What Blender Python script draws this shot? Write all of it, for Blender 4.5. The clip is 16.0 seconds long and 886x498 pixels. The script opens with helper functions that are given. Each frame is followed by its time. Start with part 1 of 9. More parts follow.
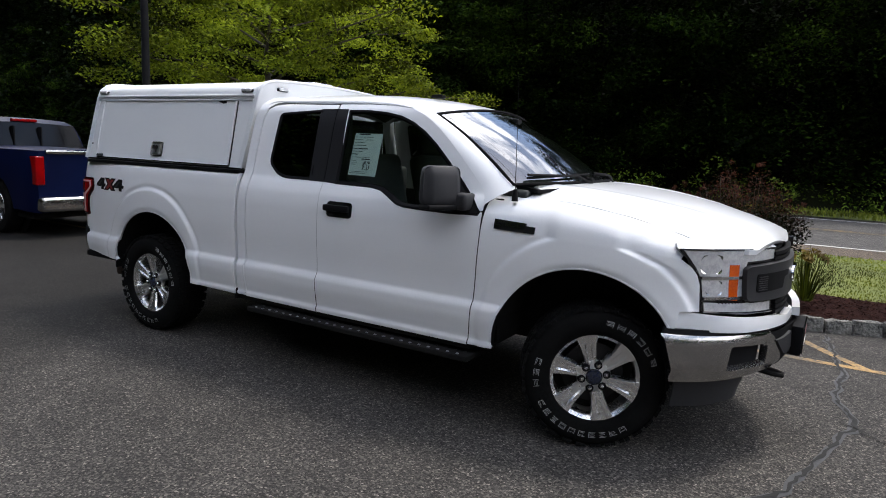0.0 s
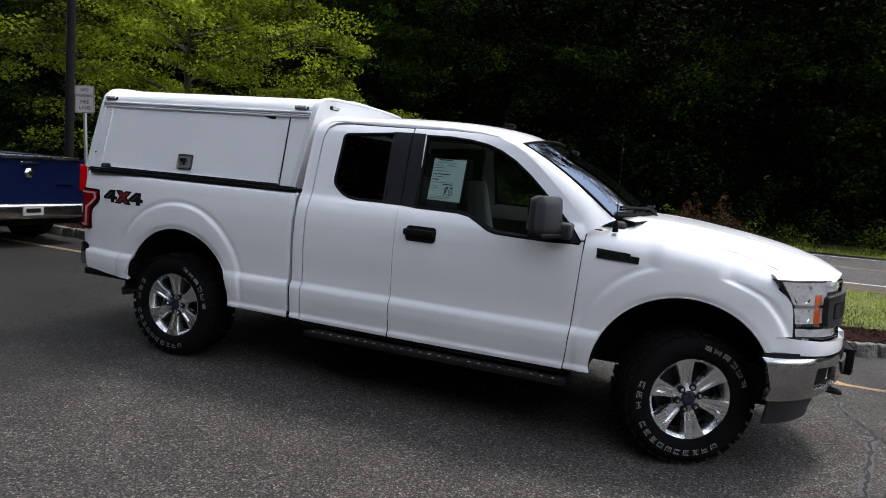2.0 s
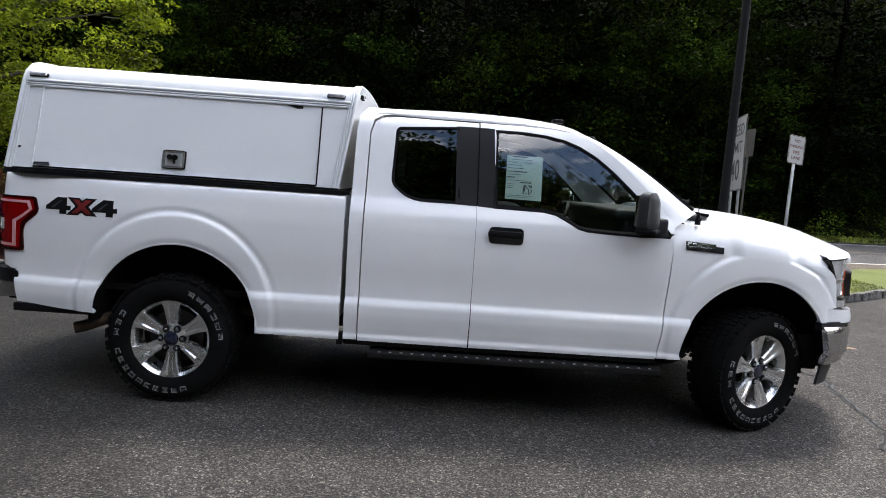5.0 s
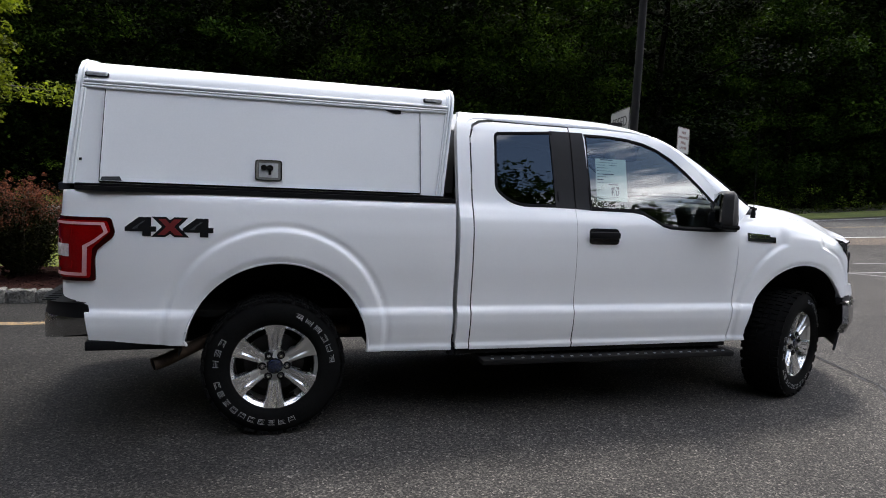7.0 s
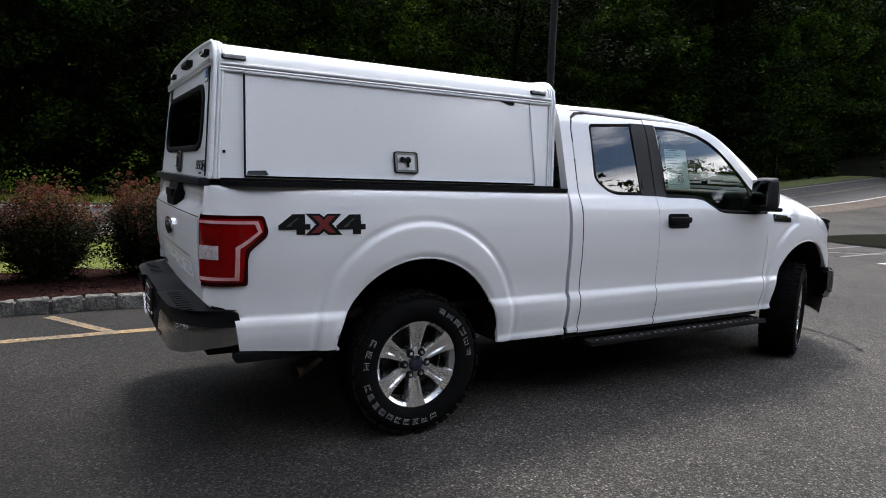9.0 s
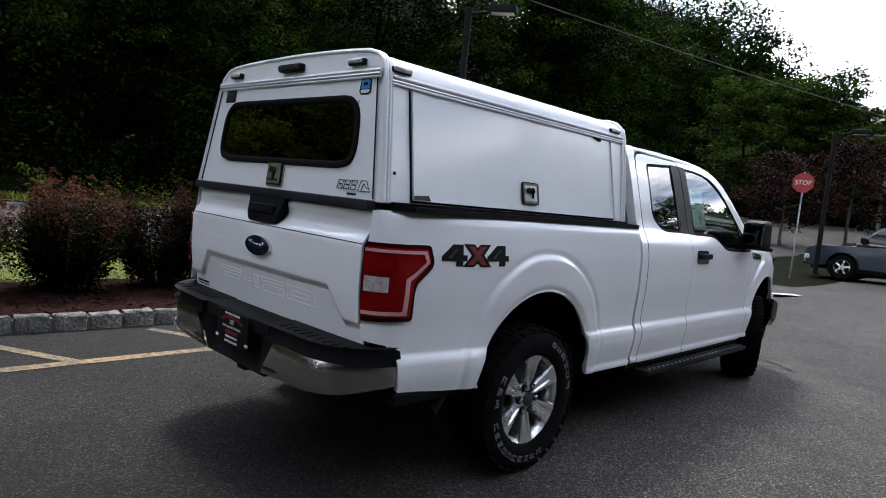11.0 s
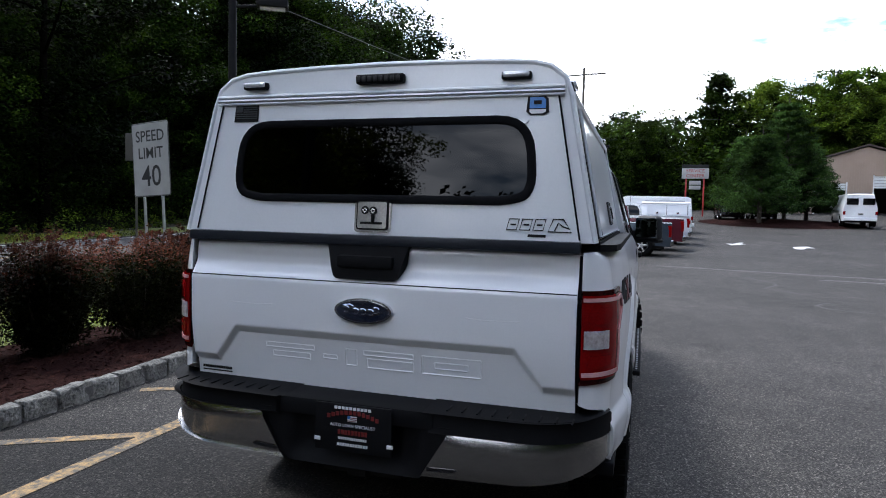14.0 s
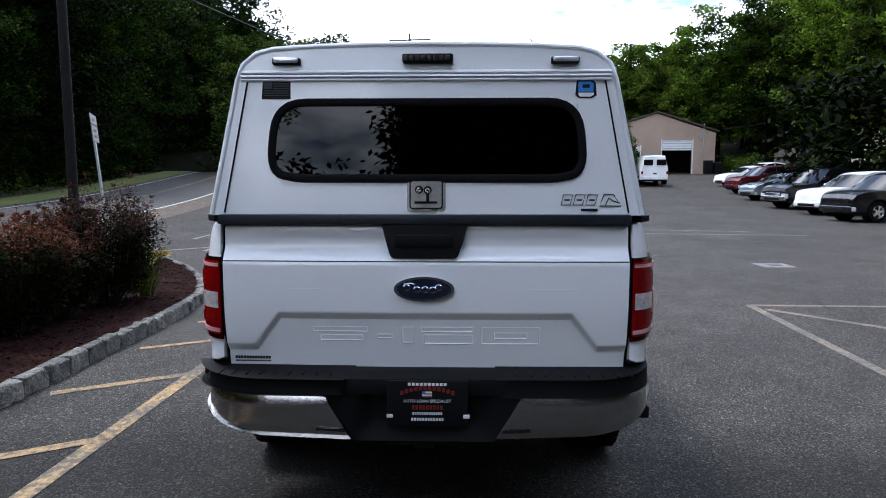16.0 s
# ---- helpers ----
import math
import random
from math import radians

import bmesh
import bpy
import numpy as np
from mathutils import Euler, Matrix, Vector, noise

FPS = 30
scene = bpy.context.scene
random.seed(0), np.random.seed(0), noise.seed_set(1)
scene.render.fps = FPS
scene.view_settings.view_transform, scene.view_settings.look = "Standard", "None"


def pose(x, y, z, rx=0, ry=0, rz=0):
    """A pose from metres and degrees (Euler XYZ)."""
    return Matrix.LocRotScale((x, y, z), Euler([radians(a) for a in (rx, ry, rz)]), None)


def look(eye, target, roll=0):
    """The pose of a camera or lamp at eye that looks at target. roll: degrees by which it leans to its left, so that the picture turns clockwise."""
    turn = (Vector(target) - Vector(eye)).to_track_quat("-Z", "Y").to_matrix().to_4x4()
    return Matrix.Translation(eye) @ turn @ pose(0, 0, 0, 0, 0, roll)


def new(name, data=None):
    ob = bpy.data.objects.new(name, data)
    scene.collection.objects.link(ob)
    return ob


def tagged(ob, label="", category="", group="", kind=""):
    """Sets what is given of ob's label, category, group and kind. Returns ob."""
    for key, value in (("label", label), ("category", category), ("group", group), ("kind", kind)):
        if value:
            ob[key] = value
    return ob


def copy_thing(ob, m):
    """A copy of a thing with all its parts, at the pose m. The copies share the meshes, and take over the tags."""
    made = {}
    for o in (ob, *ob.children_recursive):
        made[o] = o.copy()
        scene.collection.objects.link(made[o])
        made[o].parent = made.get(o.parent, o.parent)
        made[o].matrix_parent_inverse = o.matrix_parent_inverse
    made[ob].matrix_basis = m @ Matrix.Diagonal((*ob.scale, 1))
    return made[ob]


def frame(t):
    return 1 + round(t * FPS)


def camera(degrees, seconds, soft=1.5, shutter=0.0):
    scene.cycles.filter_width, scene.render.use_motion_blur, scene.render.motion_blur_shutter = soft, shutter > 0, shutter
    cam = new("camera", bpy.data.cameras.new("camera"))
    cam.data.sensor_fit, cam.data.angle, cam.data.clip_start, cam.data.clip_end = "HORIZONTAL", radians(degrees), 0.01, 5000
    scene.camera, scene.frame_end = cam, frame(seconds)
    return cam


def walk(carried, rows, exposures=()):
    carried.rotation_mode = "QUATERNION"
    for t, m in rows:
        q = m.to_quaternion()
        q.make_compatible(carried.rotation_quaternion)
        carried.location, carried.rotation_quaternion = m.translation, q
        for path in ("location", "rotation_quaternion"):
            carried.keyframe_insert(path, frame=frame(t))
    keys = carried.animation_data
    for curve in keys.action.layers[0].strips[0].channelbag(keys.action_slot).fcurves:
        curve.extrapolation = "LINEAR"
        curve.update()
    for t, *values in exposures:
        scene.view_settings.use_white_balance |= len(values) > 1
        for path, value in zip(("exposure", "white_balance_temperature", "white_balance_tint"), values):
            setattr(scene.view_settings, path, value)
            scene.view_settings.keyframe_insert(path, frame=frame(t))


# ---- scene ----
cam = camera(69.4, 16.0, soft=1.0)
PATH = [
    (0, (4.667, -4.084, 1.552), (3.641, -2.394, 1.249), 2.5),
    (0.5, (4.438, -4.271, 1.537), (3.531, -2.511, 1.258), 4.1),
    (1, (4.219, -4.512, 1.549), (3.382, -2.712, 1.306), 4.0),
    (1.5, (3.897, -4.582, 1.559), (3.132, -2.751, 1.308), 2.1),
    (2, (3.553, -4.691, 1.544), (2.851, -2.833, 1.312), 4.9),
    (2.5, (3.226, -4.789, 1.551), (2.63, -2.896, 1.304), 4.6),
    (3, (2.882, -4.805, 1.539), (2.438, -2.875, 1.256), 3.2),
    (3.2, (2.75, -4.804, 1.552), (2.362, -2.86, 1.286), 4.2),
    (5.3, (1.254, -4.757, 1.439), (1.416, -2.774, 1.228), 2.3),
    (5.5, (1.072, -4.727, 1.432), (1.304, -2.753, 1.210), 1.6),
    (6, (0.682, -4.668, 1.458), (1.001, -2.699, 1.319), 3.4),
    (6.5, (0.319, -4.624, 1.459), (0.748, -2.682, 1.244), 1.9),
    (7, (-0.085, -4.519, 1.469), (0.464, -2.608, 1.250), 2.6),
    (7.5, (-0.514, -4.404, 1.444), (0.139, -2.521, 1.274), 0.7),
    (8, (-0.91, -4.232, 1.444), (-0.181, -2.379, 1.256), 0.7),
    (8.5, (-1.262, -4.051, 1.433), (-0.409, -2.256, 1.212), 2.3),
    (9, (-1.597, -3.913, 1.429), (-0.594, -2.199, 1.189), 2.1),
    (9.5, (-1.887, -3.65, 1.436), (-0.754, -2.017, 1.217), 2.5),
    (9.7, (-2.011, -3.567, 1.422), (-0.872, -1.934, 1.231), 3.6),
    (11.8, (-3.024, -2.353, 1.405), (-1.407, -1.187, 1.247), 2.9),
    (12, (-3.058, -2.222, 1.403), (-1.407, -1.105, 1.248), 1.7),
    (12.5, (-3.158, -1.92, 1.423), (-1.44, -0.907, 1.268), 2.8),
    (13, (-3.27, -1.617, 1.436), (-1.491, -0.711, 1.317), 2.2),
    (13.5, (-3.301, -1.287, 1.433), (-1.433, -0.599, 1.247), 1.0),
    (14, (-3.333, -1.006, 1.455), (-1.427, -0.41, 1.342), 1.3),
    (14.5, (-3.369, -0.752, 1.457), (-1.428, -0.291, 1.313), 1.1),
    (15, (-3.421, -0.5, 1.452), (-1.449, -0.196, 1.310), 1.6),
    (15.5, (-3.498, -0.267, 1.458), (-1.511, -0.082, 1.333), 1.9),
    (16, (-3.568, -0.145, 1.496), (-1.581, -0.087, 1.282), -0.0),
]
walk(cam, [(t, look(eye, target, roll)) for t, eye, target, roll in PATH],
     [(0, 0.70, 6650, 10), (2, 0.75, 6650, 10), (2.5, 1.25, 6650, 10), (3, 1.36, 6650, 10), (5.5, 1.19, 6700, 10), (7.5, 1.04, 6700, 10), (9.7, 1.06, 6700, 10), (12, 0.76, 6150, 10), (13.5, 0.78, 6050, 10), (14.5, 0.78, 6000, 10), (16, 0.88, 5950, 10)])

# ---- world, sun, exposure ----
SUN_EL, SUN_AZ = 64.0, 28.0
world = bpy.data.worlds.new("sky")
scene.world = world
world.use_nodes = True
wn, wl = world.node_tree.nodes, world.node_tree.links
wn.clear()
w_out = wn.new("ShaderNodeOutputWorld")
w_bg = wn.new("ShaderNodeBackground")
w_sky = wn.new("ShaderNodeTexSky")
w_sky.sky_type = "NISHITA"
w_sky.sun_disc = False
w_sky.sun_elevation = radians(SUN_EL)
w_sky.sun_rotation = radians(SUN_AZ)
w_co = wn.new("ShaderNodeTexCoord")
w_map = wn.new("ShaderNodeMapping")
w_map.inputs["Scale"].default_value = (1.0, 1.0, 3.2)
w_noise = wn.new("ShaderNodeTexNoise")
w_noise.inputs["Scale"].default_value = 3.1
w_noise.inputs["Detail"].default_value = 7.0
w_noise.inputs["Roughness"].default_value = 0.55
w_ramp = wn.new("ShaderNodeValToRGB")
w_ramp.color_ramp.elements[0].position = 0.48
w_ramp.color_ramp.elements[1].position = 0.64
w_mix = wn.new("ShaderNodeMix")
w_mix.data_type = "RGBA"
w_mix.inputs["B"].default_value = (19.5, 19.3, 19.8, 1.0)
wl.new(w_co.outputs["Generated"], w_map.inputs["Vector"])
wl.new(w_map.outputs["Vector"], w_noise.inputs["Vector"])
w_sep = wn.new("ShaderNodeSeparateXYZ")
w_low = wn.new("ShaderNodeMapRange")
w_low.inputs["From Min"].default_value, w_low.inputs["From Max"].default_value = 0.0, 0.44
w_low.inputs["To Min"].default_value, w_low.inputs["To Max"].default_value = 0.28, 0.0
w_add = wn.new("ShaderNodeMath")
w_add.operation = "ADD"
wl.new(w_co.outputs["Generated"], w_sep.inputs["Vector"])
wl.new(w_sep.outputs["Z"], w_low.inputs["Value"])
wl.new(w_noise.outputs["Fac"], w_add.inputs[0])
wl.new(w_low.outputs["Result"], w_add.inputs[1])
wl.new(w_add.outputs["Value"], w_ramp.inputs["Fac"])
wl.new(w_ramp.outputs["Color"], w_mix.inputs["Factor"])
wl.new(w_sky.outputs["Color"], w_mix.inputs["A"])
wl.new(w_mix.outputs["Result"], w_bg.inputs["Color"])
w_bg.inputs["Strength"].default_value = 0.16
wl.new(w_bg.outputs["Background"], w_out.inputs["Surface"])

sun_data = bpy.data.lights.new("sun", "SUN")
sun_data.energy = 1.95
sun_data.angle = radians(12)
sun_data.color = (1.0, 0.97, 0.92)
sun = new("sun", sun_data)
sun_dir = Vector((math.sin(radians(SUN_AZ)) * math.cos(radians(SUN_EL)),
                  math.cos(radians(SUN_AZ)) * math.cos(radians(SUN_EL)), math.sin(radians(SUN_EL))))
sun.matrix_world = look(sun_dir * 60, (0, 0, 0))
scene.view_settings.exposure = 0.0

# ---- materials ----
def node_material(name):
    m = bpy.data.materials.new(name)
    m.use_nodes = True
    nt = m.node_tree
    nt.nodes.clear()
    out = nt.nodes.new("ShaderNodeOutputMaterial")
    return m, nt.nodes, nt.links, out


def coords(n, l, scale=1.0, object_space=True):
    tc = n.new("ShaderNodeTexCoord")
    mp = n.new("ShaderNodeMapping")
    mp.inputs["Scale"].default_value = (scale, scale, scale) if isinstance(scale, (int, float)) else scale
    l.new(tc.outputs["Object" if object_space else "Generated"], mp.inputs["Vector"])
    return mp.outputs["Vector"]


def noise_tex(n, l, vec, scale, detail=4.0, rough=0.55):
    t = n.new("ShaderNodeTexNoise")
    t.inputs["Scale"].default_value = scale
    t.inputs["Detail"].default_value = detail
    t.inputs["Roughness"].default_value = rough
    l.new(vec, t.inputs["Vector"])
    return t.outputs["Fac"]


def ramp(n, l, fac, stops):
    r = n.new("ShaderNodeValToRGB")
    e = r.color_ramp.elements
    while len(e) < len(stops):
        e.new(0.5)
    for k, (p, c) in zip(e, stops):
        k.position = p
        k.color = (*c, 1.0) if len(c) == 3 else c
    l.new(fac, r.inputs["Fac"])
    return r.outputs["Color"]


def mix_rgb(n, l, fac, a, b, blend="MIX"):
    m = n.new("ShaderNodeMix")
    m.data_type = "RGBA"
    m.blend_type = blend
    for key, v in (("Factor", fac), ("A", a), ("B", b)):
        s = m.inputs[key]
        if isinstance(v, (int, float)):
            s.default_value = v
        elif isinstance(v, tuple):
            s.default_value = (*v, 1.0)
        else:
            l.new(v, s)
    return m.outputs["Result"]


def bump(n, l, height, strength, distance):
    b = n.new("ShaderNodeBump")
    b.inputs["Strength"].default_value = strength
    b.inputs["Distance"].default_value = distance
    l.new(height, b.inputs["Height"])
    return b.outputs["Normal"]


def surface(name, a, b, rough=0.5, metal=0.0, big=1.5, fine=40.0, bump_s=0.0, bump_d=0.002, coat=0.0,
            rough_var=0.08, spread=(0.35, 0.65), spec=0.5, island=0.0, objrand=0.0, fine_mix=0.35):
    """Two-scale variation between the colours a and b, with fine relief."""
    m, n, l, out = node_material(name)
    p = n.new("ShaderNodeBsdfPrincipled")
    v = coords(n, l)
    big_n = noise_tex(n, l, v, big, 5.0)
    fine_n = noise_tex(n, l, v, fine, 3.0)
    fac = n.new("ShaderNodeMix")
    fac.inputs["Factor"].default_value = fine_mix
    l.new(big_n, fac.inputs["A"])
    l.new(fine_n, fac.inputs["B"])
    col = ramp(n, l, fac.outputs["Result"], [(spread[0], a), (spread[1], b)])
    if island or objrand:
        src = n.new("ShaderNodeNewGeometry").outputs["Random Per Island"] if island else n.new("ShaderNodeObjectInfo").outputs["Random"]
        k = island or objrand
        tone = ramp(n, l, src, [(0.0, (1 - k, 1 - k, 1 - k)), (1.0, (1 + k * 0.6, 1 + k * 0.6, 1 + k * 0.5))])
        col = mix_rgb(n, l, 1.0, col, tone, "MULTIPLY")
    l.new(col, p.inputs["Base Color"])
    r = n.new("ShaderNodeMapRange")
    r.inputs["To Min"].default_value = max(0.02, rough - rough_var)
    r.inputs["To Max"].default_value = min(1.0, rough + rough_var)
    l.new(fine_n if fine_mix > 0.5 else big_n, r.inputs["Value"])
    l.new(r.outputs["Result"], p.inputs["Roughness"])
    p.inputs["Metallic"].default_value = metal
    p.inputs["Coat Weight"].default_value = coat
    p.inputs["Coat Roughness"].default_value = 0.06
    p.inputs["Specular IOR Level"].default_value = spec
    if bump_s:
        l.new(bump(n, l, fine_n, bump_s, bump_d), p.inputs["Normal"])
    l.new(p.outputs["BSDF"], out.inputs["Surface"])
    return m


def pane(name, tint, gloss_rough=0.01, base=0.06):
    """Thin window glass: tinted clear view with a mirror-like gloss by Fresnel."""
    m, n, l, out = node_material(name)
    tr = n.new("ShaderNodeBsdfTransparent")
    tr.inputs["Color"].default_value = (*tint, 1.0)
    gl = n.new("ShaderNodeBsdfGlossy")
    gl.inputs["Roughness"].default_value = gloss_rough
    gl.inputs["Color"].default_value = (0.95, 0.97, 1.0, 1.0)
    lw = n.new("ShaderNodeLayerWeight")
    lw.inputs["Blend"].default_value = 0.5
    pw = n.new("ShaderNodeMath")
    pw.operation = "POWER"
    pw.inputs[1].default_value = 4.0
    l.new(lw.outputs["Facing"], pw.inputs[0])
    ad = n.new("ShaderNodeMath")
    ad.operation = "MULTIPLY_ADD"
    ad.use_clamp = True
    ad.inputs[1].default_value = 1.0 - base
    ad.inputs[2].default_value = base
    l.new(pw.outputs["Value"], ad.inputs[0])
    mx = n.new("ShaderNodeMixShader")
    l.new(ad.outputs["Value"], mx.inputs["Fac"])
    l.new(tr.outputs["BSDF"], mx.inputs[1])
    l.new(gl.outputs["BSDF"], mx.inputs[2])
    l.new(mx.outputs["Shader"], out.inputs["Surface"])
    return m


def leaf_material(name, dark, light, rough=0.55, trans=0.35, shift=(1.5, 1.5, 0.6)):
    """Leaves: colour varied leaf by leaf and tree by tree, lit and dark clumps painted in, some light let through."""
    m, n, l, out = node_material(name)
    p = n.new("ShaderNodeBsdfPrincipled")
    geo = n.new("ShaderNodeNewGeometry").outputs["Random Per Island"]
    obr = n.new("ShaderNodeObjectInfo").outputs["Random"]
    col = ramp(n, l, geo, [(0.0, dark), (0.7, tuple((a + b) / 2 for a, b in zip(dark, light))), (1.0, light)])
    # lit sprays and dark hollows painted over the leaves by position noise
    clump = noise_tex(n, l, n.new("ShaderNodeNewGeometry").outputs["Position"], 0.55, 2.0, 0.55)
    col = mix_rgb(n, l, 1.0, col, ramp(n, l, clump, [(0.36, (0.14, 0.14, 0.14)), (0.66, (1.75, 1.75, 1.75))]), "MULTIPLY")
    tone = ramp(n, l, obr, [(0.0, (0.7, 0.72, 0.7)), (1.0, (1.2, 1.15, 1.0))])
    col = mix_rgb(n, l, 1.0, col, tone, "MULTIPLY")
    l.new(col, p.inputs["Base Color"])
    p.inputs["Roughness"].default_value = rough
    p.inputs["Specular IOR Level"].default_value = 0.03
    t = n.new("ShaderNodeBsdfTranslucent")
    tc = mix_rgb(n, l, 1.0, col, shift, "MULTIPLY")
    l.new(tc, t.inputs["Color"])
    mx = n.new("ShaderNodeMixShader")
    mx.inputs["Fac"].default_value = trans
    l.new(p.outputs["BSDF"], mx.inputs[1])
    l.new(t.outputs["BSDF"], mx.inputs[2])
    l.new(mx.outputs["Shader"], out.inputs["Surface"])
    return m


def asphalt_material(name, base, chip, stain=0.35, lane=None):
    """Worn asphalt: dark binder, pale stone chips, broad wear and oil stains; lane paints shade and sun along x."""
    m, n, l, out = node_material(name)
    p = n.new("ShaderNodeBsdfPrincipled")
    v = coords(n, l)
    big_n = noise_tex(n, l, v, 0.35, 4.0, 0.6)
    mid_n = noise_tex(n, l, v, 2.3, 5.0, 0.65)
    fine_n = noise_tex(n, l, v, 70.0, 3.0, 0.7)
    vor = n.new("ShaderNodeTexVoronoi")
    vor.inputs["Scale"].default_value = 115.0
    l.new(v, vor.inputs["Vector"])
    sep = n.new("ShaderNodeSeparateColor")
    l.new(vor.outputs["Color"], sep.inputs["Color"])
    chips = ramp(n, l, sep.outputs["Red"], [(0.0, (0.30, 0.30, 0.31)), (0.55, (0.80, 0.80, 0.80)), (0.84, (1.55, 1.53, 1.48)), (0.955, chip), (1.0, tuple(c * 1.8 for c in chip))])
    broad = ramp(n, l, big_n, [(0.30, tuple(c * (1 - stain) for c in base)), (0.70, tuple(c * (1 + stain) for c in base))])
    # shaded rear and sunlit front of the lot, put into the colour along x
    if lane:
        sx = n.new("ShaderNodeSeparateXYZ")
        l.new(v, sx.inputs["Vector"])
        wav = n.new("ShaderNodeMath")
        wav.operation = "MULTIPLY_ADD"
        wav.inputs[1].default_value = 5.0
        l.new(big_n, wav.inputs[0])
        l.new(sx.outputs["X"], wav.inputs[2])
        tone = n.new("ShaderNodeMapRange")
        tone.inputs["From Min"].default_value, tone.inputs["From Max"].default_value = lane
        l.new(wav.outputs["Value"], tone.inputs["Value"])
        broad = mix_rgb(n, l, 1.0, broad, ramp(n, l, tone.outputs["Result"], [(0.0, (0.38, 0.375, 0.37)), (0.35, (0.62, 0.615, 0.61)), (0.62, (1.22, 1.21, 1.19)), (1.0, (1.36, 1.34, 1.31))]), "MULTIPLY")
    mid = ramp(n, l, mid_n, [(0.25, (0.72, 0.72, 0.72)), (0.75, (1.22, 1.21, 1.2))])
    grain = ramp(n, l, fine_n, [(0.3, (0.52, 0.52, 0.53)), (0.7, (1.42, 1.41, 1.39))])
    col = mix_rgb(n, l, 1.0, broad, mid, "MULTIPLY")
    col = mix_rgb(n, l, 1.0, col, grain, "MULTIPLY")
    col = mix_rgb(n, l, 1.0, col, chips, "MULTIPLY")
    l.new(col, p.inputs["Base Color"])
    p.inputs["Roughness"].default_value = 0.82
    p.inputs["Specular IOR Level"].default_value = 0.16
    l.new(bump(n, l, fine_n, 0.75, 0.006), p.inputs["Normal"])
    l.new(p.outputs["BSDF"], out.inputs["Surface"])
    return m


def worn_paint(name, colour, under, lo=0.42, hi=0.58, scale=22.0):
    """Road paint worn through to the asphalt under it."""
    m, n, l, out = node_material(name)
    p = n.new("ShaderNodeBsdfPrincipled")
    v = coords(n, l)
    f = noise_tex(n, l, v, scale, 6.0, 0.75)
    f2 = noise_tex(n, l, v, 1.7, 3.0)
    both = n.new("ShaderNodeMath")
    both.operation = "ADD"
    l.new(f, both.inputs[0])
    sc = n.new("ShaderNodeMath")
    sc.operation = "MULTIPLY_ADD"
    sc.inputs[1].default_value = 0.5
    sc.inputs[2].default_value = -0.25
    l.new(f2, sc.inputs[0])
    l.new(sc.outputs["Value"], both.inputs[1])
    col = ramp(n, l, both.outputs["Value"], [(lo, under), (hi, colour)])
    l.new(col, p.inputs["Base Color"])
    p.inputs["Roughness"].default_value = 0.75
    l.new(bump(n, l, f, 0.3, 0.003), p.inputs["Normal"])
    l.new(p.outputs["BSDF"], out.inputs["Surface"])
    return m


M = {}
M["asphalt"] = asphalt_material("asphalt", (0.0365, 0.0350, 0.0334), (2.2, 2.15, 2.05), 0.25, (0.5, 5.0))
M["road"] = asphalt_material("road_asphalt", (0.085, 0.083, 0.082), (1.7, 1.7, 1.65), 0.15)
M["shoulder"] = asphalt_material("road_shoulder", (0.115, 0.095, 0.078), (1.7, 1.6, 1.4), 0.2)
M["sealer"] = surface("crack_sealer", (0.034, 0.034, 0.036), (0.062, 0.063, 0.066), 0.8, fine=60, bump_s=0.3)
M["crack"] = surface("crack_gap", (0.006, 0.006, 0.006), (0.016, 0.016, 0.015), 0.95, fine=80)
M["line_yellow"] = worn_paint("yellow_road_paint", (0.38, 0.235, 0.080), (0.065, 0.057, 0.045), 0.43, 0.67)
M["line_tan"] = worn_paint("faded_tan_paint", (0.27, 0.20, 0.125), (0.070, 0.065, 0.058), 0.45, 0.72)
M["line_white"] = worn_paint("white_road_paint", (0.66, 0.66, 0.64), (0.12, 0.12, 0.115), 0.30, 0.50)
M["pale_sealer"] = surface("pale_crack_sealer", (0.035, 0.034, 0.032), (0.085, 0.083, 0.079), 0.85, fine=60, bump_s=0.3)
M["line_faint"] = worn_paint("faded_white_paint", (0.30, 0.30, 0.295), (0.105, 0.103, 0.10), 0.46, 0.72)
M["paint"] = surface("white_car_paint", (0.76, 0.77, 0.785), (0.82, 0.83, 0.84), 0.30, 0.0, 1.2, 160, coat=0.7, rough_var=0.04, spread=(0.3, 0.7))
M["cap_paint"] = surface("white_gelcoat", (0.70, 0.72, 0.735), (0.78, 0.795, 0.81), 0.30, 0.0, 0.9, 120, coat=0.45, rough_var=0.05, spread=(0.3, 0.7))
M["cap_metal"] = surface("white_enamelled_aluminium", (0.60, 0.62, 0.64), (0.72, 0.74, 0.755), 0.34, 0.0, 1.4, 60, coat=0.25)
M["alum"] = surface("brushed_aluminium", (0.42, 0.42, 0.43), (0.58, 0.58, 0.58), 0.38, 0.85, 2.0, 90, rough_var=0.12)
M["chrome"] = surface("chrome", (0.60, 0.60, 0.61), (0.72, 0.72, 0.72), 0.10, 1.0, 3.0, 140, rough_var=0.06, bump_s=0.02)
M["chrome_dull"] = surface("dusty_chrome", (0.36, 0.355, 0.35), (0.58, 0.57, 0.56), 0.22, 1.0, 3.4, 90, rough_var=0.12, bump_s=0.08)
M["black_plastic"] = surface("black_plastic", (0.0035, 0.0035, 0.004), (0.008, 0.008, 0.009), 0.65, 0, 3, 220, bump_s=0.08, spec=0.1)
M["grey_plastic"] = surface("charcoal_plastic", (0.014, 0.0145, 0.016), (0.026, 0.026, 0.029), 0.55, 0, 3, 220, bump_s=0.08, spec=0.3)
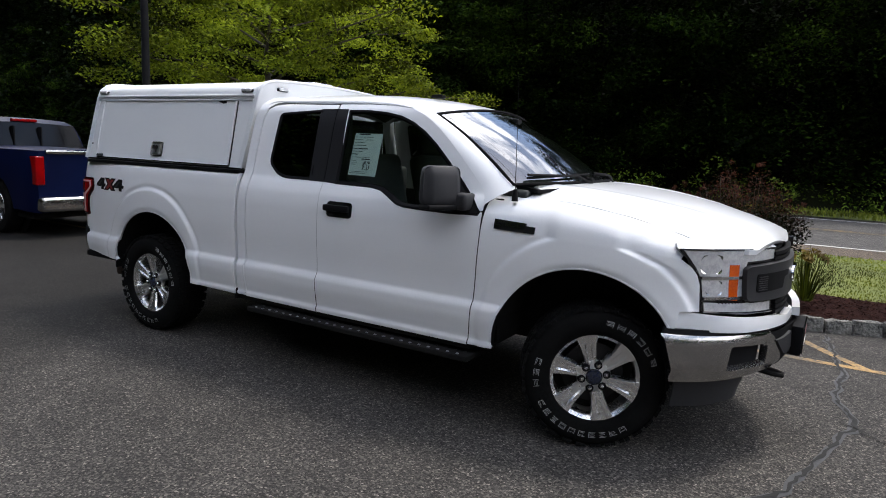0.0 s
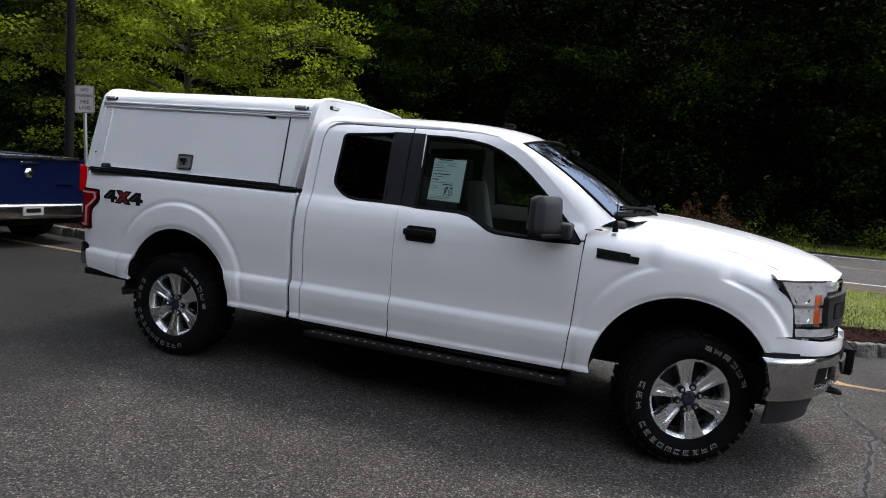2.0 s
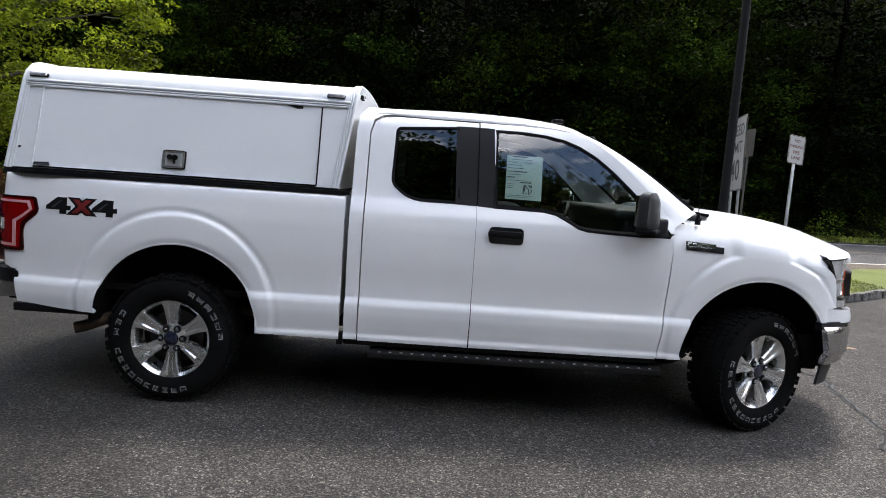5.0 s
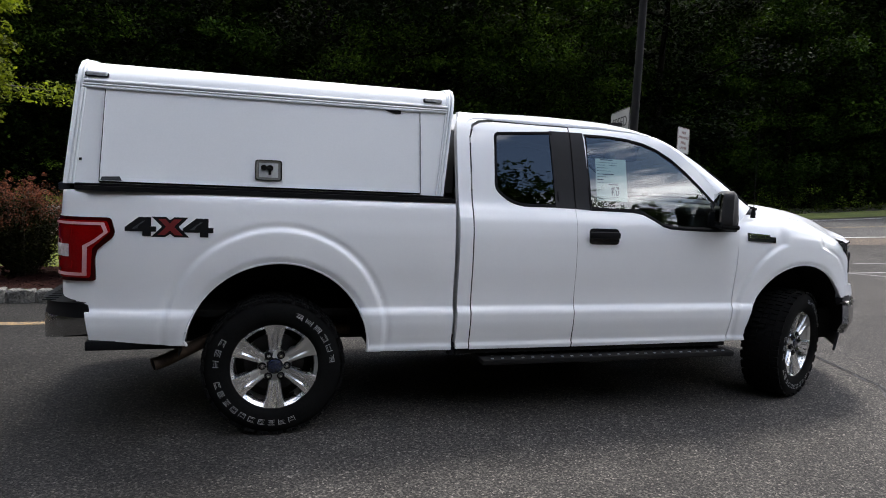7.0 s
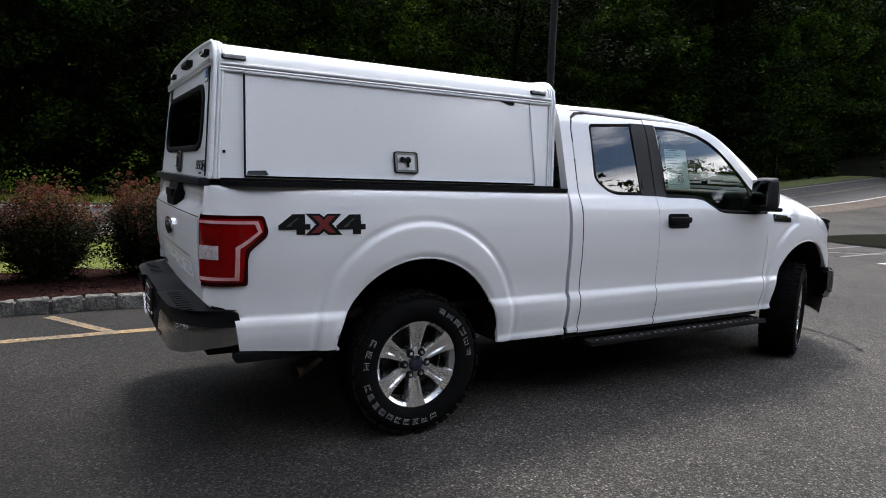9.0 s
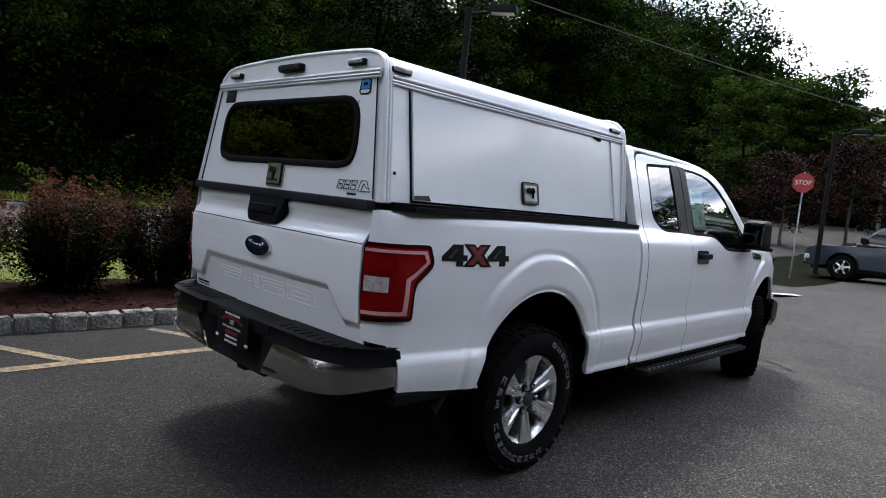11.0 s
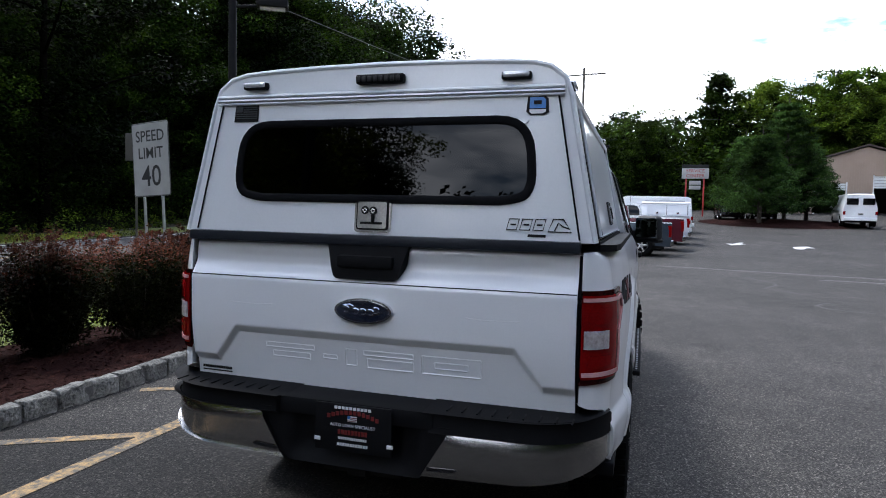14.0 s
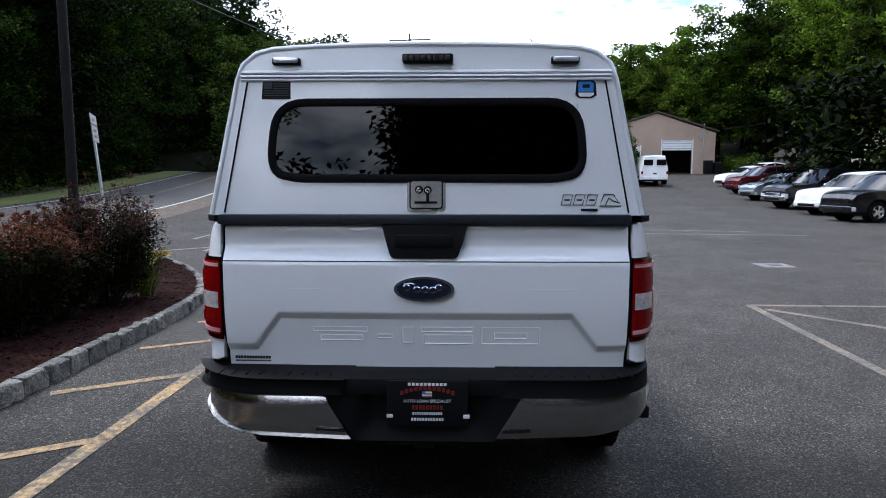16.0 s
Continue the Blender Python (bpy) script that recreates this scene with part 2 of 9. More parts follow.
M["black_gloss"] = surface("gloss_black", (0.008, 0.008, 0.009), (0.014, 0.014, 0.016), 0.16, 0, 2, 80, coat=0.2)
M["pillar"] = surface("satin_black_pillar", (0.007, 0.007, 0.008), (0.013, 0.013, 0.015), 0.55, 0, 2, 160, spec=0.2)
M["rubber"] = surface("tyre_rubber", (0.004, 0.004, 0.004), (0.009, 0.0088, 0.0085), 0.9, 0, 5, 90, bump_s=0.2, spec=0.05)
M["seal"] = surface("rubber_seal", (0.004, 0.004, 0.0045), (0.008, 0.008, 0.009), 0.8, 0, 4, 120, spec=0.06)
M["under"] = surface("underbody", (0.004, 0.004, 0.004), (0.013, 0.012, 0.011), 0.9, 0, 4, 40, spec=0.2)
M["liner"] = surface("dusty_wheel_liner", (0.004, 0.004, 0.004), (0.012, 0.011, 0.010), 0.95, 0, 4, 60, bump_s=0.3, spec=0.2)
M["rust"] = surface("rusty_steel", (0.035, 0.022, 0.015), (0.11, 0.075, 0.05), 0.7, 0.5, 8, 80, bump_s=0.3)
M["alloy"] = surface("silver_alloy", (0.66, 0.66, 0.66), (0.80, 0.80, 0.79), 0.27, 0.9, 5, 120, coat=0.25, rough_var=0.06)
M["dark_alloy"] = surface("dark_wheel_pocket", (0.015, 0.015, 0.015), (0.04, 0.04, 0.04), 0.5, 0.6, 6, 90)
M["steel"] = surface("galvanised_steel", (0.30, 0.31, 0.32), (0.46, 0.47, 0.48), 0.45, 0.7, 6, 60)
M["letter_white"] = surface("raised_white_letters", (0.20, 0.20, 0.20), (0.52, 0.52, 0.50), 0.7, 0, 8, 160)
M["red_lens"] = surface("red_lens", (0.15, 0.0012, 0.002), (0.24, 0.002, 0.003), 0.10, 0, 5, 160, coat=0.03, spec=0.2, rough_var=0.04)
M["red_dark"] = surface("dark_red_lens", (0.018, 0.0006, 0.0006), (0.035, 0.001, 0.001), 0.10, 0, 12, 160, coat=0.03, spec=0.2, rough_var=0.04)
M["red_pale"] = surface("pale_red_lens", (0.50, 0.22, 0.22), (0.68, 0.38, 0.38), 0.16, 0, 9, 160, coat=0.05, spec=0.3, rough_var=0.04)
M["clear_lens"] = surface("clear_lens", (0.45, 0.46, 0.48), (0.8, 0.81, 0.83), 0.12, 0.4, 25, 120, coat=0.7, rough_var=0.06)
M["reverse_lens"] = surface("smoky_clear_lens", (0.42, 0.36, 0.36), (0.78, 0.72, 0.72), 0.14, 0.3, 40, 120, coat=0.5, rough_var=0.06)
M["lamp_silver"] = surface("silvered_reflector", (0.62, 0.63, 0.65), (0.92, 0.92, 0.93), 0.14, 0.5, 30, 120, coat=0.8, rough_var=0.10)
M["dish_metal"] = surface("polished_dish_steel", (0.36, 0.35, 0.34), (0.62, 0.61, 0.58), 0.20, 0.70, 6, 120, rough_var=0.08)
M["rail_metal"] = surface("dark_satin_rail", (0.010, 0.012, 0.017), (0.020, 0.024, 0.032), 0.38, 0.0, 3, 120, spec=0.25)
M["mirror_glass"] = surface("mirror_glass", (0.22, 0.23, 0.24), (0.30, 0.31, 0.32), 0.04, 1.0, 3, 90, rough_var=0.01)
M["amber"] = surface("amber_lens", (0.52, 0.065, 0.004), (0.76, 0.13, 0.010), 0.15, 0, 10, 120, coat=0.5)
M["badge_blue"] = surface("dark_blue_enamel", (0.006, 0.009, 0.022), (0.012, 0.018, 0.04), 0.18, 0, 4, 100, coat=0.5)
M["decal_black"] = surface("black_decal", (0.003, 0.003, 0.003), (0.006, 0.006, 0.007), 0.6, 0, 4, 120, spec=0.15)
M["decal_grey"] = surface("grey_decal", (0.030, 0.034, 0.036), (0.06, 0.064, 0.068), 0.5, 0, 9, 120, spec=0.2)
M["decal_red"] = surface("red_decal", (0.11, 0.005, 0.005), (0.17, 0.009, 0.008), 0.5, 0, 4, 120)
M["decal_blue"] = surface("blue_decal", (0.02, 0.13, 0.42), (0.04, 0.22, 0.60), 0.35, 0, 4, 120)
M["decal_white"] = surface("white_decal", (0.62, 0.62, 0.62), (0.74, 0.74, 0.74), 0.4, 0, 4, 120)
M["paper"] = surface("printed_paper", (0.56, 0.66, 0.62), (0.66, 0.75, 0.70), 0.7, 0, 6, 90)
M["seat"] = surface("grey_vinyl_seat", (0.035, 0.038, 0.040), (0.065, 0.070, 0.070), 0.6, 0, 3, 90, bump_s=0.15)
M["dash"] = surface("dark_dashboard", (0.012, 0.014, 0.015), (0.026, 0.029, 0.030), 0.65, 0, 3, 120, bump_s=0.1)
M["headliner"] = surface("grey_headliner", (0.09, 0.09, 0.09), (0.13, 0.13, 0.127), 0.9, 0, 3, 120)
M["glass_dark"] = pane("privacy_glass", (0.045, 0.05, 0.055), base=0.06)
M["glass_side"] = pane("tinted_glass", (0.06, 0.07, 0.075), base=0.085)
M["glass_door"] = pane("clear_door_glass", (0.62, 0.70, 0.68), base=0.10)
M["glass_front"] = pane("windscreen_glass", (0.26, 0.30, 0.30), base=0.19)
M["glass_cap"] = pane("black_privacy_glass", (0.010, 0.010, 0.012), base=0.014)
M["granite"] = surface("granite_kerb", (0.028, 0.028, 0.026), (0.24, 0.232, 0.215), 0.9, 0, 9, 45, bump_s=1.0, bump_d=0.02, objrand=0.35, fine_mix=0.5)
M["mortar"] = surface("kerb_joint", (0.045, 0.042, 0.04), (0.11, 0.105, 0.10), 0.95, 0, 8, 60, bump_s=0.4)
M["mulch"] = surface("red_mulch", (0.010, 0.004, 0.0035), (0.030, 0.012, 0.010), 0.95, 0, 7, 60, spec=0.05, bump_s=0.8, bump_d=0.02, fine_mix=0.55)
M["mulch_chip"] = surface("mulch_chips", (0.012, 0.005, 0.0045), (0.042, 0.018, 0.014), 0.95, 0, 9, 60, spec=0.05, island=0.6)
M["grass"] = surface("lawn", (0.055, 0.078, 0.014), (0.155, 0.175, 0.036), 0.95, 0, 1.1, 30, bump_s=0.7, bump_d=0.03, fine_mix=0.45)
M["grass_blade"] = leaf_material("grass_blades", (0.062, 0.092, 0.016), (0.195, 0.215, 0.048), 0.6, 0.3)
# forest shade is put into this soil colour, far darker than bare earth
M["dirt_in_shade"] = surface("shade_dark_floor", (0.003, 0.0035, 0.002), (0.009, 0.010, 0.004), 0.95, 0, 0.6, 12, bump_s=0.6, bump_d=0.05, spec=0.03)
M["bark"] = surface("tree_bark", (0.028, 0.023, 0.018), (0.085, 0.072, 0.058), 0.95, 0, 5, 28, bump_s=0.8, bump_d=0.02)
# the wood's shade is put into its leaf colours, deepest behind the edge
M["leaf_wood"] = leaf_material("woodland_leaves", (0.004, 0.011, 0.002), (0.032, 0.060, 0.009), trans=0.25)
M["leaf_deep_shade"] = leaf_material("shade_dark_woodland_leaves", (0.001, 0.003, 0.0007), (0.007, 0.014, 0.0022), trans=0.15)
M["leaf_edge_shade"] = leaf_material("shaded_edge_leaves", (0.002, 0.006, 0.0011), (0.019, 0.038, 0.005), trans=0.2)
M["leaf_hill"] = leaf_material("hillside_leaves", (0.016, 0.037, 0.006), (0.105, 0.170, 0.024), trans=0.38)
# darker copy of the tree bark, the wood's shade put into its colour
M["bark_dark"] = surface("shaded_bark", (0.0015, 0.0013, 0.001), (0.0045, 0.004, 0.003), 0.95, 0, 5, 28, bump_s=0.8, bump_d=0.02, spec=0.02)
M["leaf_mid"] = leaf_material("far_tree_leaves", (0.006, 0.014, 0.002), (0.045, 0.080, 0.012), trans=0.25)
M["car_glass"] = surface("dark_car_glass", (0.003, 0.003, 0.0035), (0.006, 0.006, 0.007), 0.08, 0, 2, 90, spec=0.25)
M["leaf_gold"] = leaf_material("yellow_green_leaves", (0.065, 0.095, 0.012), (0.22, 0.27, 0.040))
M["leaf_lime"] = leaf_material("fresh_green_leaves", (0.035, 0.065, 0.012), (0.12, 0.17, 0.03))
M["needle"] = leaf_material("pine_needles", (0.018, 0.042, 0.014), (0.062, 0.115, 0.036), trans=0.25)
M["leaf_shrub"] = leaf_material("shrub_leaves", (0.004, 0.006, 0.002), (0.018, 0.019, 0.007), trans=0.2)
M["leaf_rust"] = leaf_material("rusty_shrub_tips", (0.038, 0.015, 0.011), (0.165, 0.070, 0.048), trans=0.25, shift=(1.4, 1.0, 0.8))
M["leaf_plum"] = leaf_material("plum_leaves", (0.008, 0.004, 0.0045), (0.035, 0.013, 0.015), trans=0.15, shift=(1.4, 0.8, 0.8))
M["leaf_lily"] = leaf_material("lily_leaves", (0.07, 0.11, 0.02), (0.22, 0.27, 0.06))
M["petal"] = leaf_material("yellow_petals", (0.50, 0.36, 0.10), (0.75, 0.60, 0.26), shift=(1.2, 1.1, 0.8))
M["pole_dark"] = surface("dark_bronze_pole", (0.006, 0.006, 0.007), (0.013, 0.013, 0.014), 0.7, 0.0, 2, 80, spec=0.12)
M["pole_wood"] = surface("weathered_pole_wood", (0.05, 0.042, 0.035), (0.11, 0.095, 0.08), 0.95, 0, 2, 40, bump_s=0.4)
M["wire"] = surface("cable_black", (0.02, 0.02, 0.02), (0.05, 0.05, 0.05), 0.6)
M["sign_white"] = surface("white_sign_sheeting", (0.30, 0.30, 0.29), (0.38, 0.38, 0.37), 0.45, 0, 3, 60)
M["sign_black"] = surface("black_sign_ink", (0.012, 0.012, 0.012), (0.02, 0.02, 0.02), 0.5)
M["sign_red"] = surface("red_sign_ink", (0.26, 0.013, 0.014), (0.36, 0.02, 0.02), 0.45)
M["sign_ink"] = surface("faded_maroon_ink", (0.07, 0.022, 0.022), (0.13, 0.045, 0.042), 0.5)
M["sign_back"] = surface("sign_back_aluminium", (0.05, 0.047, 0.04), (0.08, 0.075, 0.065), 0.7, 0.2)
M["siding"] = surface("tan_metal_siding", (0.30, 0.225, 0.175), (0.38, 0.29, 0.23), 0.6, 0, 0.6, 20)
M["roofing"] = surface("brown_roof_edge", (0.03, 0.02, 0.016), (0.06, 0.042, 0.034), 0.7)
M["door_white"] = surface("white_roller_door", (0.62, 0.64, 0.66), (0.74, 0.75, 0.76), 0.5, 0, 2, 40)
M["dark_room"] = surface("dark_interior", (0.010, 0.010, 0.010), (0.022, 0.021, 0.02), 0.9)
M["wall_cream"] = surface("cream_wall", (0.42, 0.40, 0.30), (0.52, 0.49, 0.38), 0.8, 0, 1, 20)
M["timber"] = surface("weathered_timber", (0.10, 0.085, 0.07), (0.20, 0.17, 0.14), 0.9, 0, 2, 30)


def car_paint(name, c, metal=0.0):
    return surface(name, tuple(v * 0.85 for v in c), tuple(min(1, v * 1.1) for v in c), 0.26, metal, 1.0, 160, coat=0.25, rough_var=0.04)

# ---- building helpers ----
def finish(mesh, angle=38.0):
    mesh.shade_smooth()
    mesh.set_sharp_from_angle(angle=radians(angle))
    return mesh


def part(name, bm, material, parent=None, label="", angle=38.0):
    """Link a bmesh as one mesh object, under a thing or a part if given."""
    bmesh.ops.remove_doubles(bm, verts=bm.verts, dist=1e-5)
    bmesh.ops.recalc_face_normals(bm, faces=bm.faces)
    me = bpy.data.meshes.new(name)
    bm.to_mesh(me)
    bm.free()
    finish(me, angle)
    me.materials.append(material)
    ob = new(name, me)
    if parent is not None:
        ob.parent = parent
    if label:
        tagged(ob, label)
    return ob


def thing(name, at, label, category, group="", kind=""):
    """An Empty at a thing's base."""
    ob = new(name)
    ob.empty_display_size = 0.1
    ob.matrix_basis = at if isinstance(at, Matrix) else Matrix.Translation(at)
    return tagged(ob, label, category, group, kind)


def box_bm(x0, x1, y0, y1, z0, z1, bevel=0.0, segs=2, bm=None):
    b = bmesh.new()
    bmesh.ops.create_cube(b, size=1.0)
    for v in b.verts:
        v.co = ((x0 + x1) / 2 + v.co.x * (x1 - x0), (y0 + y1) / 2 + v.co.y * (y1 - y0), (z0 + z1) / 2 + v.co.z * (z1 - z0))
    if bevel:
        bmesh.ops.bevel(b, geom=list(b.edges), offset=bevel, segments=segs, profile=0.6, affect="EDGES")
    if bm is None:
        return b
    join_bm(bm, b)
    return bm


def join_bm(dst, src, m=None):
    if m is not None:
        bmesh.ops.transform(src, matrix=m, verts=src.verts)
    vs = [dst.verts.new(v.co) for v in src.verts]
    src.verts.index_update()
    for f in src.faces:
        try:
            dst.faces.new([vs[v.index] for v in f.verts])
        except ValueError:
            pass
    src.free()
    return dst


def tube_bm(points, r, segs=8, closed=False, bm=None, caps=True):
    """A round tube along points; r may be one radius or one for each point."""
    b = bm if bm is not None else bmesh.new()
    pts = [Vector(p) for p in points]
    k = len(pts)
    rings = []
    up = Vector((0, 0, 1))
    for i, p in enumerate(pts):
        a = pts[i - 1] if (i or closed) else p
        c = pts[(i + 1) % k] if (i < k - 1 or closed) else p
        d = (c - a).normalized()
        side = d.cross(up)
        if side.length < 0.05:
            side = d.cross(Vector((0, 1, 0)))
        side.normalize()
        n2 = side.cross(d).normalized()
        rr = r[i] if isinstance(r, (list, tuple)) else r
        rings.append([b.verts.new(p + (side * math.cos(t) + n2 * math.sin(t)) * rr) for t in (2 * math.pi * j / segs for j in range(segs))])
    for i in range(k if closed else k - 1):
        A, B = rings[i], rings[(i + 1) % k]
        for j in range(segs):
            b.faces.new((A[j], A[(j + 1) % segs], B[(j + 1) % segs], B[j]))
    if caps and not closed:
        b.faces.new(rings[0][::-1])
        b.faces.new(rings[-1])
    return b


def lathe_bm(profile, segs=48, axis="y", bm=None, arc=360.0):
    """Turn (radius, offset) pairs about an axis."""
    b = bm if bm is not None else bmesh.new()
    rings = []
    for j in range(segs):
        t = radians(arc) * j / segs
        c, s = math.cos(t), math.sin(t)
        if axis == "y":
            rings.append([b.verts.new((r * c, o, r * s)) for r, o in profile])
        elif axis == "z":
            rings.append([b.verts.new((r * c, r * s, o)) for r, o in profile])
        else:
            rings.append([b.verts.new((o, r * c, r * s)) for r, o in profile])
    for j in range(segs):
        A, B = rings[j], rings[(j + 1) % segs]
        for i in range(len(profile) - 1):
            try:
                b.faces.new((A[i], A[i + 1], B[i + 1], B[i]))
            except ValueError:
                pass
    return b


def prism_bm(poly, depth, m=None, bevel=0.0, bm=None):
    """A polygon in its own x-y plane, given depth along z, then placed by m."""
    b = bmesh.new()
    vs = [b.verts.new((x, y, 0)) for x, y in poly]
    f = b.faces.new(vs)
    r = bmesh.ops.extrude_face_region(b, geom=[f])
    for v in r["geom"]:
        if isinstance(v, bmesh.types.BMVert):
            v.co.z += depth
    bmesh.ops.recalc_face_normals(b, faces=b.faces)
    if bevel:
        bmesh.ops.bevel(b, geom=[e for e in b.edges if abs(e.verts[0].co.z - depth) < 1e-6 and abs(e.verts[1].co.z - depth) < 1e-6],
                        offset=bevel, segments=2, profile=0.5, affect="EDGES")
    bmesh.ops.triangulate(b, faces=[f for f in b.faces if len(f.verts) > 4])
    if m is not None:
        bmesh.ops.transform(b, matrix=m, verts=b.verts)
    if bm is None:
        return b
    return join_bm(bm, b)


def smooth_curve(xs, ys, x):
    """Catmull-Rom through (xs, ys), held flat past the ends."""
    if x <= xs[0]:
        return ys[0]
    if x >= xs[-1]:
        return ys[-1]
    i = 0
    while xs[i + 1] < x:
        i += 1
    h = xs[i + 1] - xs[i]
    t = (x - xs[i]) / h

    def slope(k):
        if k == 0:
            return (ys[1] - ys[0]) / (xs[1] - xs[0])
        if k == len(xs) - 1:
            return (ys[-1] - ys[-2]) / (xs[-1] - xs[-2])
        a, b = (ys[k] - ys[k - 1]) / (xs[k] - xs[k - 1]), (ys[k + 1] - ys[k]) / (xs[k + 1] - xs[k])
        return 0.0 if a * b < 0 else 2 * a * b / (a + b) if a * b > 0 else 0.0
    m0, m1 = slope(i) * h, slope(i + 1) * h
    return (2 * t**3 - 3 * t**2 + 1) * ys[i] + (t**3 - 2 * t**2 + t) * m0 + (3 * t**2 - 2 * t**3) * ys[i + 1] + (t**3 - t**2) * m1


def curve_of(*pairs):
    xs, ys = [p[0] for p in pairs], [p[1] for p in pairs]
    return lambda x: smooth_curve(xs, ys, x)


def step01(a, b, x):
    t = max(0.0, min(1.0, (x - a) / (b - a)))
    return t * t * (3 - 2 * t)


def clip_half(poly, k, lim, keep_less):
    out = []
    for i, q in enumerate(poly):
        p = poly[i - 1]
        a, b = (p[k] <= lim) == keep_less or p[k] == lim, (q[k] <= lim) == keep_less or q[k] == lim
        if a != b:
            t = (lim - p[k]) / (q[k] - p[k])
            c = [p[0] + (q[0] - p[0]) * t, p[1] + (q[1] - p[1]) * t]
            c[k] = lim
            out.append(tuple(c))
        if b:
            out.append(q)
    return out


def no_spikes(c):
    """A polygon without points at which its edge only runs out and back."""
    c = [(round(p[0], 5), round(p[1], 5)) for p in c]
    again = True
    while again and len(c) > 2:
        again = False
        for i in range(len(c)):
            a, b, d = c[i - 1], c[i], c[(i + 1) % len(c)]
            ux, uy, vx, vy = b[0] - a[0], b[1] - a[1], d[0] - b[0], d[1] - b[1]
            if a == b or (abs(ux * vy - uy * vx) < 1e-9 and ux * vx + uy * vy < 0):
                c.pop(i)
                again = True
                break
    return c


def sheet_bm(outline, cell, fmap, thick=0.0, bm=None, flip=False):
    """A curved panel: the flat outline (u, v) is cut into cells, each corner goes through fmap to its place, and the free
    edges are turned in by thick along the surface's normal."""
    cu, cv = cell if isinstance(cell, tuple) else (cell, cell)
    us, vs = [p[0] for p in outline], [p[1] for p in outline]
    key, pts, faces = {}, [], []

    def vid(p):
        k = (round(p[0], 5), round(p[1], 5))
        if k not in key:
            key[k] = len(pts)
            pts.append(k)
        return key[k]
    nu, nv = max(1, math.ceil((max(us) - min(us)) / cu)), max(1, math.ceil((max(vs) - min(vs)) / cv))
    ug = [min(us) + (max(us) - min(us)) * i / nu for i in range(nu + 1)]
    vg = [min(vs) + (max(vs) - min(vs)) * i / nv for i in range(nv + 1)]
    for i in range(nu):
        col = clip_half(clip_half(list(outline), 0, ug[i], False), 0, ug[i + 1], True)
        if len(col) < 3:
            continue
        for j in range(nv):
            c = clip_half(clip_half(col, 1, vg[j], False), 1, vg[j + 1], True)
            ids = []
            for p in no_spikes(c):
                q = vid(p)
                if not ids or ids[-1] != q:
                    ids.append(q)
            if len(ids) > 1 and ids[0] == ids[-1]:
                ids.pop()
            if len(ids) >= 3 and len(set(ids)) == len(ids):
                faces.append(ids)
            elif len(set(ids)) >= 3:
                seen, cut = set(), []
                for q in ids:
                    if q not in seen:
                        cut.append(q)
                        seen.add(q)
                faces.append(cut)
    b = bm if bm is not None else bmesh.new()
    e = 1e-3
    outer = [Vector(fmap(u, v)) for u, v in pts]
    bv = [b.verts.new(p) for p in outer]
    area = sum(outline[i - 1][0] * outline[i][1] - outline[i][0] * outline[i - 1][1] for i in range(len(outline)))
    made = []
    for f in faces:
        try:
            made.append(b.faces.new([bv[i] for i in f]))
        except ValueError:
            pass
    if thick:
        count = {}
        for f in faces:
            for i, q in enumerate(f):
                k = (f[i - 1], q)
                count[tuple(sorted(k))] = count.get(tuple(sorted(k)), 0) + 1
        rim = [k for k, c in count.items() if c == 1]
        inner = {}
        for k in rim:
            for i in k:
                if i not in inner:
                    u, v = pts[i]
                    du = Vector(fmap(u + e, v)) - Vector(fmap(u - e, v))
                    dv = Vector(fmap(u, v + e)) - Vector(fmap(u, v - e))
                    nrm = du.cross(dv).normalized() * (-1 if flip else 1)
                    inner[i] = b.verts.new(outer[i] - nrm * thick)
        for i, j in rim:
            try:
                b.faces.new((bv[i], bv[j], inner[j], inner[i]))
            except ValueError:
                pass
    return b


def round_poly(poly, r, n=4):
    """A polygon with its corners rounded by r (one radius, or one for each corner)."""
    out = []
    k = len(poly)
    for i, p in enumerate(poly):
        rr = r[i] if isinstance(r, (list, tuple)) else r
        a, c = Vector(poly[i - 1]), Vector(poly[(i + 1) % k])
        p = Vector(p)
        da, dc = a - p, c - p
        if rr <= 0:
            out.append((p.x, p.y))
            continue
        ra, rc = min(rr, da.length * 0.49), min(rr, dc.length * 0.49)
        A, C = p + da.normalized() * ra, p + dc.normalized() * rc
        for j in range(n + 1):
            t = j / n
            q = A * (1 - t)**2 + p * 2 * t * (1 - t) + C * t**2
            out.append((q.x, q.y))
    return out


def keyhole(outer, hole):
    """An outline with one hole, joined by a bridge of no width."""
    def turn(p):
        return sum(p[i - 1][0] * p[i][1] - p[i][0] * p[i - 1][1] for i in range(len(p)))
    if turn(outer) < 0:
        outer = outer[::-1]
    if turn(hole) > 0:
        hole = hole[::-1]
    best = min(((o[0] - h[0])**2 + (o[1] - h[1])**2, i, j) for i, o in enumerate(outer) for j, h in enumerate(hole))
    _, i, j = best
    return outer[:i + 1] + hole[j:] + hole[:j + 1] + outer[i:]


